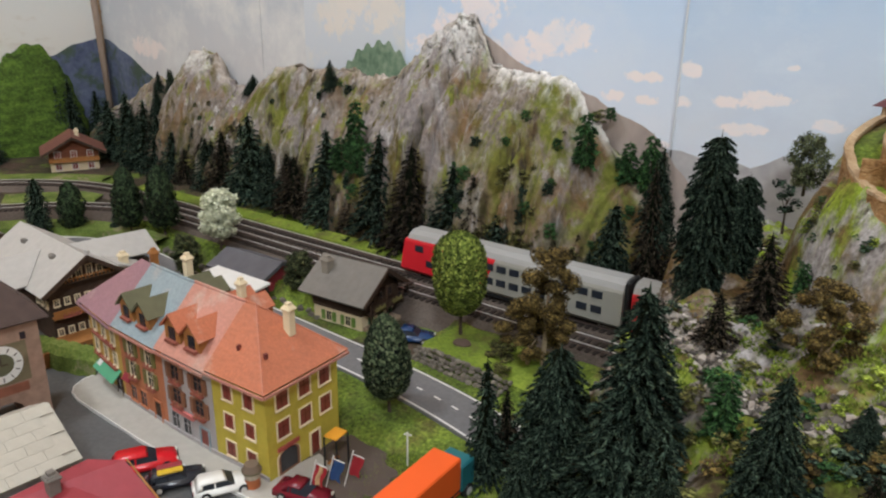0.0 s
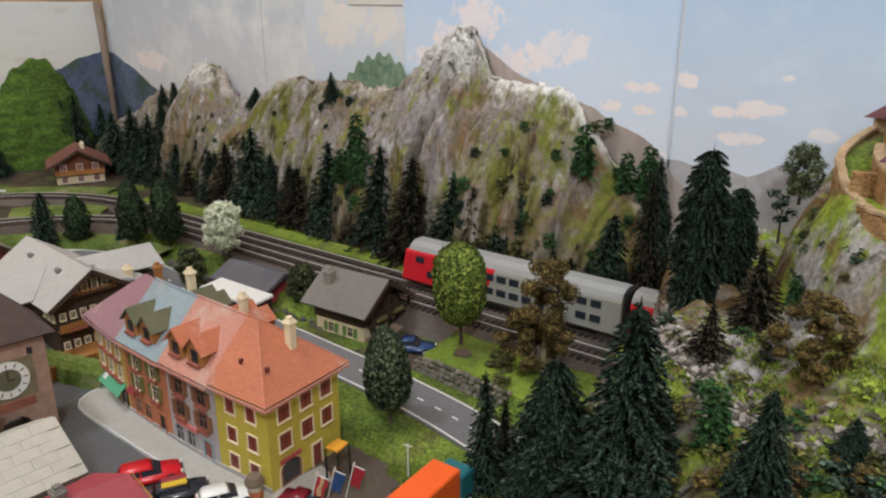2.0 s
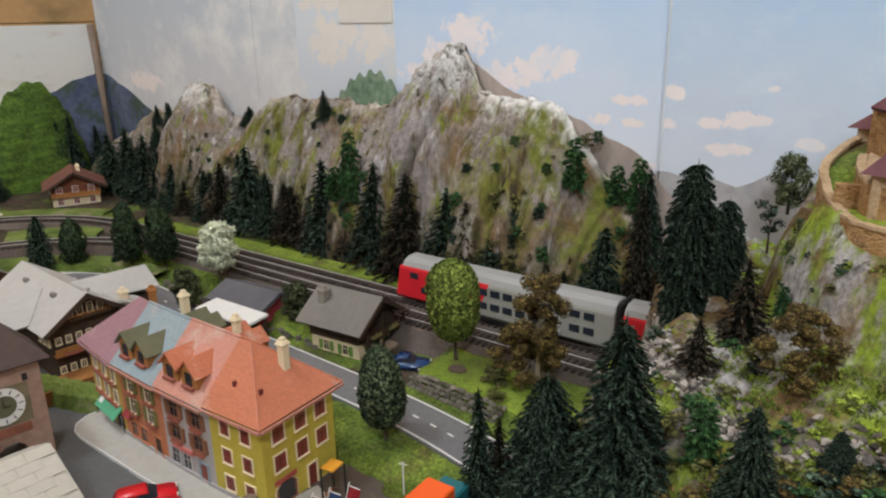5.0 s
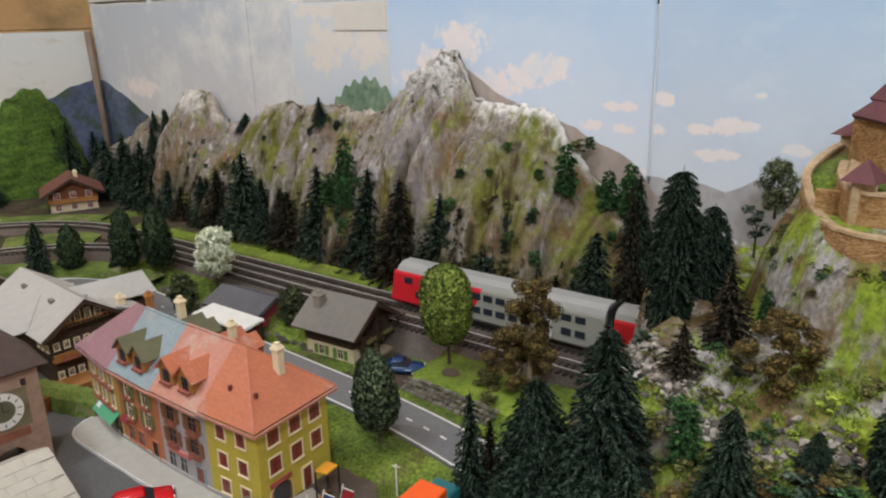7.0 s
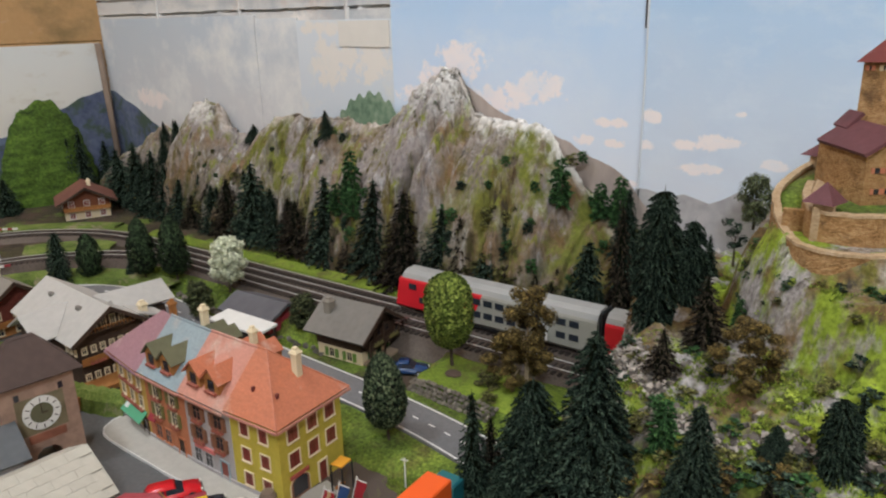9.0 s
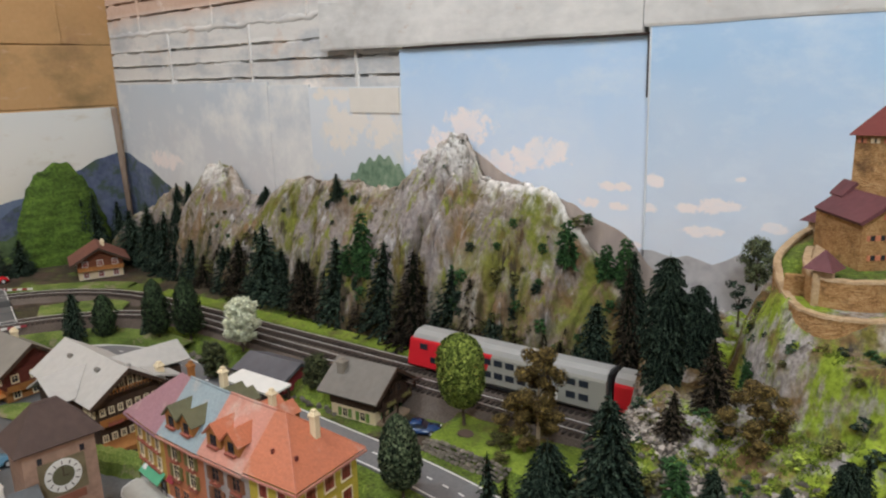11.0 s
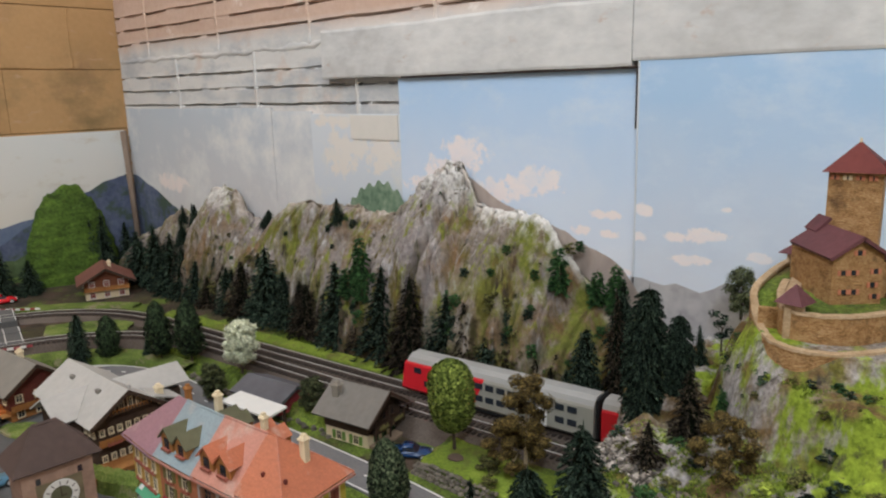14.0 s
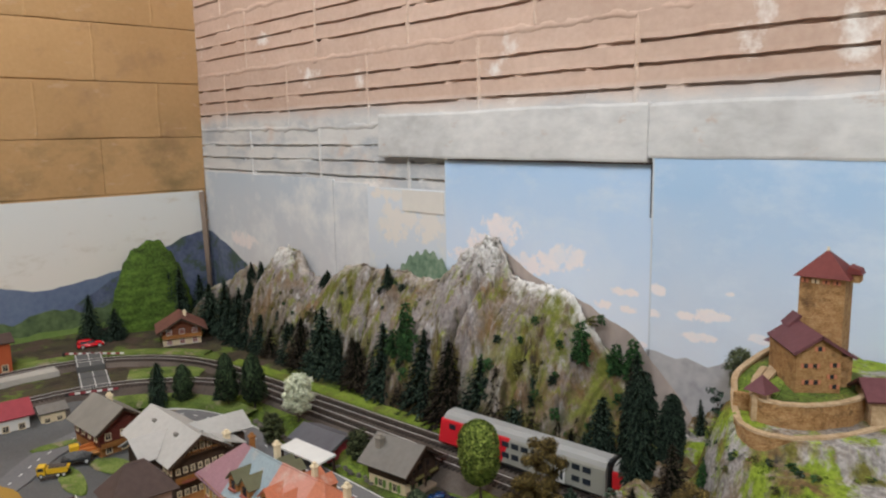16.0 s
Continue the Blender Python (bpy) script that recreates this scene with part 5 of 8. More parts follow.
for wx in (-0.045, -0.015, 0.015, 0.045):
    window(inn, wx, -0.001, 0.186, "front", 0.013, 0.020 if abs(wx) > 0.03 else 0.028, CREAM, GLASS)
upper = part("balcony", boxes((-0.078, 0.078, -0.022, -0.001, 0.176, 0.180)), TIMBER, inn, "upper timber balcony in the gable")
part("balcony_rail", boxes((-0.078, 0.078, -0.0225, -0.0200, 0.190, 0.193), *[(-0.077 + 0.0118 * k, -0.0745 + 0.0118 * k, -0.0220, -0.0205, 0.180, 0.190) for k in range(14)]), TIMBER_O, upper)
for wx in (-0.060, 0.0, 0.060):
    flower_box(inn, wx, -0.022, 0.080, "front", 0.050)
# second chalet, with the brown-grey roof
ch2 = gable_house("chalet", -2.76, 0.72, 0.0, 95.0, 0.21, 0.26, 0.135, 0.075, TIMBER_O, plain("weathered_brown_grey_roof", (0.22, 0.20, 0.17), 0.8, var=0.15), "timber chalet with weathered grey roof and dark red gable", over=0.03, upper_m=shade("dark_red_timber", [(0.10, 0.02, 0.015), (0.16, 0.04, 0.025)], 0.7, 200, 30, 0.3), split=0.35, windows=((3, 0.022, 0.026),), balcony=True)
chimney(ch2, 0.02, 0.16, 0.17, 0.225, CREAM, 0.011)

# small chalet below the green hill
ch3 = gable_house("chalet", -4.02, 1.55, 0.055, 70.0, 0.235, 0.20, 0.125, 0.066, CREAM, plain("dull_red_brown_roof", (0.18, 0.075, 0.055), 0.8, grain=160, patch=12, var=0.2), "small chalet with red-brown roof and timber upper storey", over=0.042, upper_m=shade("red_brown_timber", [(0.13, 0.04, 0.02), (0.22, 0.075, 0.035)], 0.75, 200, 30, 0.3), split=0.48, windows=((3, 0.026, 0.030),), balcony=True, glass=REDPANE, frame_m=WHITE)
chimney(ch3, 0.03, 0.10, 0.165, 0.208, CREAM, 0.010)

# dark shed and white-roofed shelter between inn and station
gable_house("goods_shed", -1.92, 1.335, 0.05, 98.0, 0.165, 0.24, 0.05, 0.035, R_RED, plain("dark_grey_felt_roof", (0.11, 0.105, 0.115), 0.8, var=0.2), "low dark-grey roofed shed with red gable", over=0.015, windows=())
wr = thing("market_shelter", -1.96, 1.18, 0.0, 6.0, "open shelter with a white flat roof", "shelter")
part("roof", slab([(-0.13, -0.045, 0.10), (0.13, -0.045, 0.10), (0.13, 0.045, 0.108), (-0.13, 0.045, 0.108)], 0.008), WHITE, wr)
for px in (-0.12, 0.12):
    for py in (-0.04, 0.035):
        part("post", boxes((px - 0.004, px + 0.004, py, py + 0.008, 0, 0.10)), TIMBER, wr)

# gate tower with the clock
tw = thing("clock_tower", -1.797, 0.434, 0.0, 87.0, "pinkish stone gate tower with dark brown hipped roof and clock", "tower")
W2, D2, EV = 0.090, 0.060, 0.262
for x0, x1 in ((-W2, -0.035), (0.035, W2)):
    part("wall", boxes((x0, x1, -D2, D2, -0.01, 0.075)), PINKISH, tw)
part("upper_wall", boxes((-W2, W2, -D2, D2, 0.075, EV)), PINKISH, tw)
part("gate_arch", prism([(-0.036, 0.03), (-0.036, 0.0755), (0.036, 0.0755), (0.036, 0.03), (0.028, 0.052), (0.014, 0.064), (-0.014, 0.064), (-0.028, 0.052)], -D2 - 0.001, D2 + 0.001), PINKISH, tw)
o = 0.022
for c in ([(-W2 - o, -D2 - o, EV), (W2 + o, -D2 - o, EV), (0.03, 0, 0.362), (-0.03, 0, 0.362)], [(W2 + o, D2 + o, EV), (-W2 - o, D2 + o, EV), (-0.03, 0, 0.362), (0.03, 0, 0.362)], [(W2 + o, -D2 - o, EV), (W2 + o, D2 + o, EV), (0.03, 0, 0.362)], [(-W2 - o, D2 + o, EV), (-W2 - o, -D2 - o, EV), (-0.03, 0, 0.362)]):
    part("roof", slab(c, 0.008), R_BROWN, tw)
bm = bmesh.new()
turns = [[bm.verts.new((r * math.cos(i * math.pi / 18), yy, 0.165 + r * math.sin(i * math.pi / 18))) for r, yy in ((0.028, -D2), (0.028, -D2 - 0.004), (0.046, -D2 - 0.004), (0.046, -D2))] for i in range(36)]
for i in range(36):
    for k in range(3):
        bm.faces.new((turns[i][k], turns[i][k + 1], turns[(i + 1) % 36][k + 1], turns[(i + 1) % 36][k]))
bmesh.ops.recalc_face_normals(bm, faces=bm.faces)
part("clock_panel", boxes((-0.058, 0.058, -D2 - 0.0012, -D2 + 0.001, 0.112, 0.212)), plain("olive_panel", (0.16, 0.13, 0.075), 0.85, var=0.3, patch=60), tw, "faded olive painted panel behind the clock")
part("painted_band", boxes((-0.040, 0.050, -D2 - 0.0012, -D2 + 0.001, 0.085, 0.108)), plain("brick_red_panel", (0.26, 0.10, 0.06), 0.85, var=0.3, patch=60), tw, "faded red painted band below the clock")
ck = part("clock_face", bm, WHITE, tw, "white clock ring")
bm = bmesh.new()
cyl(bm, 0, 0, -0.001, 0.001, 0.0285, n=24, m=Matrix.Translation((0, -D2 - 0.0015, 0.165)) @ Matrix.Rotation(math.pi / 2, 4, "X"))
part("clock_centre", bm, R_OLIVE, ck)
for i in range(12):
    bm = bmesh.new()
    box(bm, -0.0012, 0.0012, -D2 - 0.0055, -D2 - 0.0045, 0.032, 0.042, m=Matrix.Translation((0, 0, 0.165)) @ Matrix.Rotation(i * math.pi / 6, 4, "Y"))
    part("hour_bar", bm, TIMBER, ck)
part("clock_hand", boxes((-0.001, 0.001, -D2 - 0.006, -D2 - 0.005, 0.165, 0.193)), TIMBER, ck)
part("clock_hand", boxes((-0.001, 0.014, -D2 - 0.006, -D2 - 0.005, 0.164, 0.166)), TIMBER, ck)
for x in (-0.05, 0.055):
    part("slit_window", boxes((x - 0.006, x + 0.006, -D2 - 0.001, -D2 + 0.002, 0.214, 0.232)), GLASS, tw)
    part("slit_window", boxes((W2 - 0.002, W2 + 0.001, x * 0.5 - 0.006, x * 0.5 + 0.006, 0.214, 0.232)), GLASS, tw)

# houses close to the camera whose roofs show
def tiled_roof_house(name, x, y, rz, w, l, wall_h, roof_h, wall_m, roof_m, label, courses=6, across=7):
    t = gable_house(name, x, y, 0.0, rz, w, l, wall_h, roof_h, wall_m, roof_m, label, over=0.015, windows=((3, 0.022, 0.03),))
    e = math.hypot(w / 2 + 0.015, roof_h * (1 + 0.015 / (w / 2)))
    ang = math.atan2(roof_h, w / 2)
    tm = mesh_of(boxes((0, e / courses * 1.08, 0.0002, (l + 0.03) / across - 0.0002, 0, 0.0022)), roof_m, "shingle")
    for s in (-1, 1):
        for c in range(courses):
            for k in range(across):
                ob = new("shingle", tm)
                ob.parent = t
                off = (k + (0.5 if c % 2 else 0.0)) * (l + 0.03) / across
                if off > l + 0.03 - (l + 0.03) / across + 0.001:
                    continue
                d = c * e / courses
                px, pz = s * d * math.cos(ang), wall_h + roof_h - d * math.sin(ang) + 0.001
                m = Matrix.Translation((U * px, U * (-0.015 + off), U * pz)) @ (Matrix.Identity(4) if s > 0 else Matrix.Scale(-1, 4, (1, 0, 0))) @ Matrix.Rotation(ang - 0.03, 4, "Y")
                ob.matrix_basis = m
    return t


SHINGLE_PALE = shade("pale_slab_roof", [(0.40, 0.37, 0.31), (0.49, 0.46, 0.39)], 0.8, 140, 14, 0.2, random=0.03)
tiled_roof_house("town_house", -1.50, 0.425, 180.0, 0.25, 0.34, 0.0975, 0.0625, GREYW, SHINGLE_PALE, "house with a pale stone-slab roof")
# low house whose broad red roof falls towards the street
rh = thing("town_house", 0, 0, 0, 0, "low house with a broad red sheet roof", "house")
part("wall", boxes((-1.30, -1.12, 0.26, 0.42, -0.01, 0.075)), GREYW, rh)
part("roof", slab([(-1.289, 0.427, 0.130), (-1.235, 0.474, 0.130), (-1.105, 0.478, 0.092), (-1.12, 0.24, 0.092), (-1.31, 0.24, 0.105)], 0.006), R_RED, rh)
part("back_wall", slab([(-1.287, 0.428, 0.124), (-1.237, 0.472, 0.124), (-1.237, 0.472, 0.0), (-1.287, 0.428, 0.0)], 0.004), GREYW, rh)
part("side_wall", slab([(-1.235, 0.472, 0.122), (-1.110, 0.476, 0.086), (-1.110, 0.476, 0.0), (-1.235, 0.472, 0.0)], 0.004), GREYW, rh)
part("verge_board", slab([(-1.237, 0.476, 0.1325), (-1.233, 0.478, 0.1325), (-1.103, 0.481, 0.0945), (-1.105, 0.477, 0.0945)], 0.005), TIMBER_O, rh, "orange verge board")
chimney(rh, -1.262, 0.352, 0.10, 0.150, R_GREY, 0.011)

# castle on its crag -----------------------------------------------------------
def pyramid_roof(parent, x, y, z, r, h, m, n=4, turn=45):
    bm = bmesh.new()
    cyl(bm, 0, 0, 0, h, r, 0.0, n, m=Matrix.Translation((x, y, z)) @ Matrix.Rotation(radians(turn), 4, "Z"))
    return part("roof", bm, m, parent)


def smooth_line(points, n=7):
    """A smooth line through a few places (Catmull-Rom)."""
    p = [Vector(points[0])] + [Vector(q) for q in points] + [Vector(points[-1])]
    out = []
    for i in range(1, len(p) - 2):
        for k in range(n):
            t = k / n
            out.append(0.5 * (2 * p[i] + (p[i + 1] - p[i - 1]) * t + (2 * p[i - 1] - 5 * p[i] + 4 * p[i + 1] - p[i + 2]) * t * t + (3 * p[i] - p[i - 1] - 3 * p[i + 1] + p[i + 2]) * t ** 3))
    return out + [Vector(points[-1])]


def ring_wall(name, points, foot, thick, parent, label=""):
    """A curved stone wall whose top runs through the points, with a proud pale coping."""
    line = smooth_line(points)
    dirs = [(line[min(i + 1, len(line) - 1)] - line[max(0, i - 1)]).to_2d().normalized() for i in range(len(line))]

    def run(rows):
        bm = bmesh.new()
        last = None
        for i, (p, d) in enumerate(zip(line, dirs)):
            wob = 0.0025 * fbm(p.x * 40, p.y * 40, 2.0)
            ring = [bm.verts.new((p.x - d.y * s + wob, p.y + d.x * s, (p.z if up else foot) + dz + wob * bool(up))) for s, up, dz in rows]
            k = len(ring)
            if last:
                for j in range(k):
                    bm.faces.new((last[j], last[(j + 1) % k], ring[(j + 1) % k], ring[j]))
            else:
                bm.faces.new(ring[::-1])
            last = ring
        bm.faces.new(last)
        bmesh.ops.recalc_face_normals(bm, faces=bm.faces)
        return bm

    h = thick / 2
    w = part(name, run([(-h, 0, 0), (h, 0, 0), (h, 1, -0.005), (-h, 1, -0.005)]), STONE_W, parent, label)
    part("coping", run([(-h - 0.002, 1, -0.005), (h + 0.002, 1, -0.005), (h + 0.001, 1, 0.001), (-h - 0.001, 1, 0.001)]), STONE_P, w, "pale coping stones")
    return w


def turned(objects, x, y, degrees):
    """Turns parts about an upright axis of their thing."""
    m = Matrix.Translation((U * x, U * y, 0)) @ Matrix.Rotation(radians(degrees), 4, "Z") @ Matrix.Translation((-U * x, -U * y, 0))
    for o in objects:
        o.matrix_basis = m @ o.matrix_basis


STONE_P = shade("pale_castle_stone", [(0.30, 0.19, 0.10), (0.44, 0.31, 0.18), (0.56, 0.42, 0.28)], 0.9, 420, 90, 0.6)
SHUT_P = plain("salmon_shutter", (0.55, 0.20, 0.11), 0.6, var=0.15)
ca = thing("castle", -0.10, 1.56, 0.665, 14.0, "stone castle with square red-roofed tower, hall and ring walls", "castle")
hall = [part("hall_wall", boxes((-0.085, 0.025, 0.0, 0.19, 0.0, 0.170)), STONE_W, ca)]
hall.append(part("hall_gable", prism([(-0.085, 0.170), (0.025, 0.170), (-0.030, 0.205)], 0.0, 0.19), STONE_W, ca))
for x1 in (-0.100, 0.040):
    hall.append(part("hall_roof", slab([(-0.030, -0.015, 0.216), (-0.030, 0.175, 0.216), (x1, 0.175, 0.170), (x1, -0.015, 0.170)], 0.008), R_CASTLE, ca))
for zx, zz in ((-0.062, 0.128), (-0.040, 0.128), (0.008, 0.130), (0.003, 0.100), (-0.058, 0.085), (-0.036, 0.085), (-0.030, 0.172), (0.010, 0.074)):
    w = part("hall_window", boxes((zx - 0.005, zx + 0.005, -0.002, 0.004, zz, zz + 0.011)), GLASS, ca)
    for sx in (-0.0085, 0.0085):
        part("shutter", boxes((zx + sx - 0.003, zx + sx + 0.003, -0.003, 0.001, zz, zz + 0.011)), SHUT_P, w, "salmon shutter")
    hall.append(w)
hall.append(part("annex_wall", boxes((0.025, 0.072, 0.045, 0.16, 0.0, 0.145)), STONE_W, ca))
hall.append(part("annex_roof", slab([(0.020, 0.035, 0.174), (0.020, 0.17, 0.174), (0.082, 0.17, 0.144), (0.082, 0.035, 0.144)], 0.006), R_CASTLE, ca))
hall.append(part("roof", slab([(-0.060, 0.135, 0.200), (-0.028, 0.135, 0.232), (-0.028, 0.19, 0.232), (-0.060, 0.19, 0.200)], 0.008), R_CASTLE, ca, "small raised roof before the keep"))
turned(hall, -0.085, 0.0, 28)
for o in hall:
    o.matrix_basis = Matrix.Translation((U * 0.012, U * -0.032, 0)) @ o.matrix_basis
kt = part("keep_wall", boxes((-0.092, 0.019, 0.135, 0.240, 0.0, 0.335)), STONE_W, ca, "tall square keep")
for i in range(4):
    w = part("keep_window", boxes((-0.080 + i * 0.026, -0.073 + i * 0.026, 0.133, 0.137, 0.318, 0.327)), GLASS, kt)
    for sx in (-0.0075, 0.0035):
        part("shutter", boxes((-0.080 + i * 0.026 + sx, -0.076 + i * 0.026 + sx + 0.003, 0.132, 0.136, 0.317, 0.328)), CREAM if i == 1 else SHUT_P, w)
bm = bmesh.new()
cyl(bm, 0, 0, 0, 0.068, 0.098, 0.0, 4, m=Matrix.Translation((-0.0365, 0.1875, 0.335)) @ Matrix.Rotation(radians(45), 4, "Z"))
kr = part("keep_roof", bm, R_TOWER, ca, "red tiled pyramid roof")
bm = bmesh.new()
cyl(bm, -0.0365, 0.1875, 0.398, 0.410, 0.004, 0.002, 8)
kf = part("finial", bm, CREAM, ca, "pale finial on the tip")
ko = part("keep_oriel", boxes((0.018, 0.048, 0.165, 0.205, 0.322, 0.345), bevel=0.003), STONE_W, ca)
kp = part("oriel_roof", prism([(0.014, 0.345), (0.052, 0.345), (0.046, 0.358), (0.020, 0.366)], 0.160, 0.210), R_TOWER, ca)
turned([kt, kr, kf, ko, kp], -0.0365, 0.1875, -6)
part("inner_yard", prism([(-0.150, -0.02), (-0.150, 0.066), (-0.105, 0.066), (-0.105, -0.02)], -0.10, 0.24), GRASS, ca, "bright green castle yard")
bm = bmesh.new()
yard = smooth_line([(-0.155, 0.20, 0), (-0.165, 0.0, 0), (-0.145, -0.105, 0), (-0.10, -0.13, 0), (-0.05, -0.125, 0), (0.0, -0.095, 0), (0.05, -0.04, 0), (0.08, 0.02, 0), (0.10, 0.12, 0), (0.05, 0.22, 0)])
for z0, z1 in ((-0.02, 0.062),):
    low, top = [bm.verts.new((p.x, p.y, z0)) for p in yard], [bm.verts.new((p.x, p.y, z1)) for p in yard]
    bm.faces.new(top)
    for i in range(len(yard)):
        j = (i + 1) % len(yard)
        bm.faces.new((low[i], low[j], top[j], top[i]))
bmesh.ops.recalc_face_normals(bm, faces=bm.faces)
part("inner_yard", bm, GRASS, ca, "bright green castle yard")
ring_wall("inner_wall", [(-0.168, 0.10, 0.078), (-0.172, 0.0, 0.074), (-0.155, -0.11, 0.070), (-0.105, -0.142, 0.070), (-0.050, -0.134, 0.070), (0.002, -0.100, 0.070), (0.054, -0.040, 0.070), (0.078, 0.015, 0.070)], -0.04, 0.014, ca, "curved inner ring wall")
walk_line = [(-0.165, 0.300, 0.088), (-0.200, 0.200, 0.080), (-0.232, 0.076, 0.060), (-0.226, 0.010, 0.034), (-0.205, -0.080, 0.014), (-0.175, -0.160, 0.010), (-0.120, -0.205, 0.010), (-0.060, -0.205, 0.010), (-0.015, -0.180, 0.010), (0.042, -0.130, 0.010), (0.096, -0.058, 0.010), (0.140, 0.015, 0.010), (0.165, 0.12, 0.02)]
ring_wall("outer_wall", walk_line, -0.13, 0.014, ca, "curved outer ring wall")
outer = smooth_line([(x, y, 0) for x, y, z in walk_line])
bm = bmesh.new()
rim, mid = [], []
for p, (x, y, z) in zip(outer, [tuple(q) for q in smooth_line(walk_line)]):
    rim.append(bm.verts.new((x, y, z - 0.014)))
    mid.append(bm.verts.new((-0.05 + 0.55 * (x + 0.05), 0.05 + 0.55 * (y - 0.05), z + 0.004)))
for i in range(len(rim) - 1):
    bm.faces.new((rim[i], rim[i + 1], mid[i + 1], mid[i]))
bmesh.ops.recalc_face_normals(bm, faces=bm.faces)
part("outer_yard", bm, GRASS, ca, "bright green outer terrace")
part("ramp_wall", boxes((-0.212, -0.172, -0.072, -0.058, -0.02, 0.052)), STONE_W, ca, "short cross wall on the terrace")
part("path", slab([(-0.168, -0.02, 0.068), (-0.145, -0.02, 0.068), (-0.120, 0.20, 0.086), (-0.150, 0.20, 0.086)], 0.02), STONE_P, ca, "pale path up to the hall")
part("turret_wall", boxes((-0.158, -0.118, -0.135, -0.095, -0.03, 0.084), bevel=0.003), STONE_P, ca)
pyramid_roof(ca, -0.138, -0.115, 0.084, 0.044, 0.040, R_CASTLE, 4, 20)
part("turret_wall", boxes((-0.178, -0.135, 0.265, 0.308, -0.02, 0.106), bevel=0.003), STONE_P, ca)
pyramid_roof(ca, -0.1565, 0.2865, 0.106, 0.047, 0.030, R_CASTLE, 4, 20)
gate = [part("gate_house", boxes((0.075, 0.16, -0.02, 0.085, -0.09, 0.078)), STONE_P, ca)]
for y0, y1 in ((-0.034, 0.0325), (0.099, 0.0325)):
    gate.append(part("gate_house_roof", slab([(0.060, y0, 0.074), (0.175, y0, 0.074), (0.175, y1, 0.114), (0.060, y1, 0.114)], 0.007), R_CASTLE, ca))
turned(gate, 0.11, 0.03, 24)


# ---- trees ----
SPRUCE = shade("spruce_needles", [(0.003, 0.007, 0.0045), (0.017, 0.031, 0.0205), (0.066, 0.094, 0.064)], 0.8, 160, 30, 0.3, spec=0.12, random=0.25, island=0.75)
SPRUCE_B = shade("brown_dry_spruce", [(0.007, 0.005, 0.004), (0.024, 0.018, 0.012), (0.070, 0.056, 0.036)], 0.85, 160, 30, 0.3, spec=0.12, random=0.2, island=0.75)
PINE = shade("bright_conifer_flock", [(0.012, 0.036, 0.010), (0.027, 0.080, 0.022), (0.07, 0.155, 0.045)], 0.85, 160, 30, 0.3, random=0.2, island=0.6)
LEAF_Y = shade("yellow_green_leaves", [(0.05, 0.075, 0.012), (0.135, 0.185, 0.028), (0.30, 0.35, 0.075)], 0.85, 120, 26, 0.3, island=0.55)
LEAF_D = shade("dark_green_leaves", [(0.012, 0.024, 0.010), (0.035, 0.058, 0.026), (0.11, 0.13, 0.07)], 0.85, 200, 40, 0.3, random=0.15, island=0.9)
LEAF_G = shade("deep_green_leaves", [(0.008, 0.016, 0.007), (0.022, 0.040, 0.016), (0.055, 0.085, 0.035)], 0.85, 200, 40, 0.3, random=0.2, island=0.7)
LEAF_W = shade("white_blossom", [(0.40, 0.46, 0.26), (0.70, 0.72, 0.52), (0.86, 0.86, 0.72)], 0.85, 160, 40, 0.3, island=0.3)
LEAF_B = shade("autumn_brown_leaves", [(0.030, 0.020, 0.007), (0.098, 0.066, 0.018), (0.215, 0.150, 0.042)], 0.85, 120, 26, 0.3, island=0.55)
LEAF_M = shade("moss_flock", [(0.07, 0.095, 0.014), (0.17, 0.22, 0.030), (0.30, 0.36, 0.055)], 0.9, 160, 30, 0.3, random=0.25, island=0.6)
LEAF_O = shade("olive_leaves", [(0.03, 0.03, 0.010), (0.08, 0.075, 0.022), (0.17, 0.17, 0.05)], 0.85, 120, 26, 0.3, random=0.3, island=0.6)
LEAF_H = shade("pale_olive_flock", [(0.035, 0.042, 0.018), (0.085, 0.100, 0.045), (0.16, 0.175, 0.085)], 0.85, 160, 30, 0.3, island=0.7)
LEAF_R = shade("dull_olive_green_leaves", [(0.018, 0.022, 0.008), (0.045, 0.055, 0.02), (0.10, 0.11, 0.045)], 0.85, 160, 30, 0.3, random=0.2, island=0.7)
# near-black: the crown's inner shade is put into the twig colour
CROWN_SHADE = shade("crown_shade_twigs", [(0.004, 0.006, 0.003), (0.010, 0.012, 0.006)], 0.95, 300, 60, 0.5, spec=0.05)
BARK = shade("bark", [(0.05, 0.035, 0.025), (0.11, 0.08, 0.055)], 0.9, 400, 60, 0.5)
PALEBARK = shade("pale_bark", [(0.32, 0.24, 0.16), (0.45, 0.35, 0.24)], 0.9, 400, 60, 0.5)


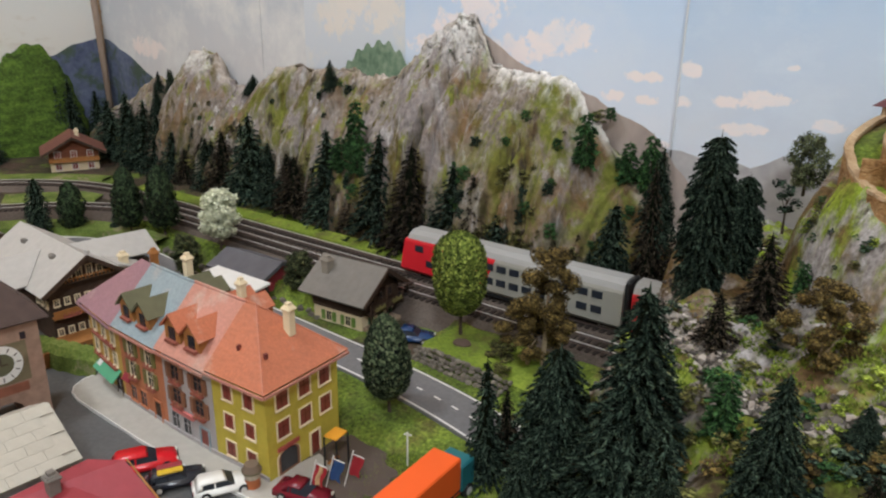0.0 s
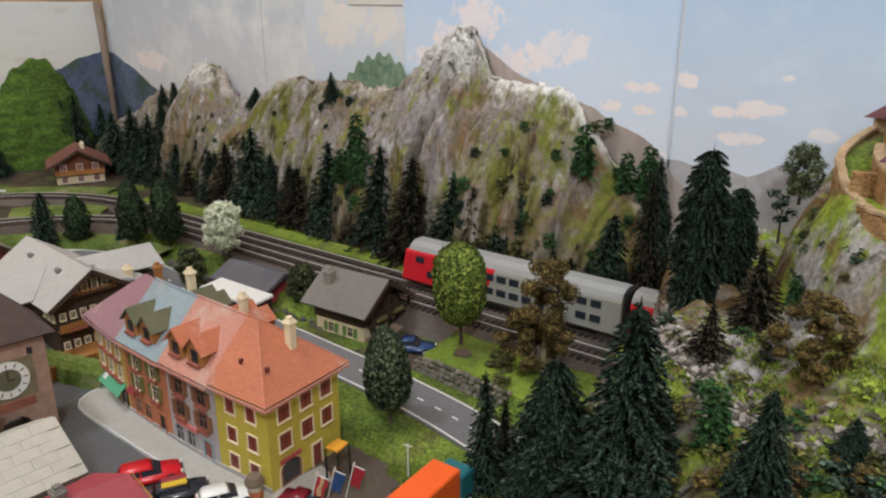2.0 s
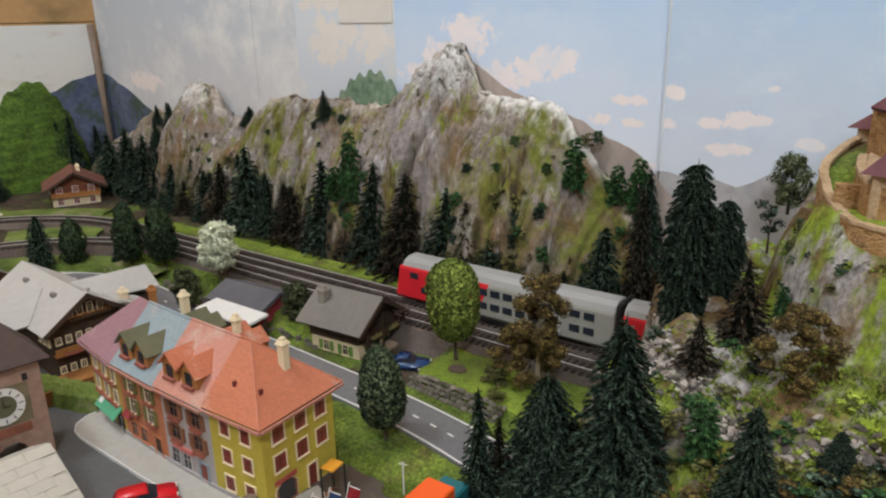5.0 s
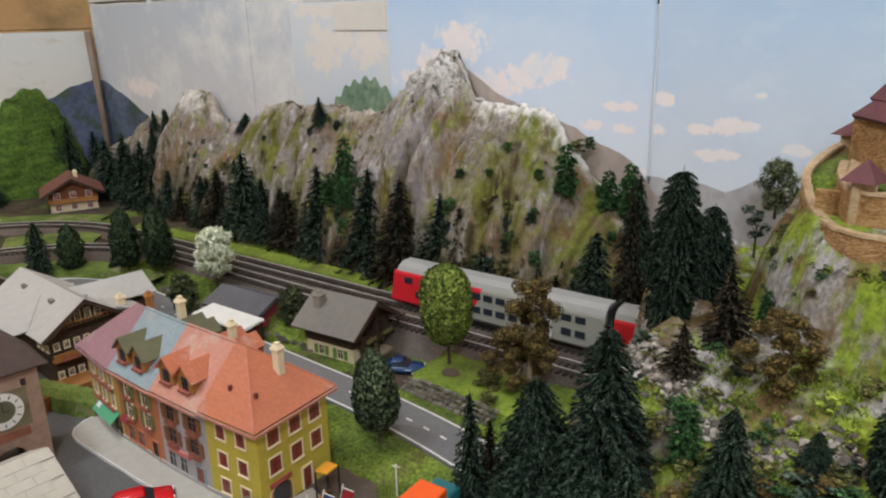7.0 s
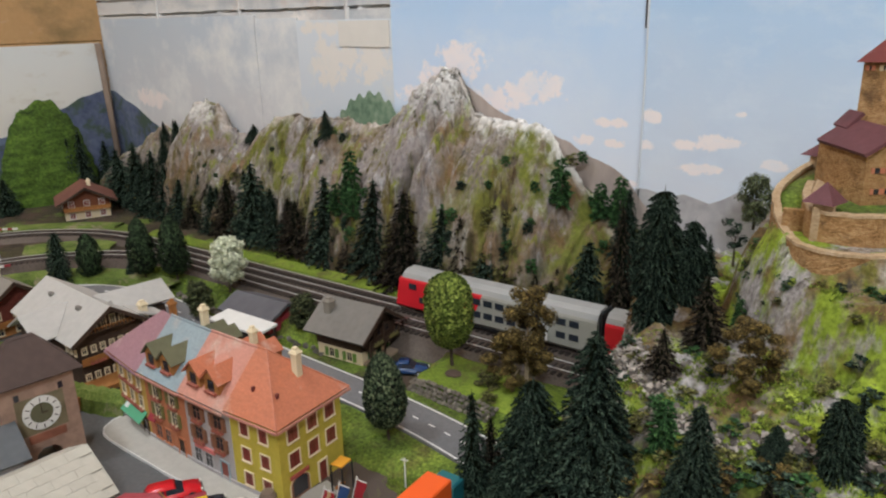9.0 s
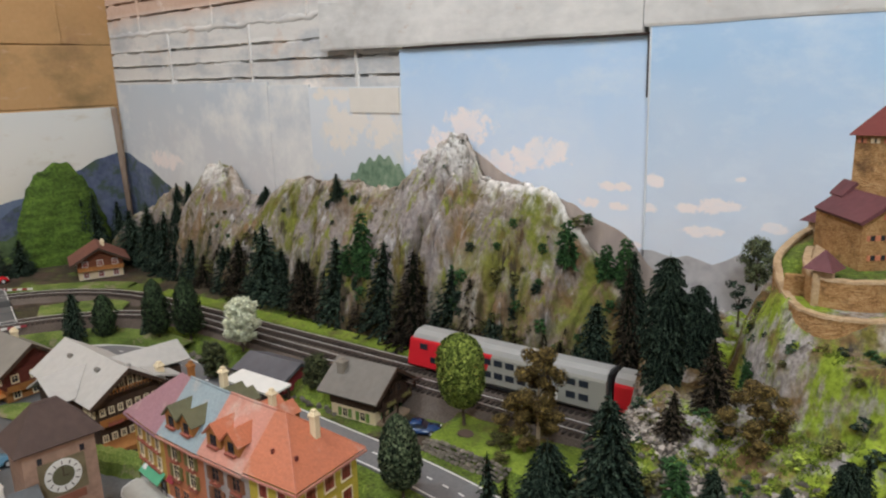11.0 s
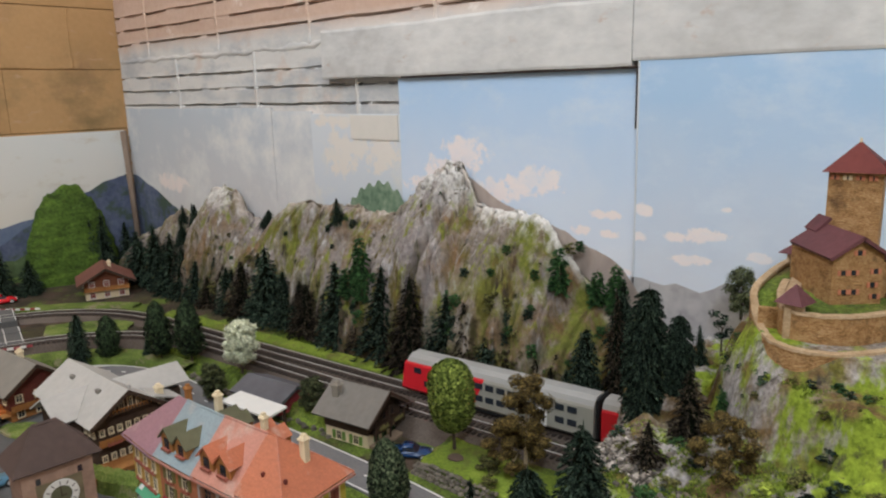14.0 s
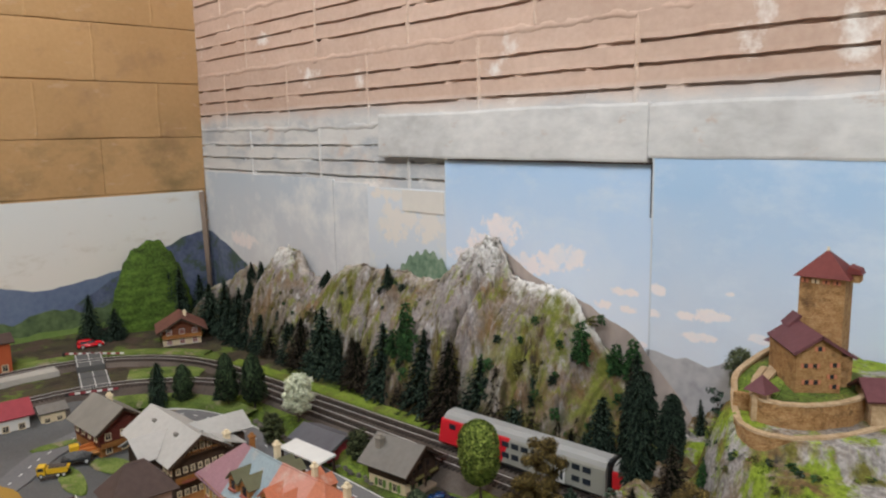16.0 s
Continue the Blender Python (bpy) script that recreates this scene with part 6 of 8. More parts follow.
def spruce_crown(seed, layers, arms, droop, profile, twigs=40, slim=0.22, bushy=0.13, ragged=0.2):
    """A unit-high conifer crown: boughs in loose whorls, each a brush of short twigs round a sagging spine; radius 1 (scaled when
    planted). profile(u) is the radius at the share u of the height, slim the planted tree's radius over its height."""
    r = random.Random(seed)
    verts, faces = [], []

    def tri(a, b, c):
        i = len(verts)
        verts.extend((a, b, c))
        faces.append((i, i + 1, i + 2))

    for k in range(layers):
        u = min(0.97, max(0.0, (k + r.uniform(-0.35, 0.35)) / layers))
        z = 0.07 + 0.93 * u
        wide = profile(u) + 0.03
        n = max(4, int(arms * (0.30 + 0.70 * min(1.0, wide))))
        twist = r.uniform(0, 6.28)
        for j in range(n):
            a = twist + 2 * math.pi * (j + r.uniform(-0.4, 0.4)) / n
            L = wide * r.uniform(1 - 1.6 * ragged, 1 + 0.4 * ragged)
            c, s = math.cos(a), math.sin(a)
            side, out = Vector((-s, c, 0)), Vector((c, s, 0))
            sag = droop * L * r.uniform(0.6, 1.4)
            lift = r.uniform(-0.4, 0.4) / layers
            thick = bushy * (0.45 + 0.75 * L)
            for m in range(max(8, int(twigs * (0.35 + 0.65 * L)))):
                t = 0.22 + 0.78 * r.random() ** 0.8
                q = out * (L * t) + Vector((0, 0, z + lift - slim * sag * t ** 1.5))
                g = r.uniform(0, 6.28)
                ray = side * math.cos(g) + Vector((0, 0, 1)) * math.sin(g) * 0.8
                d = (ray * r.uniform(0.5, 1.0) + out * r.uniform(0.5, 1.1) - Vector((0, 0, 0.25)))
                l = thick * r.uniform(0.6, 1.25) * (1.1 - 0.3 * t)
                e = (out.cross(ray) * 0.8 + ray.cross(d) * 0.4).normalized() * l * r.uniform(0.24, 0.40)
                flat = lambda v: Vector((v.x, v.y, v.z * slim))
                tri(q - flat(e), q + flat(e), q + flat(d) * l)
    for j in range(6):
        a = j * 1.05
        tri(Vector((0, 0, 1.02)), Vector((0.05 * math.cos(a), 0.05 * math.sin(a), 0.90)), Vector((0.05 * math.cos(a + 1.05), 0.05 * math.sin(a + 1.05), 0.90)))
    return verts, faces


def shade_core(profile):
    """A near-black core of twigs round the trunk that closes a conifer's crown; its colour carries the shade between
    the boughs.
    """
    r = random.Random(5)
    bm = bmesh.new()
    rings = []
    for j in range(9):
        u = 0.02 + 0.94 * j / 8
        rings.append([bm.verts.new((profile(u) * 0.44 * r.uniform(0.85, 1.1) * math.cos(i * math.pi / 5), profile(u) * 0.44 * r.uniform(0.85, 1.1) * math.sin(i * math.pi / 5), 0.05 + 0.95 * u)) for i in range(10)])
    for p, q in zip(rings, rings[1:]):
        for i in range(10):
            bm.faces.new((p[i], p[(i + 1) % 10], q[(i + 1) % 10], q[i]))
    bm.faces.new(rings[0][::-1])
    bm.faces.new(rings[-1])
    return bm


CONE = lambda u: (1 - u) ** 0.80
SPIRE = lambda u: 0.10 * ss(1.0, 0.93, u) + 0.90 * (1 - u) ** 0.95
DOME = lambda u: (1 - u ** 2.3) ** 0.62 * (0.86 + 0.12 * u)
COLUMN = lambda u: float(np.interp(u, (0, 0.2, 0.5, 0.7, 0.85, 0.95, 1), (0.72, 0.92, 1.0, 0.92, 0.74, 0.52, 0.25)))
FULL = lambda u: (1 - u) ** 0.52 * (0.84 + 0.50 * u)


def leaf_crown(seed, count, size, shape, hollow=0.60, lumps=0.0):
    """A unit crown (height 1 from z 0, radius 1) of many small folded leaves on a rounded outline; shape(v) gives the radius at height v."""
    r = random.Random(seed)
    verts, faces = [], []
    for k in range(count):
        v = min(0.999, max(0.001, (k + r.random()) / count))
        a = k * 2.39996 + r.uniform(-0.3, 0.3)
        R = shape(v) * r.uniform(0.86, 1.06)
        if lumps:
            R *= 1 + lumps * noise.noise(Vector((math.cos(a) * 2.2, math.sin(a) * 2.2, v * 5 + seed)))
        z = v
        p = Vector((R * math.cos(a), R * math.sin(a), z))
        out = Vector((math.cos(a), math.sin(a), (v - 0.45) * 1.2)).normalized()
        up = Vector((0, 0, 1)).cross(out).normalized()
        t1 = (up * r.uniform(0.5, 1) + out.cross(up) * r.uniform(-1, 1) + out * r.uniform(-0.2, 0.4)).normalized()
        t2 = out.cross(t1).normalized() * r.uniform(0.6, 1.0) + out * r.uniform(-0.5, 0.5)
        s = size * r.uniform(0.7, 1.3)
        i = len(verts)
        zs = 0.30
        verts.extend((p + Vector((t1.x, t1.y, t1.z * zs)) * s, p + Vector((t2.x, t2.y, t2.z * zs)) * s + out * s * 0.3, p - Vector((t1.x, t1.y, t1.z * zs)) * s, p - Vector((t2.x, t2.y, t2.z * zs)) * s - out * s * 0.3))
        faces.extend(((i, i + 1, i + 2), (i, i + 2, i + 3)))
    base, nr, nc = len(verts), 9, 14
    for j in range(nr + 1):
        v = 0.02 + 0.95 * j / nr
        for i in range(nc):
            a = 2 * math.pi * i / nc
            R = shape(v) * hollow
            if lumps:
                R *= 1 + lumps * noise.noise(Vector((math.cos(a) * 2.2, math.sin(a) * 2.2, v * 5 + seed)))
            verts.append(Vector((R * math.cos(a), R * math.sin(a), v)))
    for j in range(nr):
        for i in range(nc):
            faces.append((base + j * nc + i, base + j * nc + (i + 1) % nc, base + (j + 1) * nc + (i + 1) % nc, base + (j + 1) * nc + i))
    return verts, faces


def clump_crown(seed, clumps, leaves, size, shape, spread=0.30):
    """A unit crown of separate leafy clumps with gaps between them."""
    r = random.Random(seed)
    verts, faces = [], []
    for k in range(clumps):
        v = 0.08 + 0.86 * (k + r.random() * 0.7) / clumps
        a = k * 2.39996 + r.uniform(-0.5, 0.5)
        R = shape(v) * r.uniform(0.35, 0.85)
        c = Vector((R * math.cos(a), R * math.sin(a), v))
        cr = spread * r.uniform(0.7, 1.2)
        for q in range(leaves):
            d = Vector((r.gauss(0, 1), r.gauss(0, 1), r.gauss(0, 1))).normalized()
            p = c + Vector((d.x * cr, d.y * cr, d.z * cr * 0.30)) * r.uniform(0.45, 1.12)
            t1 = d.cross(Vector((r.gauss(0, 1), r.gauss(0, 1), r.gauss(0, 1)))).normalized()
            t2 = d.cross(t1) * 0.8 + d * r.uniform(-0.6, 0.6)
            s = size * r.uniform(0.6, 1.3)
            i = len(verts)
            z = Vector((1, 1, 0.28))
            verts.extend((p + t1 * s * z, p + t2 * s * z, p - t1 * s * z, p - t2 * s * z))
            faces.extend(((i, i + 1, i + 2), (i, i + 2, i + 3)))
    return verts, faces


def raw_mesh(name, vf, material):
    me = bpy.data.meshes.new(name)
    me.from_pydata([tuple(v * U) for v in vf[0]], [], vf[1])
    me.materials.append(material)
    me.update()
    return me


FIRST = {}
KINDS = {
    "spruce": lambda: (spruce_crown(1, 23, 15, 0.52, CONE, 30, 0.24, 0.155, 0.10), SPRUCE, BARK, 0.0, "dark green flocked model spruce", "spruce tree"),
    "spruce_blunt": lambda: (spruce_crown(13, 23, 15, 0.50, FULL, 30, 0.26, 0.155, 0.10), SPRUCE, BARK, 0.0, "broad blunt-topped dark green model spruce", "spruce tree"),
    "spruce_full": lambda: (spruce_crown(2, 30, 22, 0.40, COLUMN, 90, 0.26, 0.105, 0.09), SPRUCE, BARK, 0.0, "tall dense dark green model spruce", "spruce tree"),
    "spruce_dome": lambda: (spruce_crown(19, 30, 24, 0.85, DOME, 100, 0.28, 0.105, 0.10), SPRUCE, BARK, 0.0, "round-topped drooping dark green model spruce", "spruce tree"),
    "spruce_loose": lambda: (spruce_crown(3, 32, 24, 0.62, SPIRE, 105, 0.28, 0.100, 0.13), SPRUCE, BARK, 0.0, "large drooping dark green model spruce", "spruce tree"),
    "spruce_brown": lambda: (spruce_crown(4, 23, 15, 0.48, CONE, 30, 0.24, 0.155, 0.15), SPRUCE_B, BARK, 0.0, "dull brownish model spruce", "spruce tree"),
    "pine": lambda: (spruce_crown(5, 12, 9, 0.35, lambda u: (1 - u) ** 0.5 * (0.8 + 0.3 * u), 60, 0.28, 0.30, 0.25), PINE, BARK, 0.05, "bright green model conifer", "conifer"),
    "oval_tree": lambda: (leaf_crown(6, 5200, 0.080, lambda v: (1 - abs(2 * v - 1) ** 2.4) ** 0.55 * (1.12 - 0.40 * v), lumps=0.12), LEAF_D, BARK, 0.20, "oval dark green leafy model tree", "tree"),
    "bright_tree": lambda: (leaf_crown(7, 7600, 0.058, lambda v: (1 - abs(2 * v - 1) ** 2.8) ** 0.5 * (0.92 + 0.1 * v), lumps=0.08), LEAF_Y, BARK, 0.20, "round yellow-green leafy model tree", "tree"),
    "blossom_tree": lambda: (clump_crown(8, 90, 150, 0.060, lambda v: (1 - abs(2 * v - 1) ** 2.2) ** 0.5, 0.32), LEAF_W, BARK, 0.2, "white blossoming model tree", "tree"),
    "brown_tree": lambda: (clump_crown(9, 24, 650, 0.034, lambda v: 1.05 * math.sin(math.pi * v ** 0.75) ** 0.6, 0.27), LEAF_B, PALEBARK, 0.17, "autumn brown knobbly model tree", "tree"),
    "leafy_tree": lambda: (leaf_crown(14, 3600, 0.095, lambda v: float(np.interp(v, (0, 0.12, 0.4, 0.7, 0.9, 1), (0.5, 0.9, 1.0, 0.78, 0.45, 0.1))), lumps=0.5), LEAF_G, BARK, 0.13, "rounded dark green leafy model tree", "tree"),
    "ragged_tree": lambda: (clump_crown(18, 60, 150, 0.070, lambda v: (1 - abs(2 * v - 1) ** 2.4) ** 0.5, 0.30), LEAF_R, BARK, 0.16, "ragged dark olive green model tree", "tree"),
    "umbrella_tree": lambda: (clump_crown(15, 7, 60, 0.11, lambda v: 0.5 + 0.5 * v, 0.34), SPRUCE, BARK, 0.25, "small dark flat-topped model pine", "tree"),
    "olive_tree": lambda: (clump_crown(16, 46, 150, 0.055, lambda v: math.sin(math.pi * (0.15 + 0.8 * v)) ** 0.6, 0.34), LEAF_H, BARK, 0.05, "rounded hazy pale olive model tree", "tree"),
    "moss_bush": lambda: (clump_crown(17, 9, 130, 0.09, lambda v: math.sin(math.pi * (0.25 + 0.7 * v)) ** 0.6, 0.45), LEAF_M, BARK, 0.02, "low clump of yellow-green moss flock", "bush"),
    "bush": lambda: (clump_crown(10, 14, 120, 0.10, lambda v: math.sin(math.pi * (0.25 + 0.7 * v)) ** 0.6, 0.45), PINE, BARK, 0.02, "small dark green flock bush", "bush"),
    "dark_bush": lambda: (clump_crown(11, 15, 130, 0.10, lambda v: math.sin(math.pi * (0.25 + 0.7 * v)) ** 0.6, 0.45), SPRUCE, BARK, 0.02, "small blackish green flock bush", "bush"),
    "olive_bush": lambda: (clump_crown(12, 9, 120, 0.10, lambda v: math.sin(math.pi * (0.3 + 0.65 * v)) ** 0.6, 0.45), LEAF_O, BARK, 0.02, "olive brown flock bush", "bush"),
}


def plant(kind, x, y, z, h, r, turn=None):
    """Plants a tree of a kind: foot at x, y, z, height h and crown radius r."""
    turn = RNG.uniform(0, 360) if turn is None else turn
    if "spruce" in kind or kind == "pine":
        r, h = r * (1.30 if kind in ("spruce_loose", "spruce_full", "spruce_dome") else 1.16), h * 0.98
    lean = pose(0, 0, 0, RNG.uniform(-2.5, 2.5), RNG.uniform(-2.5, 2.5), turn)
    m = Matrix.Translation((U * x, U * y, U * z)) @ lean
    if kind not in FIRST:
        vf, leaf, bark, trunk, label, cat = KINDS[kind]()
        name = "tree" if "tree" in cat else ("bush" if cat == "bush" else "conifer")
        t = thing(name, 0, 0, 0, 0, label, cat, "model trees")
        crown = new("crown", raw_mesh("crown", ([Vector((v.x, v.y, trunk + v.z * (1 - trunk))) for v in vf[0]], vf[1]), leaf))
        crown.parent = t
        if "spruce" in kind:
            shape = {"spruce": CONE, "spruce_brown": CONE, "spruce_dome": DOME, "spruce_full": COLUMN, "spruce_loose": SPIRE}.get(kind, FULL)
            part("inner_crown", shade_core(shape), CROWN_SHADE, t, "near-black twig core that holds the shade inside the crown")
        bm = bmesh.new()
        cyl(bm, 0, 0, -0.08, 0.6, 0.085, 0.03, 8)
        for k in range(4):
            cyl(bm, 0, 0, 0, 0.3, 0.03, 0.01, 5, m=Matrix.Translation((0, 0, trunk + 0.08 + 0.05 * k)) @ Matrix.Rotation(k * 1.7, 4, "Z") @ Matrix.Rotation(0.9, 4, "Y"))
        part("trunk", bm, bark, t)
        t.matrix_basis = m @ Matrix.Diagonal((r, r, h, 1))
        FIRST[kind] = (t, (r, r, h))
        return t
    t, s = FIRST[kind]
    made = copy_thing(t, m @ Matrix.Diagonal((r / s[0], r / s[1], h / s[2], 1)))
    return made


def cliff_y(x, z):
    r = ridge(x)
    return cliff_face(x, min(1.0, (z - 0.02) / (r - 0.02)), r) + 0.004


# along the foot of the cliffs
for row in [(-4.034, 1.86, 0.02, 0.43, 0.075), (-3.92, 1.84, 0.03, 0.33, 0.06), (-3.792, 1.83, 0.06, 0.385, 0.072), (-3.646, 1.83, 0.07, 0.31, 0.065), (-3.489, 1.83, 0.06, 0.253, 0.056), (-3.168, 1.83, 0.07, 0.252, 0.058), (-2.81, 1.83, 0.10, 0.382, 0.082), (-2.654, 1.83, 0.10, 0.142, 0.055),
            (-2.245, 1.83, 0.11, 0.377, 0.076), (-1.974, 1.83, 0.12, 0.388, 0.070), (-1.602, 1.83, 0.10, 0.349, 0.070), (-1.384, 1.83, 0.10, 0.216, 0.058), (-4.33, 1.90, 0.02, 0.37, 0.085), (-4.2, 1.86, 0.02, 0.33, 0.08), (-2.72, 1.87, 0.11, 0.25, 0.06), (-1.70, 1.87, 0.12, 0.24, 0.055)]:
    plant("spruce", *row[:4], row[4] * 1.42)
for row in [(-3.361, 1.83, 0.04, 0.20, 0.062), (-3.27, 1.86, 0.06, 0.22, 0.05), (-3.018, 1.83, 0.08, 0.30, 0.070), (-2.91, 1.87, 0.1, 0.24, 0.05), (-2.478, 1.83, 0.09, 0.249, 0.070), (-2.38, 1.86, 0.11, 0.20, 0.055), (-2.10, 1.83, 0.10, 0.166, 0.050), (-1.923, 1.83, 0.09, 0.157, 0.040),
            (-1.797, 1.83, 0.08, 0.411, 0.082), (-1.484, 1.83, 0.12, 0.303, 0.055), (-2.58, 1.88, 0.13, 0.2, 0.05), (-1.29, 1.86, 0.12, 0.18, 0.05), (-3.57, 1.87, 0.08, 0.26, 0.05), (-2.15, 1.88, 0.15, 0.22, 0.05), (-1.88, 1.88, 0.15, 0.26, 0.05), (-1.18, 1.86, 0.11, 0.15, 0.045)]:
    plant("spruce_brown", *row[:4], row[4] * 1.42)
for k in range(34):
    x = -3.75 + 2.65 * (k + RNG.random()) / 34
    plant(RNG.choice(["spruce", "spruce_brown", "spruce_brown"]), x, RNG.uniform(1.85, 1.90), 0.12, RNG.uniform(0.13, 0.24), RNG.uniform(0.04, 0.06))
# upon the cliffs
for row in [(-1.179, 2.00, 0.475, 0.189, 0.042), (-0.997, 1.95, 0.40, 0.204, 0.042), (-1.06, 1.97, 0.43, 0.142, 0.038), (-2.11, 1.97, 0.38, 0.24, 0.045), (-2.16, 1.95, 0.33, 0.14, 0.055), (-2.06, 1.96, 0.33, 0.13, 0.045)]:
    plant("pine", row[0], cliff_y(row[0], row[2]) - 0.008, row[2] - 0.01, *row[3:])
for row in [(-2.46, 2.09, 0.60, 0.13, 0.042), (-3.95, 2.06, 0.45, 0.12, 0.035), (-3.78, 2.04, 0.45, 0.15, 0.03)]:
    plant("spruce", row[0], cliff_y(row[0], row[2]), row[2] - 0.01, *row[3:])
# before the tunnel and on the shoulder
for row in [(-3.93, 1.88, 0.05, 0.30, 0.07), (-3.86, 1.85, 0.05, 0.26, 0.06), (-4.10, 1.90, 0.05, 0.40, 0.08), (-3.72, 1.87, 0.07, 0.28, 0.06), (-3.42, 1.86, 0.07, 0.23, 0.055), (-3.10, 1.87, 0.08, 0.26, 0.055), (-2.86, 1.84, 0.10, 0.28, 0.06), (-2.95, 1.90, 0.12, 0.30, 0.06)]:
    plant("spruce", *row)
for row in [(-3.72, 1.99, 0.47, 0.13, 0.035), (-3.76, 1.97, 0.36, 0.15, 0.045), (-3.90, 1.97, 0.33, 0.12, 0.04), (-3.06, 2.06, 0.52, 0.10, 0.05), (-3.12, 2.06, 0.52, 0.06, 0.04)]:
    plant("spruce", row[0], cliff_y(row[0], row[2]), row[2] - 0.01, *row[3:])
for row in [(-1.39, 1.93, 0.37, 0.12, 0.055), (-1.33, 1.93, 0.35, 0.06, 0.035), (-1.20, 2.03, 0.60, 0.05, 0.045), (-1.16, 2.02, 0.61, 0.05, 0.03), (-1.24, 1.93, 0.385, 0.05, 0.028), (-1.44, 1.95, 0.51, 0.04, 0.024), (-1.39, 2.0, 0.60, 0.04, 0.025), (-1.26, 1.99, 0.52, 0.045, 0.026), (-1.10, 1.94, 0.46, 0.05, 0.034), (-1.02, 1.93, 0.43, 0.06, 0.04), (-1.55, 1.97, 0.5, 0.04, 0.026), (-0.95, 1.93, 0.36, 0.07, 0.04), (-2.36, 2.05, 0.58, 0.05, 0.03), (-2.52, 2.03, 0.55, 0.04, 0.028)]:
    plant(RNG.choice(["dark_bush", "bush", "olive_bush"]), row[0], cliff_y(row[0], row[2]), row[2] - 0.005, row[3] * 0.9, row[4] * 0.72)
plant("spruce", -0.90, 1.95, 0.36, 0.23, 0.05)
plant("spruce_brown", -1.44, 1.90, 0.24, 0.15, 0.05)
plant("spruce_blunt", -0.997, 1.87, 0.11, 0.311, 0.060)
plant("spruce", -1.049, 1.84, 0.10, 0.162, 0.040)
plant("spruce", -0.913, 1.84, 0.07, 0.206, 0.046)
plant("spruce_brown", -0.892, 1.92, 0.15, 0.404, 0.056)
plant("spruce", -0.885, 1.95, 0.28, 0.235, 0.055)
plant("spruce_brown", -1.10, 1.83, 0.09, 0.17, 0.045)
plant("spruce_brown", -0.79, 1.88, 0.16, 0.28, 0.05)
# on the rocky hill
plant("spruce_full", -0.525, 1.365, 0.40, 0.352, 0.042)
plant("spruce_full", -0.500, 1.50, 0.40, 0.25, 0.033)
plant("spruce_brown", -0.368, 1.295, 0.40, 0.198, 0.060)
plant("spruce_brown", -0.394, 1.135, 0.39, 0.138, 0.048)
plant("pine", -0.301, 0.950, 0.37, 0.114, 0.030)
plant("bush", -0.345, 1.03, 0.39, 0.05, 0.024)
plant("spruce_loose", -0.194, 0.825, 0.36, 0.212, 0.048)
plant("spruce_loose", -0.125, 0.985, 0.41, 0.075, 0.028)
plant("spruce_full", -0.029, 0.97, 0.41, 0.165, 0.025)
plant("spruce", -0.030, 1.06, 0.42, 0.13, 0.022)
plant("pine", -0.331, 1.37, 0.46, 0.072, 0.016)
plant("brown_tree", -0.228, 1.125, 0.415, 0.182, 0.066)
plant("spruce", -0.585, 1.86, 0.36, 0.15, 0.028)
plant("umbrella_tree", -0.502, 1.80, 0.455, 0.128, 0.042)
plant("olive_tree", -0.521, 1.992, 0.512, 0.152, 0.055)
# at the foot of the hill beside the road
plant("spruce_dome", -0.626, 1.035, 0.06, 0.322, 0.078)
plant("spruce_loose", -0.420, 0.920, 0.16, 0.435, 0.108)
plant("spruce", -0.785, 1.025, 0.015, 0.287, 0.050)
plant("spruce_brown", -0.773, 1.075, 0.02, 0.208, 0.042)
plant("spruce", -0.647, 0.97, 0.02, 0.175, 0.040)
plant("spruce_brown", -0.70, 0.82, 0.0, 0.13, 0.03)
plant("spruce_loose", -0.57, 0.84, 0.08, 0.20, 0.050)
plant("olive_bush", -0.50, 0.80, 0.10, 0.10, 0.05)
plant("spruce", -0.33, 0.83, 0.28, 0.17, 0.045)
plant("spruce_loose", -0.28, 0.72, 0.30, 0.14, 0.045)
plant("spruce_brown", -0.08, 0.80, 0.38, 0.12, 0.035)
# by the railway and the road
plant("brown_tree", -0.932, 1.447, 0.07, 0.340, 0.098)
plant("brown_tree", -0.965, 1.425, 0.055, 0.20, 0.085)
plant("oval_tree", -1.105, 1.055, 0.015, 0.265, 0.058)
plant("bright_tree", -1.21, 1.44, 0.066, 0.302, 0.076)
plant("blossom_tree", -2.33, 1.37, 0.066, 0.235, 0.076)
plant("olive_bush", -1.037, 1.40, 0.058, 0.065, 0.045)
plant("olive_bush", -0.985, 1.335, 0.055, 0.045, 0.030)
for row in [(-2.79, 1.25, 0.05, 0.275, 0.060), (-2.65, 1.32, 0.06, 0.28, 0.064), (-3.03, 1.12, 0.03, 0.215, 0.054)]:
    plant("leafy_tree", *row[:4], row[4] * 0.92)
plant("spruce_blunt", -3.09, 1.01, 0.03, 0.25, 0.050)
plant("ragged_tree", -2.25, 1.19, 0.02, 0.165, 0.056)
plant("ragged_tree", -1.81, 1.33, 0.04, 0.155, 0.050)
for row in [(-2.89, 1.23, 0.04, 0.11, 0.026), (-4.55, 1.78, 0.1, 0.40, 0.07), (-4.57, 1.71, 0.1, 0.36, 0.055), (-4.6, 1.96, 0.1, 0.31, 0.075), (-4.6, 1.17, 0.05, 0.33, 0.085), (-4.5, 1.29, 0.05, 0.23, 0.09)]:
    plant("spruce", *row)
# dark undergrowth: too many small bushes to count, joined by kind
SCRUBS = {}


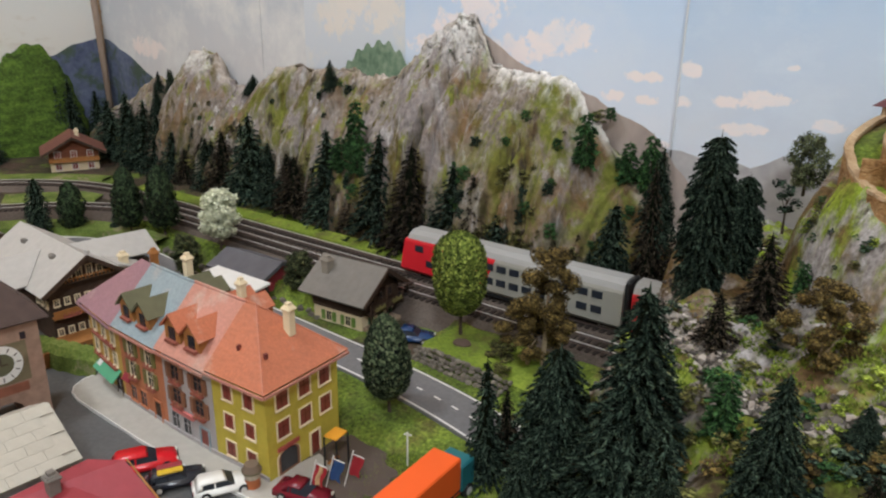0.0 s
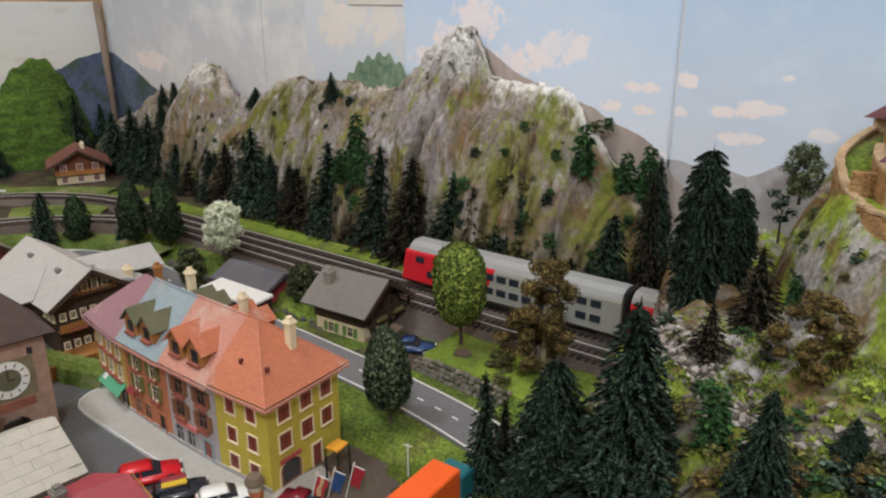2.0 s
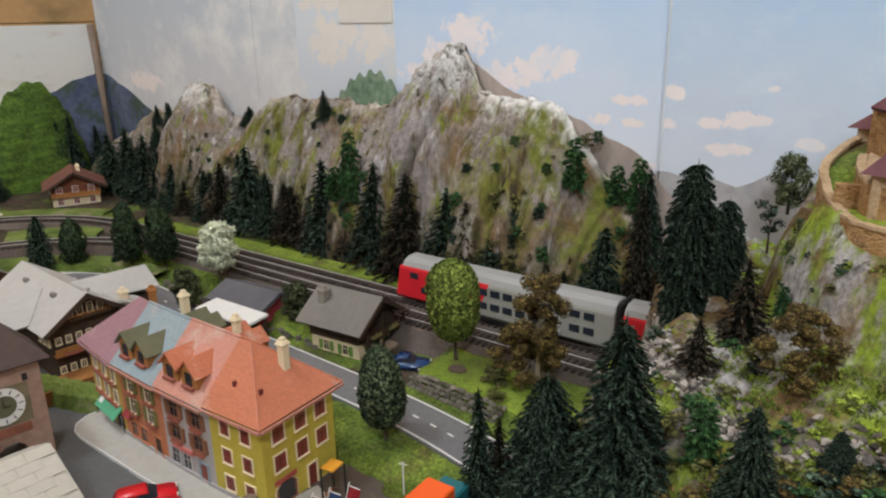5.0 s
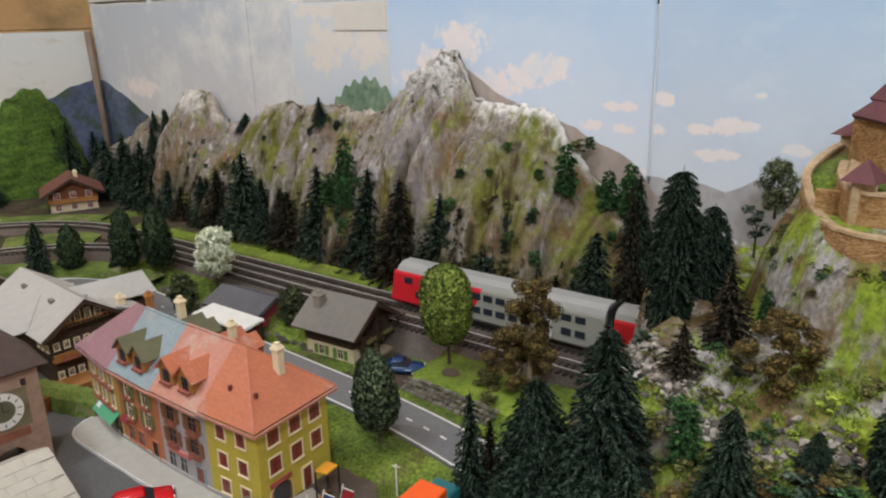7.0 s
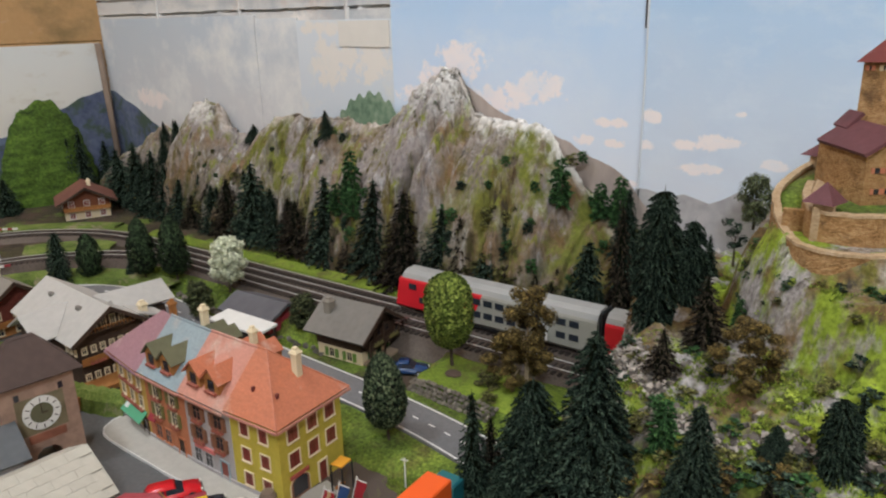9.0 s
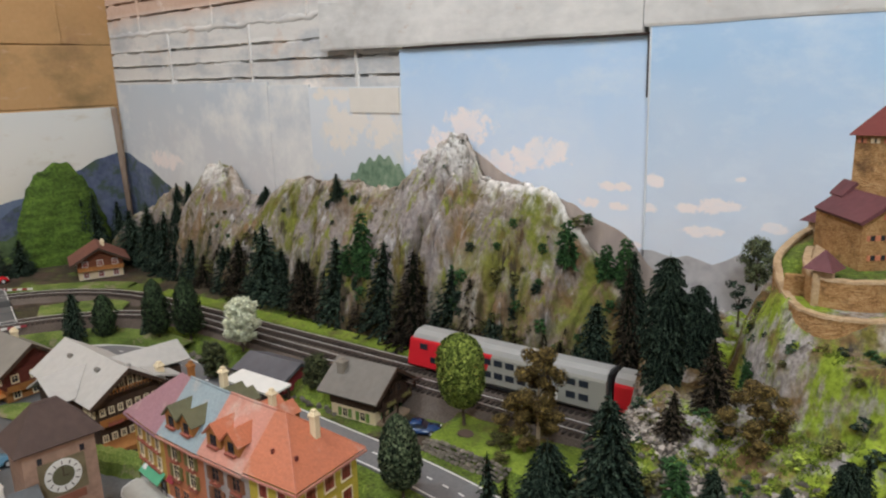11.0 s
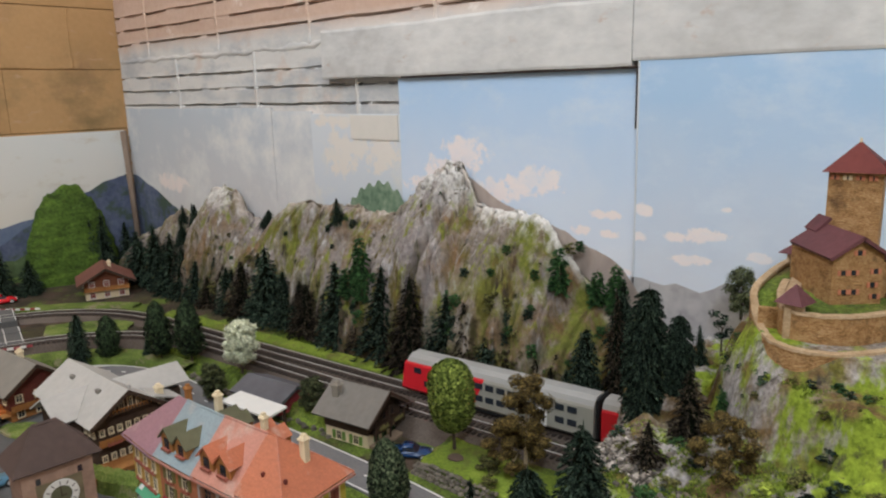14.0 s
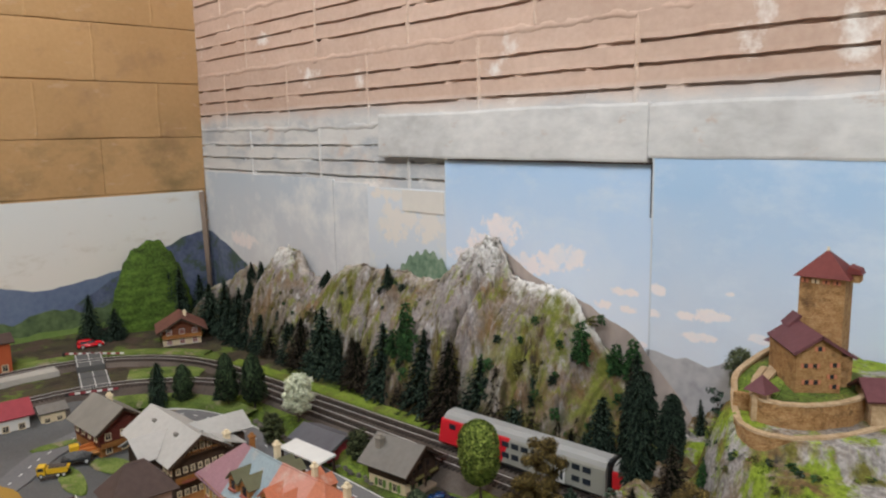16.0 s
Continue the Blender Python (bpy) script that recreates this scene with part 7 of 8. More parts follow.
def scrub(kind, x, y, z, h, rad):
    SCRUBS.setdefault(kind, []).append((x, y, z, h, rad, RNG.uniform(0, 6.28)))


# dark undergrowth between the trunks
for k in range(110):
    x = -4.1 + 3.1 * (k + RNG.random()) / 110
    s = RNG.uniform(0.022, 0.045)
    scrub(RNG.choice(["dark_bush", "dark_bush", "olive_bush"]), x, RNG.uniform(1.84, 1.89), 0.09 + RNG.uniform(0, 0.05), s * 1.7, s)
# bushes on the cliffs


for k in range(34):
    x = RNG.choice([RNG.uniform(-1.65, -1.02), RNG.uniform(-1.65, -1.02), RNG.uniform(-2.2, -2.0), RNG.uniform(-3.5, -2.3)])
    zz = RNG.uniform(0.20, 0.42)
    s = RNG.uniform(0.020, 0.038)
    plant(RNG.choice(["bush", "dark_bush", "olive_bush", "olive_bush"]), x, cliff_y(x, zz), zz - s * 0.5, s * 1.7, s * 0.85)
for k in range(60):
    x = RNG.uniform(-3.6, -1.05)
    zz = RNG.uniform(0.20, ridge(x) - 0.06)
    s = RNG.uniform(0.009, 0.020)
    plant(RNG.choice(["bush", "dark_bush", "olive_bush", "olive_bush"]), x, cliff_y(x, zz), zz - s * 0.4, s * 1.5, s * 0.8)
for k in range(130):
    x, y = RNG.uniform(-0.66, 0.06), RNG.uniform(0.62, 1.24)
    s = RNG.uniform(0.010, 0.026)
    scrub(RNG.choice(["olive_bush", "olive_bush", "bush", "moss_bush", "moss_bush", "dark_bush"] if y > 0.98 else ["olive_bush", "dark_bush", "rust_bush"]), x, y, ground_z(x, y) - 0.006, s * 1.2, s)
for k in range(110):
    x, y = RNG.uniform(-0.48, 0.12), RNG.uniform(0.60, 0.97)
    s = RNG.uniform(0.012, 0.030)
    scrub(RNG.choice(["olive_bush", "rust_bush", "dark_bush", "dark_bush", "bush"]), x, y, ground_z(x, y) - 0.008, s * 1.4, s)
# weeds along the foot of the castle's ring wall
for k in range(46):
    a, far = radians(RNG.uniform(175, 320)), RNG.uniform(0.232, 0.262)
    x, y = -0.125 + far * math.cos(a), 1.545 + far * math.sin(a)
    s = RNG.uniform(0.006, 0.014)
    scrub(RNG.choice(["olive_bush", "moss_bush", "bush", "dark_bush"]), x, y, ground_z(x, y) - 0.003, s * 1.5, s)
for k in range(40):
    x, y = RNG.uniform(-0.98, -0.62), RNG.uniform(1.62, 1.82)
    s = RNG.uniform(0.010, 0.024)
    scrub(RNG.choice(["olive_bush", "moss_bush", "dark_bush"]), x, y, ground_z(x, y) - 0.004, s * 1.3, s)


LIGHT_BUSH = {"dark_bush": (21, SPRUCE), "olive_bush": (22, LEAF_O), "bush": (23, PINE), "moss_bush": (24, LEAF_M), "rust_bush": (25, LEAF_B)}
for kind, rows in SCRUBS.items():
    seed, leaf = LIGHT_BUSH[kind]
    v0, f0 = clump_crown(seed, 7, 52, 0.15, lambda v: math.sin(math.pi * (0.25 + 0.7 * v)) ** 0.6, 0.45)
    verts, faces = [], []
    for x, y, z, h, rad, a in rows:
        k, c, q = len(verts), math.cos(a), math.sin(a)
        verts.extend(Vector((x + rad * (p.x * c - p.y * q), y + rad * (p.x * q + p.y * c), z + h * p.z)) for p in v0)
        faces.extend(tuple(i + k for i in g) for g in f0)
    ob = new("undergrowth", raw_mesh("undergrowth", (verts, faces), leaf))
    tagged(ob, "low flock undergrowth between the trees", "undergrowth", "", "stuff")


# standing grass fibres
def tufts(count, spots, seed):
    r = random.Random(seed)
    verts, faces = [], []
    for k in range(count):
        x0, x1, y0, y1, slant = spots[k % len(spots)]
        u = r.random()
        x, y = x0 + (x1 - x0) * u, r.uniform(y0, y1) + slant * u
        if noise.noise(Vector((x * 6, y * 6, 3.3))) < -0.15:
            continue
        z = ground_z(x, y) - 0.002
        if abs(ground_z(x + 0.02, y) - z) > 0.014 or abs(ground_z(x, y + 0.02) - z) > 0.014 or (-1.25 < x < -0.8 and y > 1.2):
            continue
        for b in range(5):
            a = r.uniform(0, 6.28)
            h, w = r.uniform(0.004, 0.009), 0.0018
            bx, by = x + r.uniform(-0.006, 0.006), y + r.uniform(-0.006, 0.006)
            i = len(verts)
            verts.extend((Vector((bx - w * math.cos(a), by - w * math.sin(a), z)), Vector((bx + w * math.cos(a), by + w * math.sin(a), z)), Vector((bx + r.uniform(-0.006, 0.006), by + r.uniform(-0.006, 0.006), z + h))))
            faces.append((i, i + 1, i + 2))
    return verts, faces


TUFT = shade("grass_fibres", [(0.06, 0.085, 0.012), (0.15, 0.21, 0.025), (0.28, 0.35, 0.05)], 0.9, 90, 16, 0.0, world_space=True, island=0.45)
gt = new("grass_fibres", raw_mesh("grass_fibres", tufts(26000, [(-0.62, 0.1, 0.85, 1.22, 0), (-0.62, -0.1, 0.85, 1.30, 0), (-2.6, -0.95, 1.62, 1.80, 0.06), (-1.15, -0.75, 0.80, 1.06, 0), (-1.25, -0.85, 1.30, 1.45, 0.03), (-2.9, -1.75, 1.24, 1.42, 0), (-0.9, -0.62, 1.62, 1.80, 0)], 3), TUFT))
tagged(gt, "standing yellow-green grass fibres on the banks", "grass", "", "stuff")


# broken rock lying in bands on the hill
def rubble(count, spots, seed):
    r = random.Random(seed)
    verts, faces = [], []
    for k in range(count):
        x0, x1, y0, y1, slant = spots[k % len(spots)]
        u = r.random()
        x, y = x0 + (x1 - x0) * u, r.gauss((y0 + y1) / 2, (y1 - y0) / 4) + slant * u
        z = ground_z(x, y)
        s = r.uniform(0.003, 0.010)
        m = Matrix.Translation((x, y, z + s * 0.3)) @ Matrix.Rotation(r.uniform(0, 6.28), 4, "Z") @ Matrix.Rotation(r.uniform(-0.7, 0.7), 4, "X")
        i = len(verts)
        for cx, cy, cz in ((1, 0, 0), (0, 1, 0), (-1, 0, 0), (0, -1, 0), (0, 0, 1), (0, 0, -1), (0.6, 0.6, 0.5), (-0.6, -0.5, 0.5)):
            verts.append(m @ Vector((cx * s * r.uniform(0.7, 1.5), cy * s * r.uniform(0.6, 1.0), cz * s * r.uniform(0.5, 1.0))))
        faces.extend((i + a, i + b, i + c) for a, b, c in ((0, 1, 6), (1, 4, 6), (4, 0, 6), (1, 2, 4), (2, 3, 7), (3, 4, 7), (4, 2, 7), (3, 0, 4), (1, 0, 5), (2, 1, 5), (3, 2, 5), (0, 3, 5)))
    return verts, faces


RUBBLE = shade("pale_broken_rock", [(0.10, 0.085, 0.072), (0.215, 0.183, 0.155), (0.34, 0.305, 0.270)], 0.95, 90, 20, 0.4, world_space=True, island=0.6)
rb_ob = new("rubble", raw_mesh("rubble", rubble(3400, [(-0.66, -0.36, 1.20, 1.32, -0.16), (-0.66, -0.36, 1.20, 1.32, -0.16), (-0.38, 0.12, 0.99, 1.05, -0.02), (-0.76, -0.60, 1.30, 1.55, 0.0)], 5), RUBBLE))
tagged(rb_ob, "pale broken rock lying in bands on the hill", "rubble", "", "stuff")


# ---- roads and paving ----
def strip(pts, half, z, lift=0.003, follow=False):
    bm = bmesh.new()
    last = None
    for i, (x, y) in enumerate(pts):
        a = pts[max(0, i - 1)]
        b = pts[min(len(pts) - 1, i + 1)]
        d = math.atan2(b[1] - a[1], b[0] - a[0])
        base = 0.03 * ss(0.92, 1.06, y) + 0.004 if follow else 0.0
        ring = [bm.verts.new((x - math.sin(d) * s, y + math.cos(d) * s, zz + base)) for s, zz in ((half, z - 0.02), (half, z + lift), (-half, z + lift), (-half, z - 0.02))]
        if last:
            for k in range(3):
                bm.faces.new((last[k], last[k + 1], ring[k + 1], ring[k]))
        last = ring
    bmesh.ops.recalc_face_normals(bm, faces=bm.faces)
    return bm


def curve(points, n=14):
    """A smooth line through a few plan points (Catmull-Rom)."""
    p = [points[0]] + list(points) + [points[-1]]
    out = []
    for i in range(1, len(p) - 2):
        for k in range(n):
            t = k / n
            out.append(tuple(0.5 * (2 * p[i][c] + (p[i + 1][c] - p[i - 1][c]) * t + (2 * p[i - 1][c] - 5 * p[i][c] + 4 * p[i + 1][c] - p[i + 2][c]) * t * t + (3 * p[i][c] - p[i - 1][c] - 3 * p[i + 1][c] + p[i + 2][c]) * t ** 3) for c in (0, 1)))
    out.append(points[-1])
    return out


def offset(pts, d):
    out = []
    for i, (x, y) in enumerate(pts):
        a, b = pts[max(0, i - 1)], pts[min(len(pts) - 1, i + 1)]
        h = math.atan2(b[1] - a[1], b[0] - a[0])
        out.append((x - math.sin(h) * d, y + math.cos(h) * d))
    return out


MAIN = curve([(-0.62, 1.10), (-0.9, 1.155), (-1.2, 1.175), (-1.6, 1.165), (-2.1, 1.15), (-2.6, 1.16), (-2.95, 1.02), (-3.1, 0.75), (-2.95, 0.45), (-2.7, 0.2), (-2.5, -0.2)])
rd = solo("road", strip(MAIN, 0.068, 0.0, follow=True), ASPHALT, "grey card road with white edge lines", "road", "structure")
LINED = [p for p in MAIN if p[1] > 0.95]
part("edge_line", strip(offset(LINED, 0.062), 0.0022, 0.0035, 0.001, True), WHITE, rd)
part("edge_line", strip(offset(LINED, -0.062), 0.0022, 0.0035, 0.001, True), WHITE, rd)
for i in range(0, len(MAIN) - 3, 3):
    a, b = MAIN[i], MAIN[i + 1]
    L = math.hypot(b[0] - a[0], b[1] - a[1])
    if L < 1e-4:
        continue
    b = (a[0] + (b[0] - a[0]) / L * 0.022, a[1] + (b[1] - a[1]) / L * 0.022)
    part("lane_dash", strip([a, b], 0.0022, 0.0035, 0.001, True), WHITE, rd)
bm = bmesh.new()
edge = [(-1.84, 0.69), (-1.835, 0.640), (-1.815, 0.605), (-1.785, 0.588), (-1.74, 0.584), (-1.66, 0.590), (-1.476, 0.603), (-1.25, 0.628), (-1.10, 0.655), (-1.075, 0.665), (-1.07, 0.68), (-1.06, 0.84), (-1.12, 0.85), (-1.13, 0.73), (-1.28, 0.705), (-1.46, 0.69), (-1.66, 0.685)]
lo_v, hi_v = [bm.verts.new((x, y, 0.0)) for x, y in edge], [bm.verts.new((x, y, 0.008)) for x, y in edge]
for i in range(len(edge)):
    j = (i + 1) % len(edge)
    bm.faces.new((lo_v[i], lo_v[j], hi_v[j], hi_v[i]))
bm.faces.new(hi_v)
bmesh.ops.recalc_face_normals(bm, faces=bm.faces)
pv = solo("pavement", bm, PAVING, "pale paved footway with a rounded kerb before the terrace", "pavement", "structure")
part("kerb", strip(edge[:10], 0.0013, 0.0075, 0.0015), WHITE, pv, "white kerb line")


# ---- vehicles ----
TYRE = plain("black_tyre", (0.018, 0.018, 0.018), 0.8)
RIM = plain("pale_rim", (0.55, 0.54, 0.52), 0.4)
LAMP_GLASS = plain("clear_lamp", (0.75, 0.72, 0.62), 0.2)


def wheel(parent, x, y, r, w=0.010):
    s = -1 if y < 0 else 1
    bm = bmesh.new()
    cyl(bm, 0, 0, -w / 2, w / 2, r, n=16, m=Matrix.Translation((x, y, r)) @ Matrix.Rotation(math.pi / 2, 4, "X"))
    t = part("wheel", bm, TYRE, parent)
    bm = bmesh.new()
    cyl(bm, 0, 0, -0.001, 0.001, r * 0.58, n=12, m=Matrix.Translation((x, y + s * (w / 2 + 0.0006), r)) @ Matrix.Rotation(math.pi / 2, 4, "X"))
    part("rim", bm, RIM, t)


def car(x, y, z, rz, paint, label, kind="hatch", length=0.152):
    """A small saloon or estate heading along local +x, its middle at x, y."""
    t = thing("car", x, y, z, rz, label, "car")
    t.matrix_basis = t.matrix_basis @ Matrix.Scale(length / 0.15, 4)
    L, w = 0.075, 0.031
    rear = {"hatch": 0.90, "saloon": 0.62, "estate": 0.97}[kind]

    def lower(points, half, tuck, z_from, rim):
        bm = prism(points, -half, half)
        for v in bm.verts:
            if v.co.z > z_from:
                v.co.y *= tuck
        bmesh.ops.bevel(bm, geom=bm.edges[:], offset=rim, segments=2, affect="EDGES")
        return bm

    body = [(-L, 0.012), (-L * 1.0, 0.024), (-L * 0.95, 0.031), (-L * 0.6, 0.033), (L * 0.35, 0.032), (L * 0.75, 0.029), (L * 0.95, 0.023), (L, 0.016), (L * 0.97, 0.009), (-L * 0.97, 0.009)]
    b = part("body", lower(body, w, 0.93, 0.026, 0.0018), paint, t, smooth=True)
    part("glazing", lower([(-L * rear, 0.031), (-L * (rear - 0.16), 0.047), (L * 0.06, 0.047), (L * 0.38, 0.031)], w * 0.93, 0.80, 0.04, 0.0012), GLASS_D, b, "dark side and end windows")
    part("roof", lower([(-L * (rear - 0.12), 0.0440), (-L * (rear - 0.20), 0.0497), (L * 0.0, 0.0497), (L * 0.13, 0.0440)], w * 0.815, 0.93, 0.048, 0.0012), paint, b, smooth=True)
    part("rear_pillar", lower([(-L * (rear + 0.01), 0.030), (-L * (rear - 0.15), 0.0475), (-L * (rear - 0.26), 0.0475), (-L * (rear - 0.20), 0.030)], w * 0.945, 0.81, 0.04, 0.0006), paint, b, smooth=True)
    for px in (-L * 0.28,):
        part("pillar", lower([(px - 0.002, 0.031), (px - 0.0018, 0.047), (px + 0.0018, 0.047), (px + 0.002, 0.031)], w * 0.945, 0.81, 0.04, 0.0003), paint, b)
    for wx in (-L * 0.60, L * 0.62):
        for wy in (-w * 0.93, w * 0.93):
            wheel(t, wx, wy, 0.0125)
    for s in (-0.022, 0.022):
        part("headlight", boxes((L * 0.95, L * 1.002, s - 0.005, s + 0.005, 0.019, 0.025)), LAMP_GLASS, t)
        part("tail_light", boxes((-L * 1.003, -L * 0.97, s - 0.005, s + 0.005, 0.020, 0.028)), R_RED, t)
    part("bumper", boxes((L * 0.97, L * 1.02, -w * 0.95, w * 0.95, 0.009, 0.015), bevel=0.001), C_DARK, t)
    part("bumper", boxes((-L * 1.02, -L * 0.97, -w * 0.95, w * 0.95, 0.009, 0.015), bevel=0.001), C_DARK, t)
    return t


RED_CAR = plain("bright_red_car_paint", (0.60, 0.012, 0.02), 0.25, var=0.04, spec=0.5)
BLACK_CAR = plain("black_car_paint", (0.02, 0.022, 0.03), 0.2, var=0.04, spec=0.5)
WHITE_CAR = plain("white_car_paint", (0.78, 0.76, 0.71), 0.3, var=0.03, spec=0.5)
BLUE_CAR = plain("blue_car_paint", (0.013, 0.044, 0.125), 0.25, var=0.06, spec=0.5)
car(-1.362, 0.567, 0.001, 66, RED_CAR, "bright red hatchback parked by the footway", "estate", 0.134)
c = car(-1.262, 0.583, 0.001, 66, BLACK_CAR, "black small car with yellow and red roof load", "hatch", 0.118)
part("roof_load", boxes((-0.045, 0.02, -0.022, -0.002, 0.0498, 0.057), bevel=0.002), plain("yellow_load", (0.65, 0.42, 0.03), 0.5), c, "yellow roof load")
part("roof_load", boxes((-0.045, 0.02, 0.002, 0.022, 0.0498, 0.057), bevel=0.002), R_RED, c, "red roof load")
car(-1.172, 0.638, 0.001, 66, WHITE_CAR, "white hatchback parked by the corner house", "hatch", 0.122)
car(-1.330, 1.365, 0.031, 32, BLUE_CAR, "dark blue saloon beside the station", "saloon", 0.13)
car(-2.26, 0.395, 0.001, 96, plain("teal_car_paint", (0.08, 0.19, 0.27), 0.3, var=0.05, spec=0.5), "pale blue car behind the gate tower", "hatch", 0.14)
car(-1.03, 0.735, 0.001, 20, plain("wine_red_car_paint", (0.16, 0.01, 0.02), 0.25, var=0.05), "wine red car behind the market stalls", "saloon", 0.12)
car(-4.40, 1.10, 0.062, 80, RED_CAR, "red car waiting beyond the level crossing", "estate", 0.16)

ORANGE = plain("luminous_orange_tarpaulin", (0.85, 0.12, 0.02), 0.5, var=0.04)
lo = thing("lorry", -0.797, 0.80, 0.002, 97.0, "orange covered lorry parked under the spruces", "lorry")
part("chassis", boxes((-0.20, 0.19, -0.026, 0.026, 0.018, 0.028)), C_DARK, lo)
bx = part("load_box", boxes((-0.20, 0.135, -0.034, 0.034, 0.028, 0.112), bevel=0.003), ORANGE, lo, "bright orange tarpaulin box")
part("tarpaulin_seam", boxes((-0.195, 0.13, -0.0352, -0.0340, 0.036, 0.040), (-0.195, 0.13, 0.0340, 0.0352, 0.036, 0.040)), C_DARK, bx)
cb = part("cab", boxes((0.140, 0.19, -0.032, 0.032, 0.022, 0.085), bevel=0.004), plain("teal_cab_paint", (0.02, 0.14, 0.16), 0.35), lo, "dark teal driver's cab")
part("windscreen", boxes((0.1895, 0.1925, -0.027, 0.027, 0.055, 0.078)), GLASS_D, cb)
for wx in (-0.16, -0.12, 0.165):
    for wy in (-0.029, 0.029):
        wheel(lo, wx, wy, 0.016, 0.012)

YEL = plain("machine_yellow_paint", (0.66, 0.40, 0.02), 0.4, var=0.06)
yt = thing("tipper_lorry", -2.69, 0.395, 0.012, 62.0, "yellow tipper lorry on the street", "lorry")
yt.matrix_basis = yt.matrix_basis @ Matrix.Scale(0.64, 4)
part("chassis", boxes((-0.06, 0.12, -0.022, 0.022, 0.016, 0.026)), C_DARK, yt)
cb = part("cab", boxes((-0.075, -0.025, -0.032, 0.032, 0.018, 0.078), bevel=0.004), YEL, yt)
part("windscreen", boxes((-0.0775, -0.0745, -0.027, 0.027, 0.048, 0.070)), GLASS_D, cb)
for s in (-1, 1):
    part("side_window", boxes((-0.068, -0.035, s * 0.0325 - 0.001, s * 0.0325 + 0.001, 0.048, 0.070)), GLASS_D, cb)
part("tipper_body", prism([(-0.015, 0.028), (0.105, 0.028), (0.115, 0.060), (-0.02, 0.060)], -0.033, 0.033), YEL, yt)
part("load", boxes((-0.01, 0.10, -0.028, 0.028, 0.060, 0.070), bevel=0.006), BALLAST, yt, "dark gravel load")
for wx in (-0.05, 0.05, 0.085):
    for wy in (-0.028, 0.028):
        wheel(yt, wx, wy, 0.015, 0.011)
gt2 = thing("gravel_trailer", -2.745, 0.515, 0.012, 66.0, "low trailer heaped with dark gravel", "trailer")
part("bed", boxes((-0.06, 0.06, -0.026, 0.026, 0.012, 0.026), bevel=0.002), C_DARK, gt2)
bmx = bmesh.new()
bmesh.ops.create_icosphere(bmx, subdivisions=3, radius=1)
for v in bmx.verts:
    k = 1 + 0.25 * fbm(v.co.x * 2.2, v.co.y * 2.2, v.co.z * 2.2)
    v.co = Vector((v.co.x * 0.055 * k, v.co.y * 0.024 * k, 0.026 + max(0.0, v.co.z) * 0.026 * k))
part("gravel_load", bmx, STREET, gt2)
for wx in (-0.04, 0.04):
    for wy in (-0.022, 0.022):
        wheel(gt2, wx, wy, 0.012, 0.009)
cr = thing("timber_crane", -2.82, 0.60, 0.012, 80.0, "orange crane with timber beams beside the chalet", "crane")
part("carriage", boxes((-0.06, 0.06, -0.025, 0.025, 0.0, 0.03), bevel=0.004), plain("rusty_orange_paint", (0.50, 0.15, 0.03), 0.6), cr)
part("jib", slab([(-0.05, -0.008, 0.035), (0.15, -0.008, 0.07), (0.15, 0.008, 0.07), (-0.05, 0.008, 0.035)], 0.012), plain("rust_orange_jib", (0.45, 0.13, 0.03), 0.6), cr)
part("counterweight", boxes((-0.09, -0.05, -0.02, 0.02, 0.02, 0.05), bevel=0.004), YEL, cr)
bmx = bmesh.new()
for k in range(4):
    cyl(bmx, 0, 0, 0, 0.16, 0.007, n=8, m=Matrix.Translation((-0.08, -0.05 + 0.014 * k, 0.01)) @ Matrix.Rotation(math.pi / 2, 4, "Y"))
part("log_stack", bmx, TIMBER_O, cr)

# ---- flags, shelter and small street things ----
def flag(x, y, rz, colours, label, lean=14.0):
    """A banner hanging from the cross arm of a white pole that leans a little."""
    t = thing("flag", x, y, 0.002, rz, label, "flag", "flags by the corner house")
    t.matrix_basis = t.matrix_basis @ Matrix.Rotation(radians(lean), 4, "Y")
    bm = bmesh.new()
    cyl(bm, 0, 0, 0, 0.090, 0.0013, n=8)
    part("pole", bm, WHITE, t)
    bm = bmesh.new()
    cyl(bm, 0, 0, 0, 0.028, 0.0012, n=8, m=Matrix.Translation((-0.002, 0, 0.088)) @ Matrix.Rotation(math.pi / 2, 4, "Y"))
    cyl(bm, 0, 0, 0, 0.010, 0.0016, n=8, m=Matrix.Translation((0, 0, 0.086)))
    part("cross_arm", bm, WHITE, t)
    k = len(colours)
    for c, m in enumerate(colours):
        bm = bmesh.new()
        rows = []
        for i in range(5):
            u = (c + i / 4) / k
            rows.append([[bm.verts.new((0.001 + 0.025 * u + 0.002 * math.sin(v * 0.9), d + 0.0028 * math.sin(u * 9 + v * 0.35), 0.087 - 0.0062 * v)) for v in range(9)] for d in (-0.0004, 0.0004)])
        for p, q in zip(rows, rows[1:]):
            for v in range(8):
                bm.faces.new((p[0][v], q[0][v], q[0][v + 1], p[0][v + 1]))
                bm.faces.new((p[1][v], p[1][v + 1], q[1][v + 1], q[1][v]))
        for p in (rows[0], rows[-1]):
            for v in range(8):
                bm.faces.new((p[0][v], p[0][v + 1], p[1][v + 1], p[1][v]))
        bmesh.ops.recalc_face_normals(bm, faces=bm.faces)
        part("cloth" if k == 1 else "cloth_stripe", bm, m, t, smooth=True)
    return t


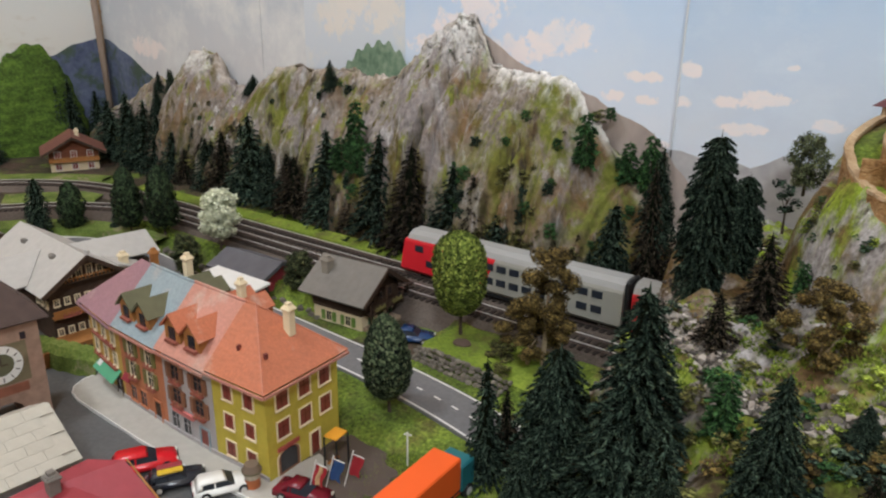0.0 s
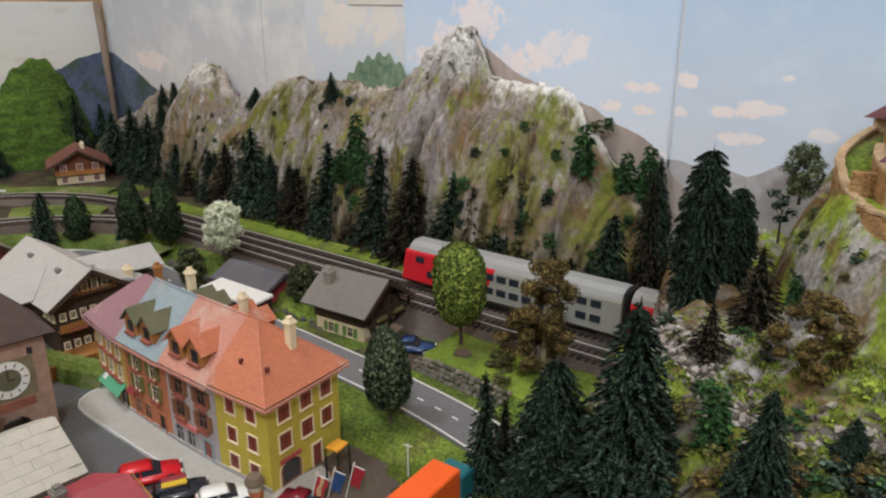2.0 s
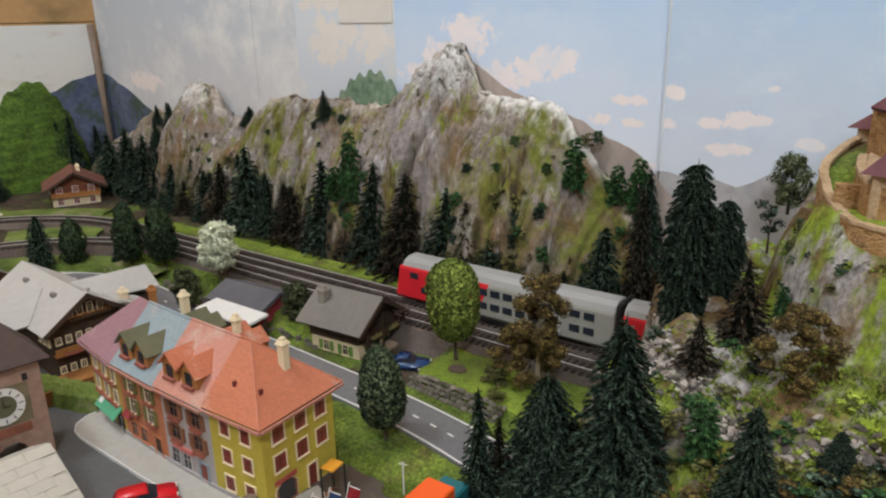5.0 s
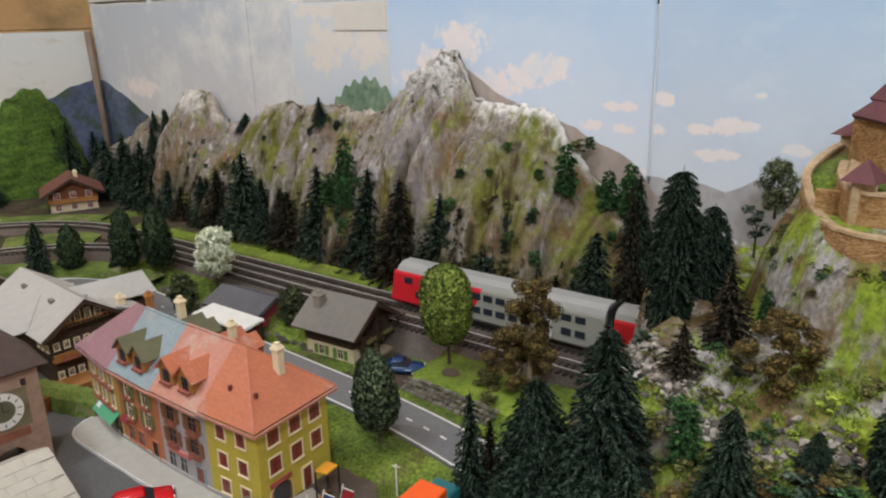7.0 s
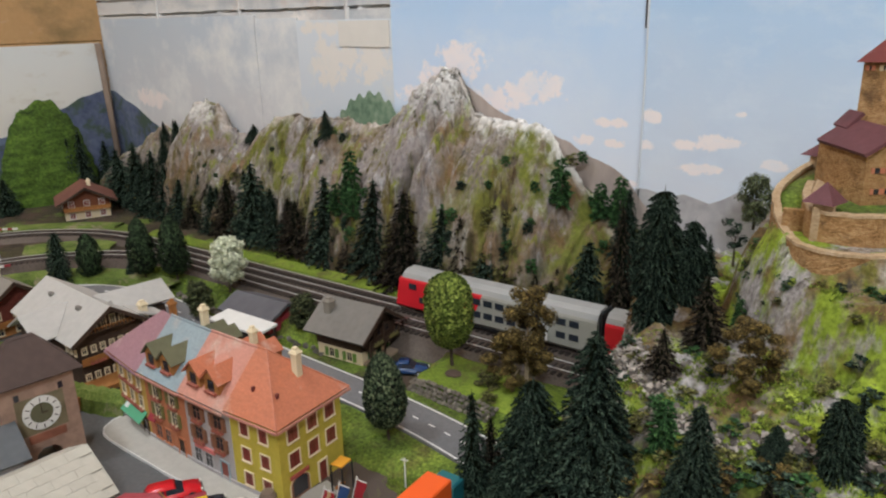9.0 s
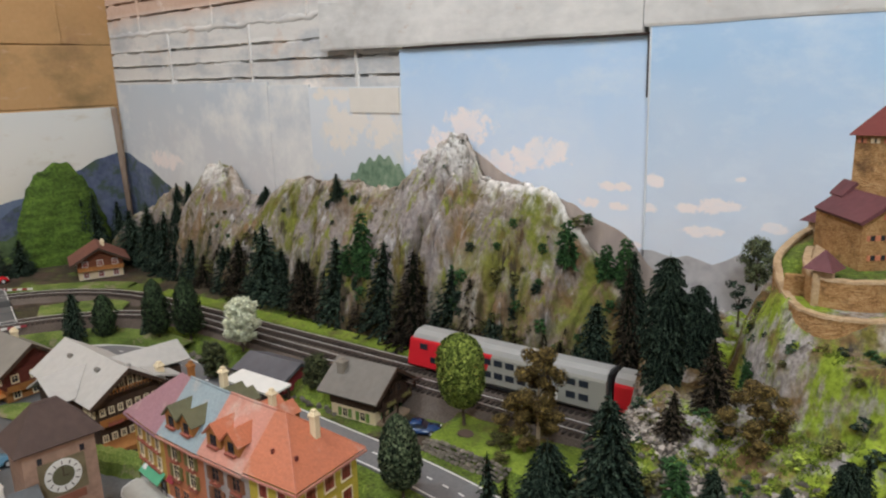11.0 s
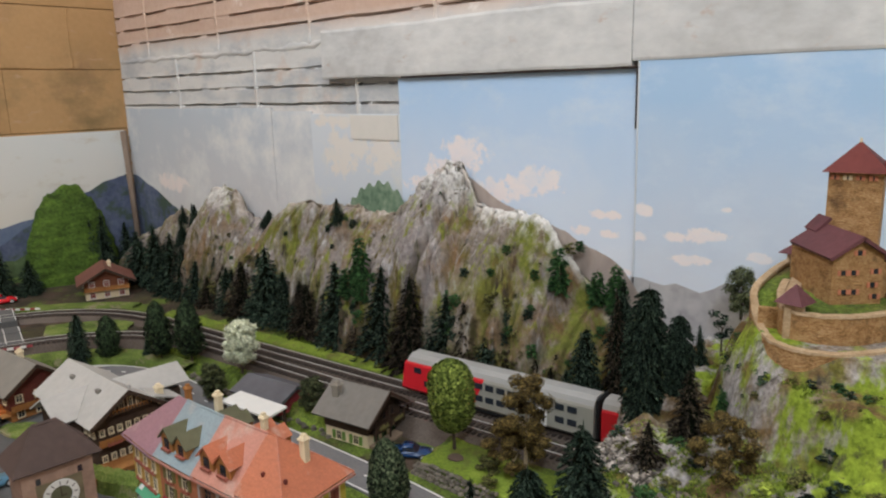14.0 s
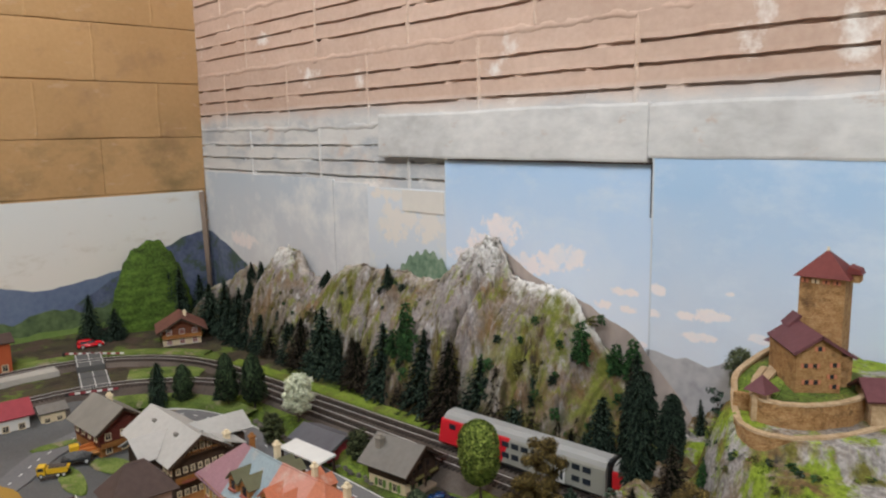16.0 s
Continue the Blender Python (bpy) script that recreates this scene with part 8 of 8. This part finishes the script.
FLAG_R = plain("red_flag_cloth", (0.36, 0.025, 0.035), 0.8)
FLAG_B = plain("blue_flag_cloth", (0.03, 0.075, 0.20), 0.8)
FLAG_Y = plain("pale_flag_cloth", (0.62, 0.42, 0.22), 0.8)
flag(-1.028, 0.744, 25, (FLAG_R, FLAG_Y, FLAG_R), "hanging red flag with a pale middle stripe")
flag(-1.014, 0.778, 25, (FLAG_B,), "hanging dark blue flag")
flag(-0.997, 0.816, 25, (FLAG_R,), "hanging plain red flag")

bs = thing("bus_shelter", -1.060, 0.850, 0.0, 12.0, "small shelter with an orange flat roof on posts", "shelter")
bs.matrix_basis = bs.matrix_basis @ Matrix.Diagonal((0.75, 0.75, 0.95, 1))
part("roof", boxes((-0.022, 0.022, -0.027, 0.027, 0.088, 0.094), bevel=0.002), plain("amber_roof", (0.75, 0.33, 0.03), 0.5), bs)
for px in (-0.022, 0.022):
    for py in (-0.027, 0.027):
        part("post", boxes((px - 0.002, px + 0.002, py - 0.002, py + 0.002, 0, 0.088)), C_DARK, bs)
part("bench", boxes((-0.018, -0.006, -0.022, 0.022, 0.016, 0.019)), TIMBER_O, bs)
ad = thing("advertising_column", -1.133, 0.684, 0.0, 0, "round advertising column with posters and a flared brown cap", "column")
bmx = bmesh.new()
cyl(bmx, 0, 0, 0, 0.030, 0.016, n=18)
part("drum", bmx, plain("orange_poster", (0.42, 0.13, 0.05), 0.7, var=0.3, patch=90), ad)
bmx = bmesh.new()
cyl(bmx, 0, 0, 0.030, 0.044, 0.0163, n=18)
part("poster_band", bmx, plain("pale_poster", (0.50, 0.44, 0.34), 0.7, var=0.5, patch=160, grain=400), ad, "pale band of posters")
bmx = bmesh.new()
cyl(bmx, 0, 0, 0.044, 0.048, 0.0205, 0.0215, n=18)
part("rim", bmx, plain("olive_rim", (0.14, 0.13, 0.07), 0.7), ad)
bmx = bmesh.new()
cyl(bmx, 0, 0, 0.048, 0.062, 0.0205, 0.0145, n=18)
part("cap", bmx, plain("brown_cap", (0.17, 0.12, 0.085), 0.7), ad)
sg = thing("signpost", -0.947, 0.955, 0.005, 20, "thin pale signpost on the verge", "signpost")
part("post", boxes((-0.0015, 0.0015, -0.0015, 0.0015, 0, 0.085)), WHITE, sg)
part("arm", boxes((-0.009, 0.009, -0.001, 0.001, 0.078, 0.081)), WHITE, sg)

# ---- the station end of the line ----
gable_house("railway_building", -3.36, 0.47, 0.02, 178.0, 0.14, 0.34, 0.09, 0.05, WHITE, R_RED, "long white railway building with a red roof", over=0.02, windows=((2, 0.024, 0.034),), glass=GLASS)
gable_house("kiosk", -3.34, 0.63, 0.02, 178.0, 0.10, 0.11, 0.065, 0.022, CREAM, R_GREY, "open cream kiosk with a shallow grey roof", over=0.012, windows=((2, 0.022, 0.034),))
ob = gable_house("signal_box", -4.24, 0.60, 0.06, 178.0, 0.17, 0.22, 0.20, 0.03, plain("orange_red_wall", (0.42, 0.09, 0.03), 0.7, var=0.12), R_BROWN, "tall orange-red signal box with a flat brown roof", over=0.02, windows=((2, 0.028, 0.035),))
solo("platform", boxes((-4.02, -3.92, -0.6, 0.78, 0.05, 0.092)), PAVING, "pale concrete station platform between the tracks", "platform", "structure")
xg = thing("level_crossing", -3.815, 0.922, 0.0, -14.0, "grey level crossing with white lines across the tracks", "level crossing")
for k, (x0, x1) in enumerate(((-0.34, -0.17), (-0.16, -0.06), (0.06, 0.17), (0.18, 0.36))):
    pn = part("crossing_panel", boxes((x0, x1, -0.075, 0.075, 0.06, 0.0945), bevel=0.002), STREET, xg)
    for y0 in (-0.070, -0.002, 0.066):
        part("white_line", boxes((x0 + 0.004, x1 - 0.004, y0, y0 + 0.004, 0.0945, 0.0955)), WHITE, pn)


def barrier(x, y, rz, n):
    t = thing("crossing_barrier", x, y, 0.06, rz, "red and white level crossing barrier", "barrier", "crossing barriers")
    part("post", boxes((-0.008, 0.008, -0.006, 0.006, 0, 0.04), bevel=0.002), C_DARK, t)
    for i in range(n):
        part("pole_stripe", boxes((0.01 + i * 0.026, 0.035 + i * 0.026, -0.004, 0.004, 0.026, 0.036)), (R_RED, WHITE)[i % 2], t)


barrier(-3.455, 0.687, 68, 9)
barrier(-4.257, 0.900, 46, 14)
def lawn(x, y, rx, ry, rz, z=0.004, name="lawn", m=None, ragged=0.12, label="small patch of green grass mat"):
    bm = bmesh.new()
    ring, top = [], []
    for i in range(40):
        a = i * math.pi / 20
        k = 1 + ragged * fbm(math.cos(a) * 2 + x * 3, math.sin(a) * 2, 2.2)
        ring.append(bm.verts.new((rx * k * math.cos(a), ry * k * math.sin(a), 0)))
        top.append(bm.verts.new((rx * k * 0.96 * math.cos(a), ry * k * 0.96 * math.sin(a), 0.006)))
    for i in range(40):
        bm.faces.new((ring[i], ring[(i + 1) % 40], top[(i + 1) % 40], top[i]))
    bm.faces.new(top)
    return solo(name, bm, m or LAWN, label, "lawn", "structure", x=x, y=y, z=z, rz=rz)


lawn(-3.02, 0.50, 0.10, 0.035, 85)
lawn(-2.60, 0.45, 0.17, 0.045, -5)
lawn(-2.62, 0.62, 0.12, 0.06, 20)
lawn(-2.62, 0.20, 0.16, 0.06, 5, name="ochre_patch", m=plain("ochre_flock", (0.34, 0.20, 0.04), 0.95, grain=400), label="patch of ochre flock ground")
lawn(-2.30, 0.55, 0.08, 0.05, 5)
lawn(-1.055, 0.868, 0.128, 0.102, 0, z=-0.001, ragged=0.30, name="soil_patch", m=plain("brown_soil", (0.10, 0.075, 0.06), 0.95, grain=500), label="patch of bare dark brown soil")
lawn(-1.165, 1.395, 0.028, 0.022, 0, z=0.066, name="tree_pit", m=plain("dark_soil", (0.09, 0.06, 0.045), 0.95, grain=500), label="round pit of dark soil below a tree")

# hedge bank behind the gate tower
bmx = bmesh.new()
n = 26
last = None
for i in range(n + 1):
    u = i / n
    x, y = -2.12 + 0.28 * u, 0.585 + 0.115 * u
    k = 1 + 0.2 * fbm(u * 9, 0.3, 0.1)
    r = [bmx.verts.new((x + dx * k, y + dy * k, z * (1 + 0.12 * fbm(u * 14, z * 20, 1)))) for dx, dy, z in ((0.012, -0.035, 0), (0.012, -0.03, 0.045), (0.006, -0.015, 0.062), (-0.006, 0.02, 0.060), (-0.012, 0.035, 0.04), (-0.012, 0.04, 0))]
    if last:
        for k in range(5):
            bmx.faces.new((last[k], last[k + 1], r[k + 1], r[k]))
    last = r
solo("hedge_bank", bmx, LAWN, "mossy green hedge bank behind the gate tower", "hedge")
gw = thing("garden_fence", -1.96, 0.70, 0.0, 60.0, "dark brown rail fence along the inn yard", "fence")
for k in range(6):
    part("post", boxes((k * 0.04 - 0.003, k * 0.04 + 0.003, -0.003, 0.003, 0, 0.045)), TIMBER, gw)
part("rail", boxes((-0.005, 0.205, -0.002, 0.002, 0.036, 0.041)), TIMBER, gw)
part("rail", boxes((-0.005, 0.205, -0.002, 0.002, 0.018, 0.023)), TIMBER, gw)

# houses in front of the gate tower
bh = gable_house("town_house", -2.03, 0.285, 0.0, 176.0, 0.28, 0.42, 0.12, 0.08, R_RED, plain("dark_red_brown_roof", (0.075, 0.032, 0.028), 0.7, grain=160, patch=12, var=0.2), "house with a dark red-brown roof and white verge board", over=0.02, windows=((3, 0.022, 0.03),))
part("verge_board", slab([(-0.001, -0.026, 0.204), (-0.001, -0.0235, 0.204), (-0.161, -0.0235, 0.112), (-0.161, -0.026, 0.112)], 0.012), WHITE, bh, "white verge board")
chimney(bh, -0.08, 0.14, 0.14, 0.215, WHITE, 0.010)
part("cross_gable", prism([(0.16, 0.08), (0.30, 0.08), (0.23, 0.165)], -0.175, -0.06, axis="x"), R_RED, bh, "red shingled cross gable")
for y1 in (0.145, 0.315):
    part("cross_roof", slab([(-0.19, 0.23, 0.178), (-0.045, 0.23, 0.180), (-0.15, y1, 0.118), (-0.19, y1, 0.090)], 0.006), R_GREY, bh)
gh = gable_house("town_house", -1.715, 0.345, 0.0, 175.0, 0.18, 0.36, 0.13, 0.05, GREYW, plain("blue_grey_slates", (0.095, 0.10, 0.105), 0.7, grain=160, patch=12, var=0.18), "narrow house with a blue-grey slate roof", over=0.014, windows=((2, 0.022, 0.03),))
for cy in (0.07, 0.21):
    bm = bmesh.new()
    cyl(bm, 0.0, cy, 0.16, 0.205, 0.012, 0.011, 12)
    cyl(bm, 0.0, cy, 0.205, 0.218, 0.014, 0.008, 12)
    part("chimney", bm, WHITE, gh, "round whitewashed chimney")

# ---- stones ----
STONE = shade("grey_plaster_stone", [(0.11, 0.092, 0.075), (0.185, 0.160, 0.135), (0.29, 0.260, 0.228)], 0.95, 300, 60, 0.8, random=0.35)


def stone_mesh(seed):
    bm = bmesh.new()
    bmesh.ops.create_icosphere(bm, subdivisions=2, radius=1)
    for v in bm.verts:
        p = v.co
        k = 1 + 0.45 * fbm(p.x * 1.3 + seed * 5, p.y * 1.3, p.z * 1.3) + 0.35 * noise.cell(Vector((p.x * 2.1 + seed * 3, p.y * 2.1, p.z * 2.1)))
        v.co = Vector((p.x * k, p.y * k * 0.8, max(-0.5, p.z * k * 0.6)))
    return mesh_of(bm, STONE, "stone")


STONES = [stone_mesh(k) for k in range(4)]


def stone(x, y, z, s, parent=None):
    ob = new("stone" if parent else "boulder", RNG.choice(STONES))
    ob.matrix_basis = pose(U * x, U * y, U * z, RNG.uniform(-25, 25), RNG.uniform(-25, 25), RNG.uniform(0, 360)) @ Matrix.Diagonal((s * RNG.uniform(0.8, 1.4), s, s * RNG.uniform(0.6, 1.1), 1))
    if parent:
        ob.parent = parent
    else:
        tagged(ob, "rough grey plaster boulder on the rocky slope", "boulder", "boulders on the slope")


WALL_STONE = shade("pale_brown_wall_stone", [(0.14, 0.115, 0.09), (0.29, 0.25, 0.20), (0.46, 0.41, 0.35)], 0.95, 300, 60, 0.8, random=0.4)


def wall_stone(seed):
    """A squarish rubble block with worn corners."""
    bm = bmesh.new()
    bmesh.ops.create_icosphere(bm, subdivisions=2, radius=1)
    for v in bm.verts:
        p = v.co
        k = 1 / max(abs(p.x), abs(p.y), abs(p.z)) ** 0.65 * (0.86 + 0.16 * fbm(p.x + seed * 7, p.y, p.z))
        v.co = p * k
    return mesh_of(bm, WALL_STONE, "stone")


BLOCKS = [wall_stone(k) for k in range(4)]
rw = thing("retaining_wall", 0, 0, 0, 0, "dry stone retaining wall along the road", "wall")
for r in range(4):
    x = -1.262 + 0.008 * (r % 2)
    while x < -0.965 + 0.01 * r:
        w = RNG.uniform(0.004, 0.011)
        high = 0.75 + 0.25 * ss(-1.27, -1.18, x)
        ob = new("stone", RNG.choice(BLOCKS))
        ob.parent = rw
        ob.matrix_basis = pose(U * (x + w), U * (1.288 + 0.006 * r + RNG.uniform(-0.003, 0.003)), U * (0.034 + 0.0115 * r * high + RNG.uniform(-0.002, 0.002)), RNG.uniform(-9, 9), RNG.uniform(-9, 9), RNG.uniform(-14, 14)) @ Matrix.Diagonal((w, 0.009, RNG.uniform(0.0048, 0.0066), 1))
        x += 2 * w + 0.0008
fw = thing("stone_edging", 0, 0, 0, 0, "pale stone edging at the foot of the cliffs", "wall")
for k in range(40):
    stone(-2.38 + 0.0172 * k + RNG.uniform(-0.006, 0.006), 1.806 + RNG.uniform(-0.008, 0.008), 0.080, RNG.uniform(0.007, 0.015), fw)
fw2 = thing("stone_edging", 0, 0, 0, 0, "stone bank above the road beside the inn", "wall")
for k in range(30):
    stone(-2.55 + 0.031 * k, 1.262 + 0.01 * math.sin(k * 1.7) + 0.02 * ss(-2.0, -1.7, -2.55 + 0.031 * k), 0.034, RNG.uniform(0.010, 0.018), fw2)
for x0, x1, y0, y1, n, s0, s1 in ((-0.64, -0.36, 1.03, 1.26, 75, 0.007, 0.024), (-0.34, 0.02, 0.97, 1.07, 50, 0.007, 0.022), (-0.74, -0.60, 1.20, 1.50, 24, 0.012, 0.03), (-0.80, -0.60, 1.60, 1.80, 14, 0.015, 0.04)):
    for k in range(n):
        x, y = RNG.uniform(x0, x1), RNG.uniform(y0, y1)
        s = RNG.uniform(s0, s1) * RNG.uniform(0.35, 0.62)
        stone(x, y, ground_z(x, y) + s * 0.1, s)
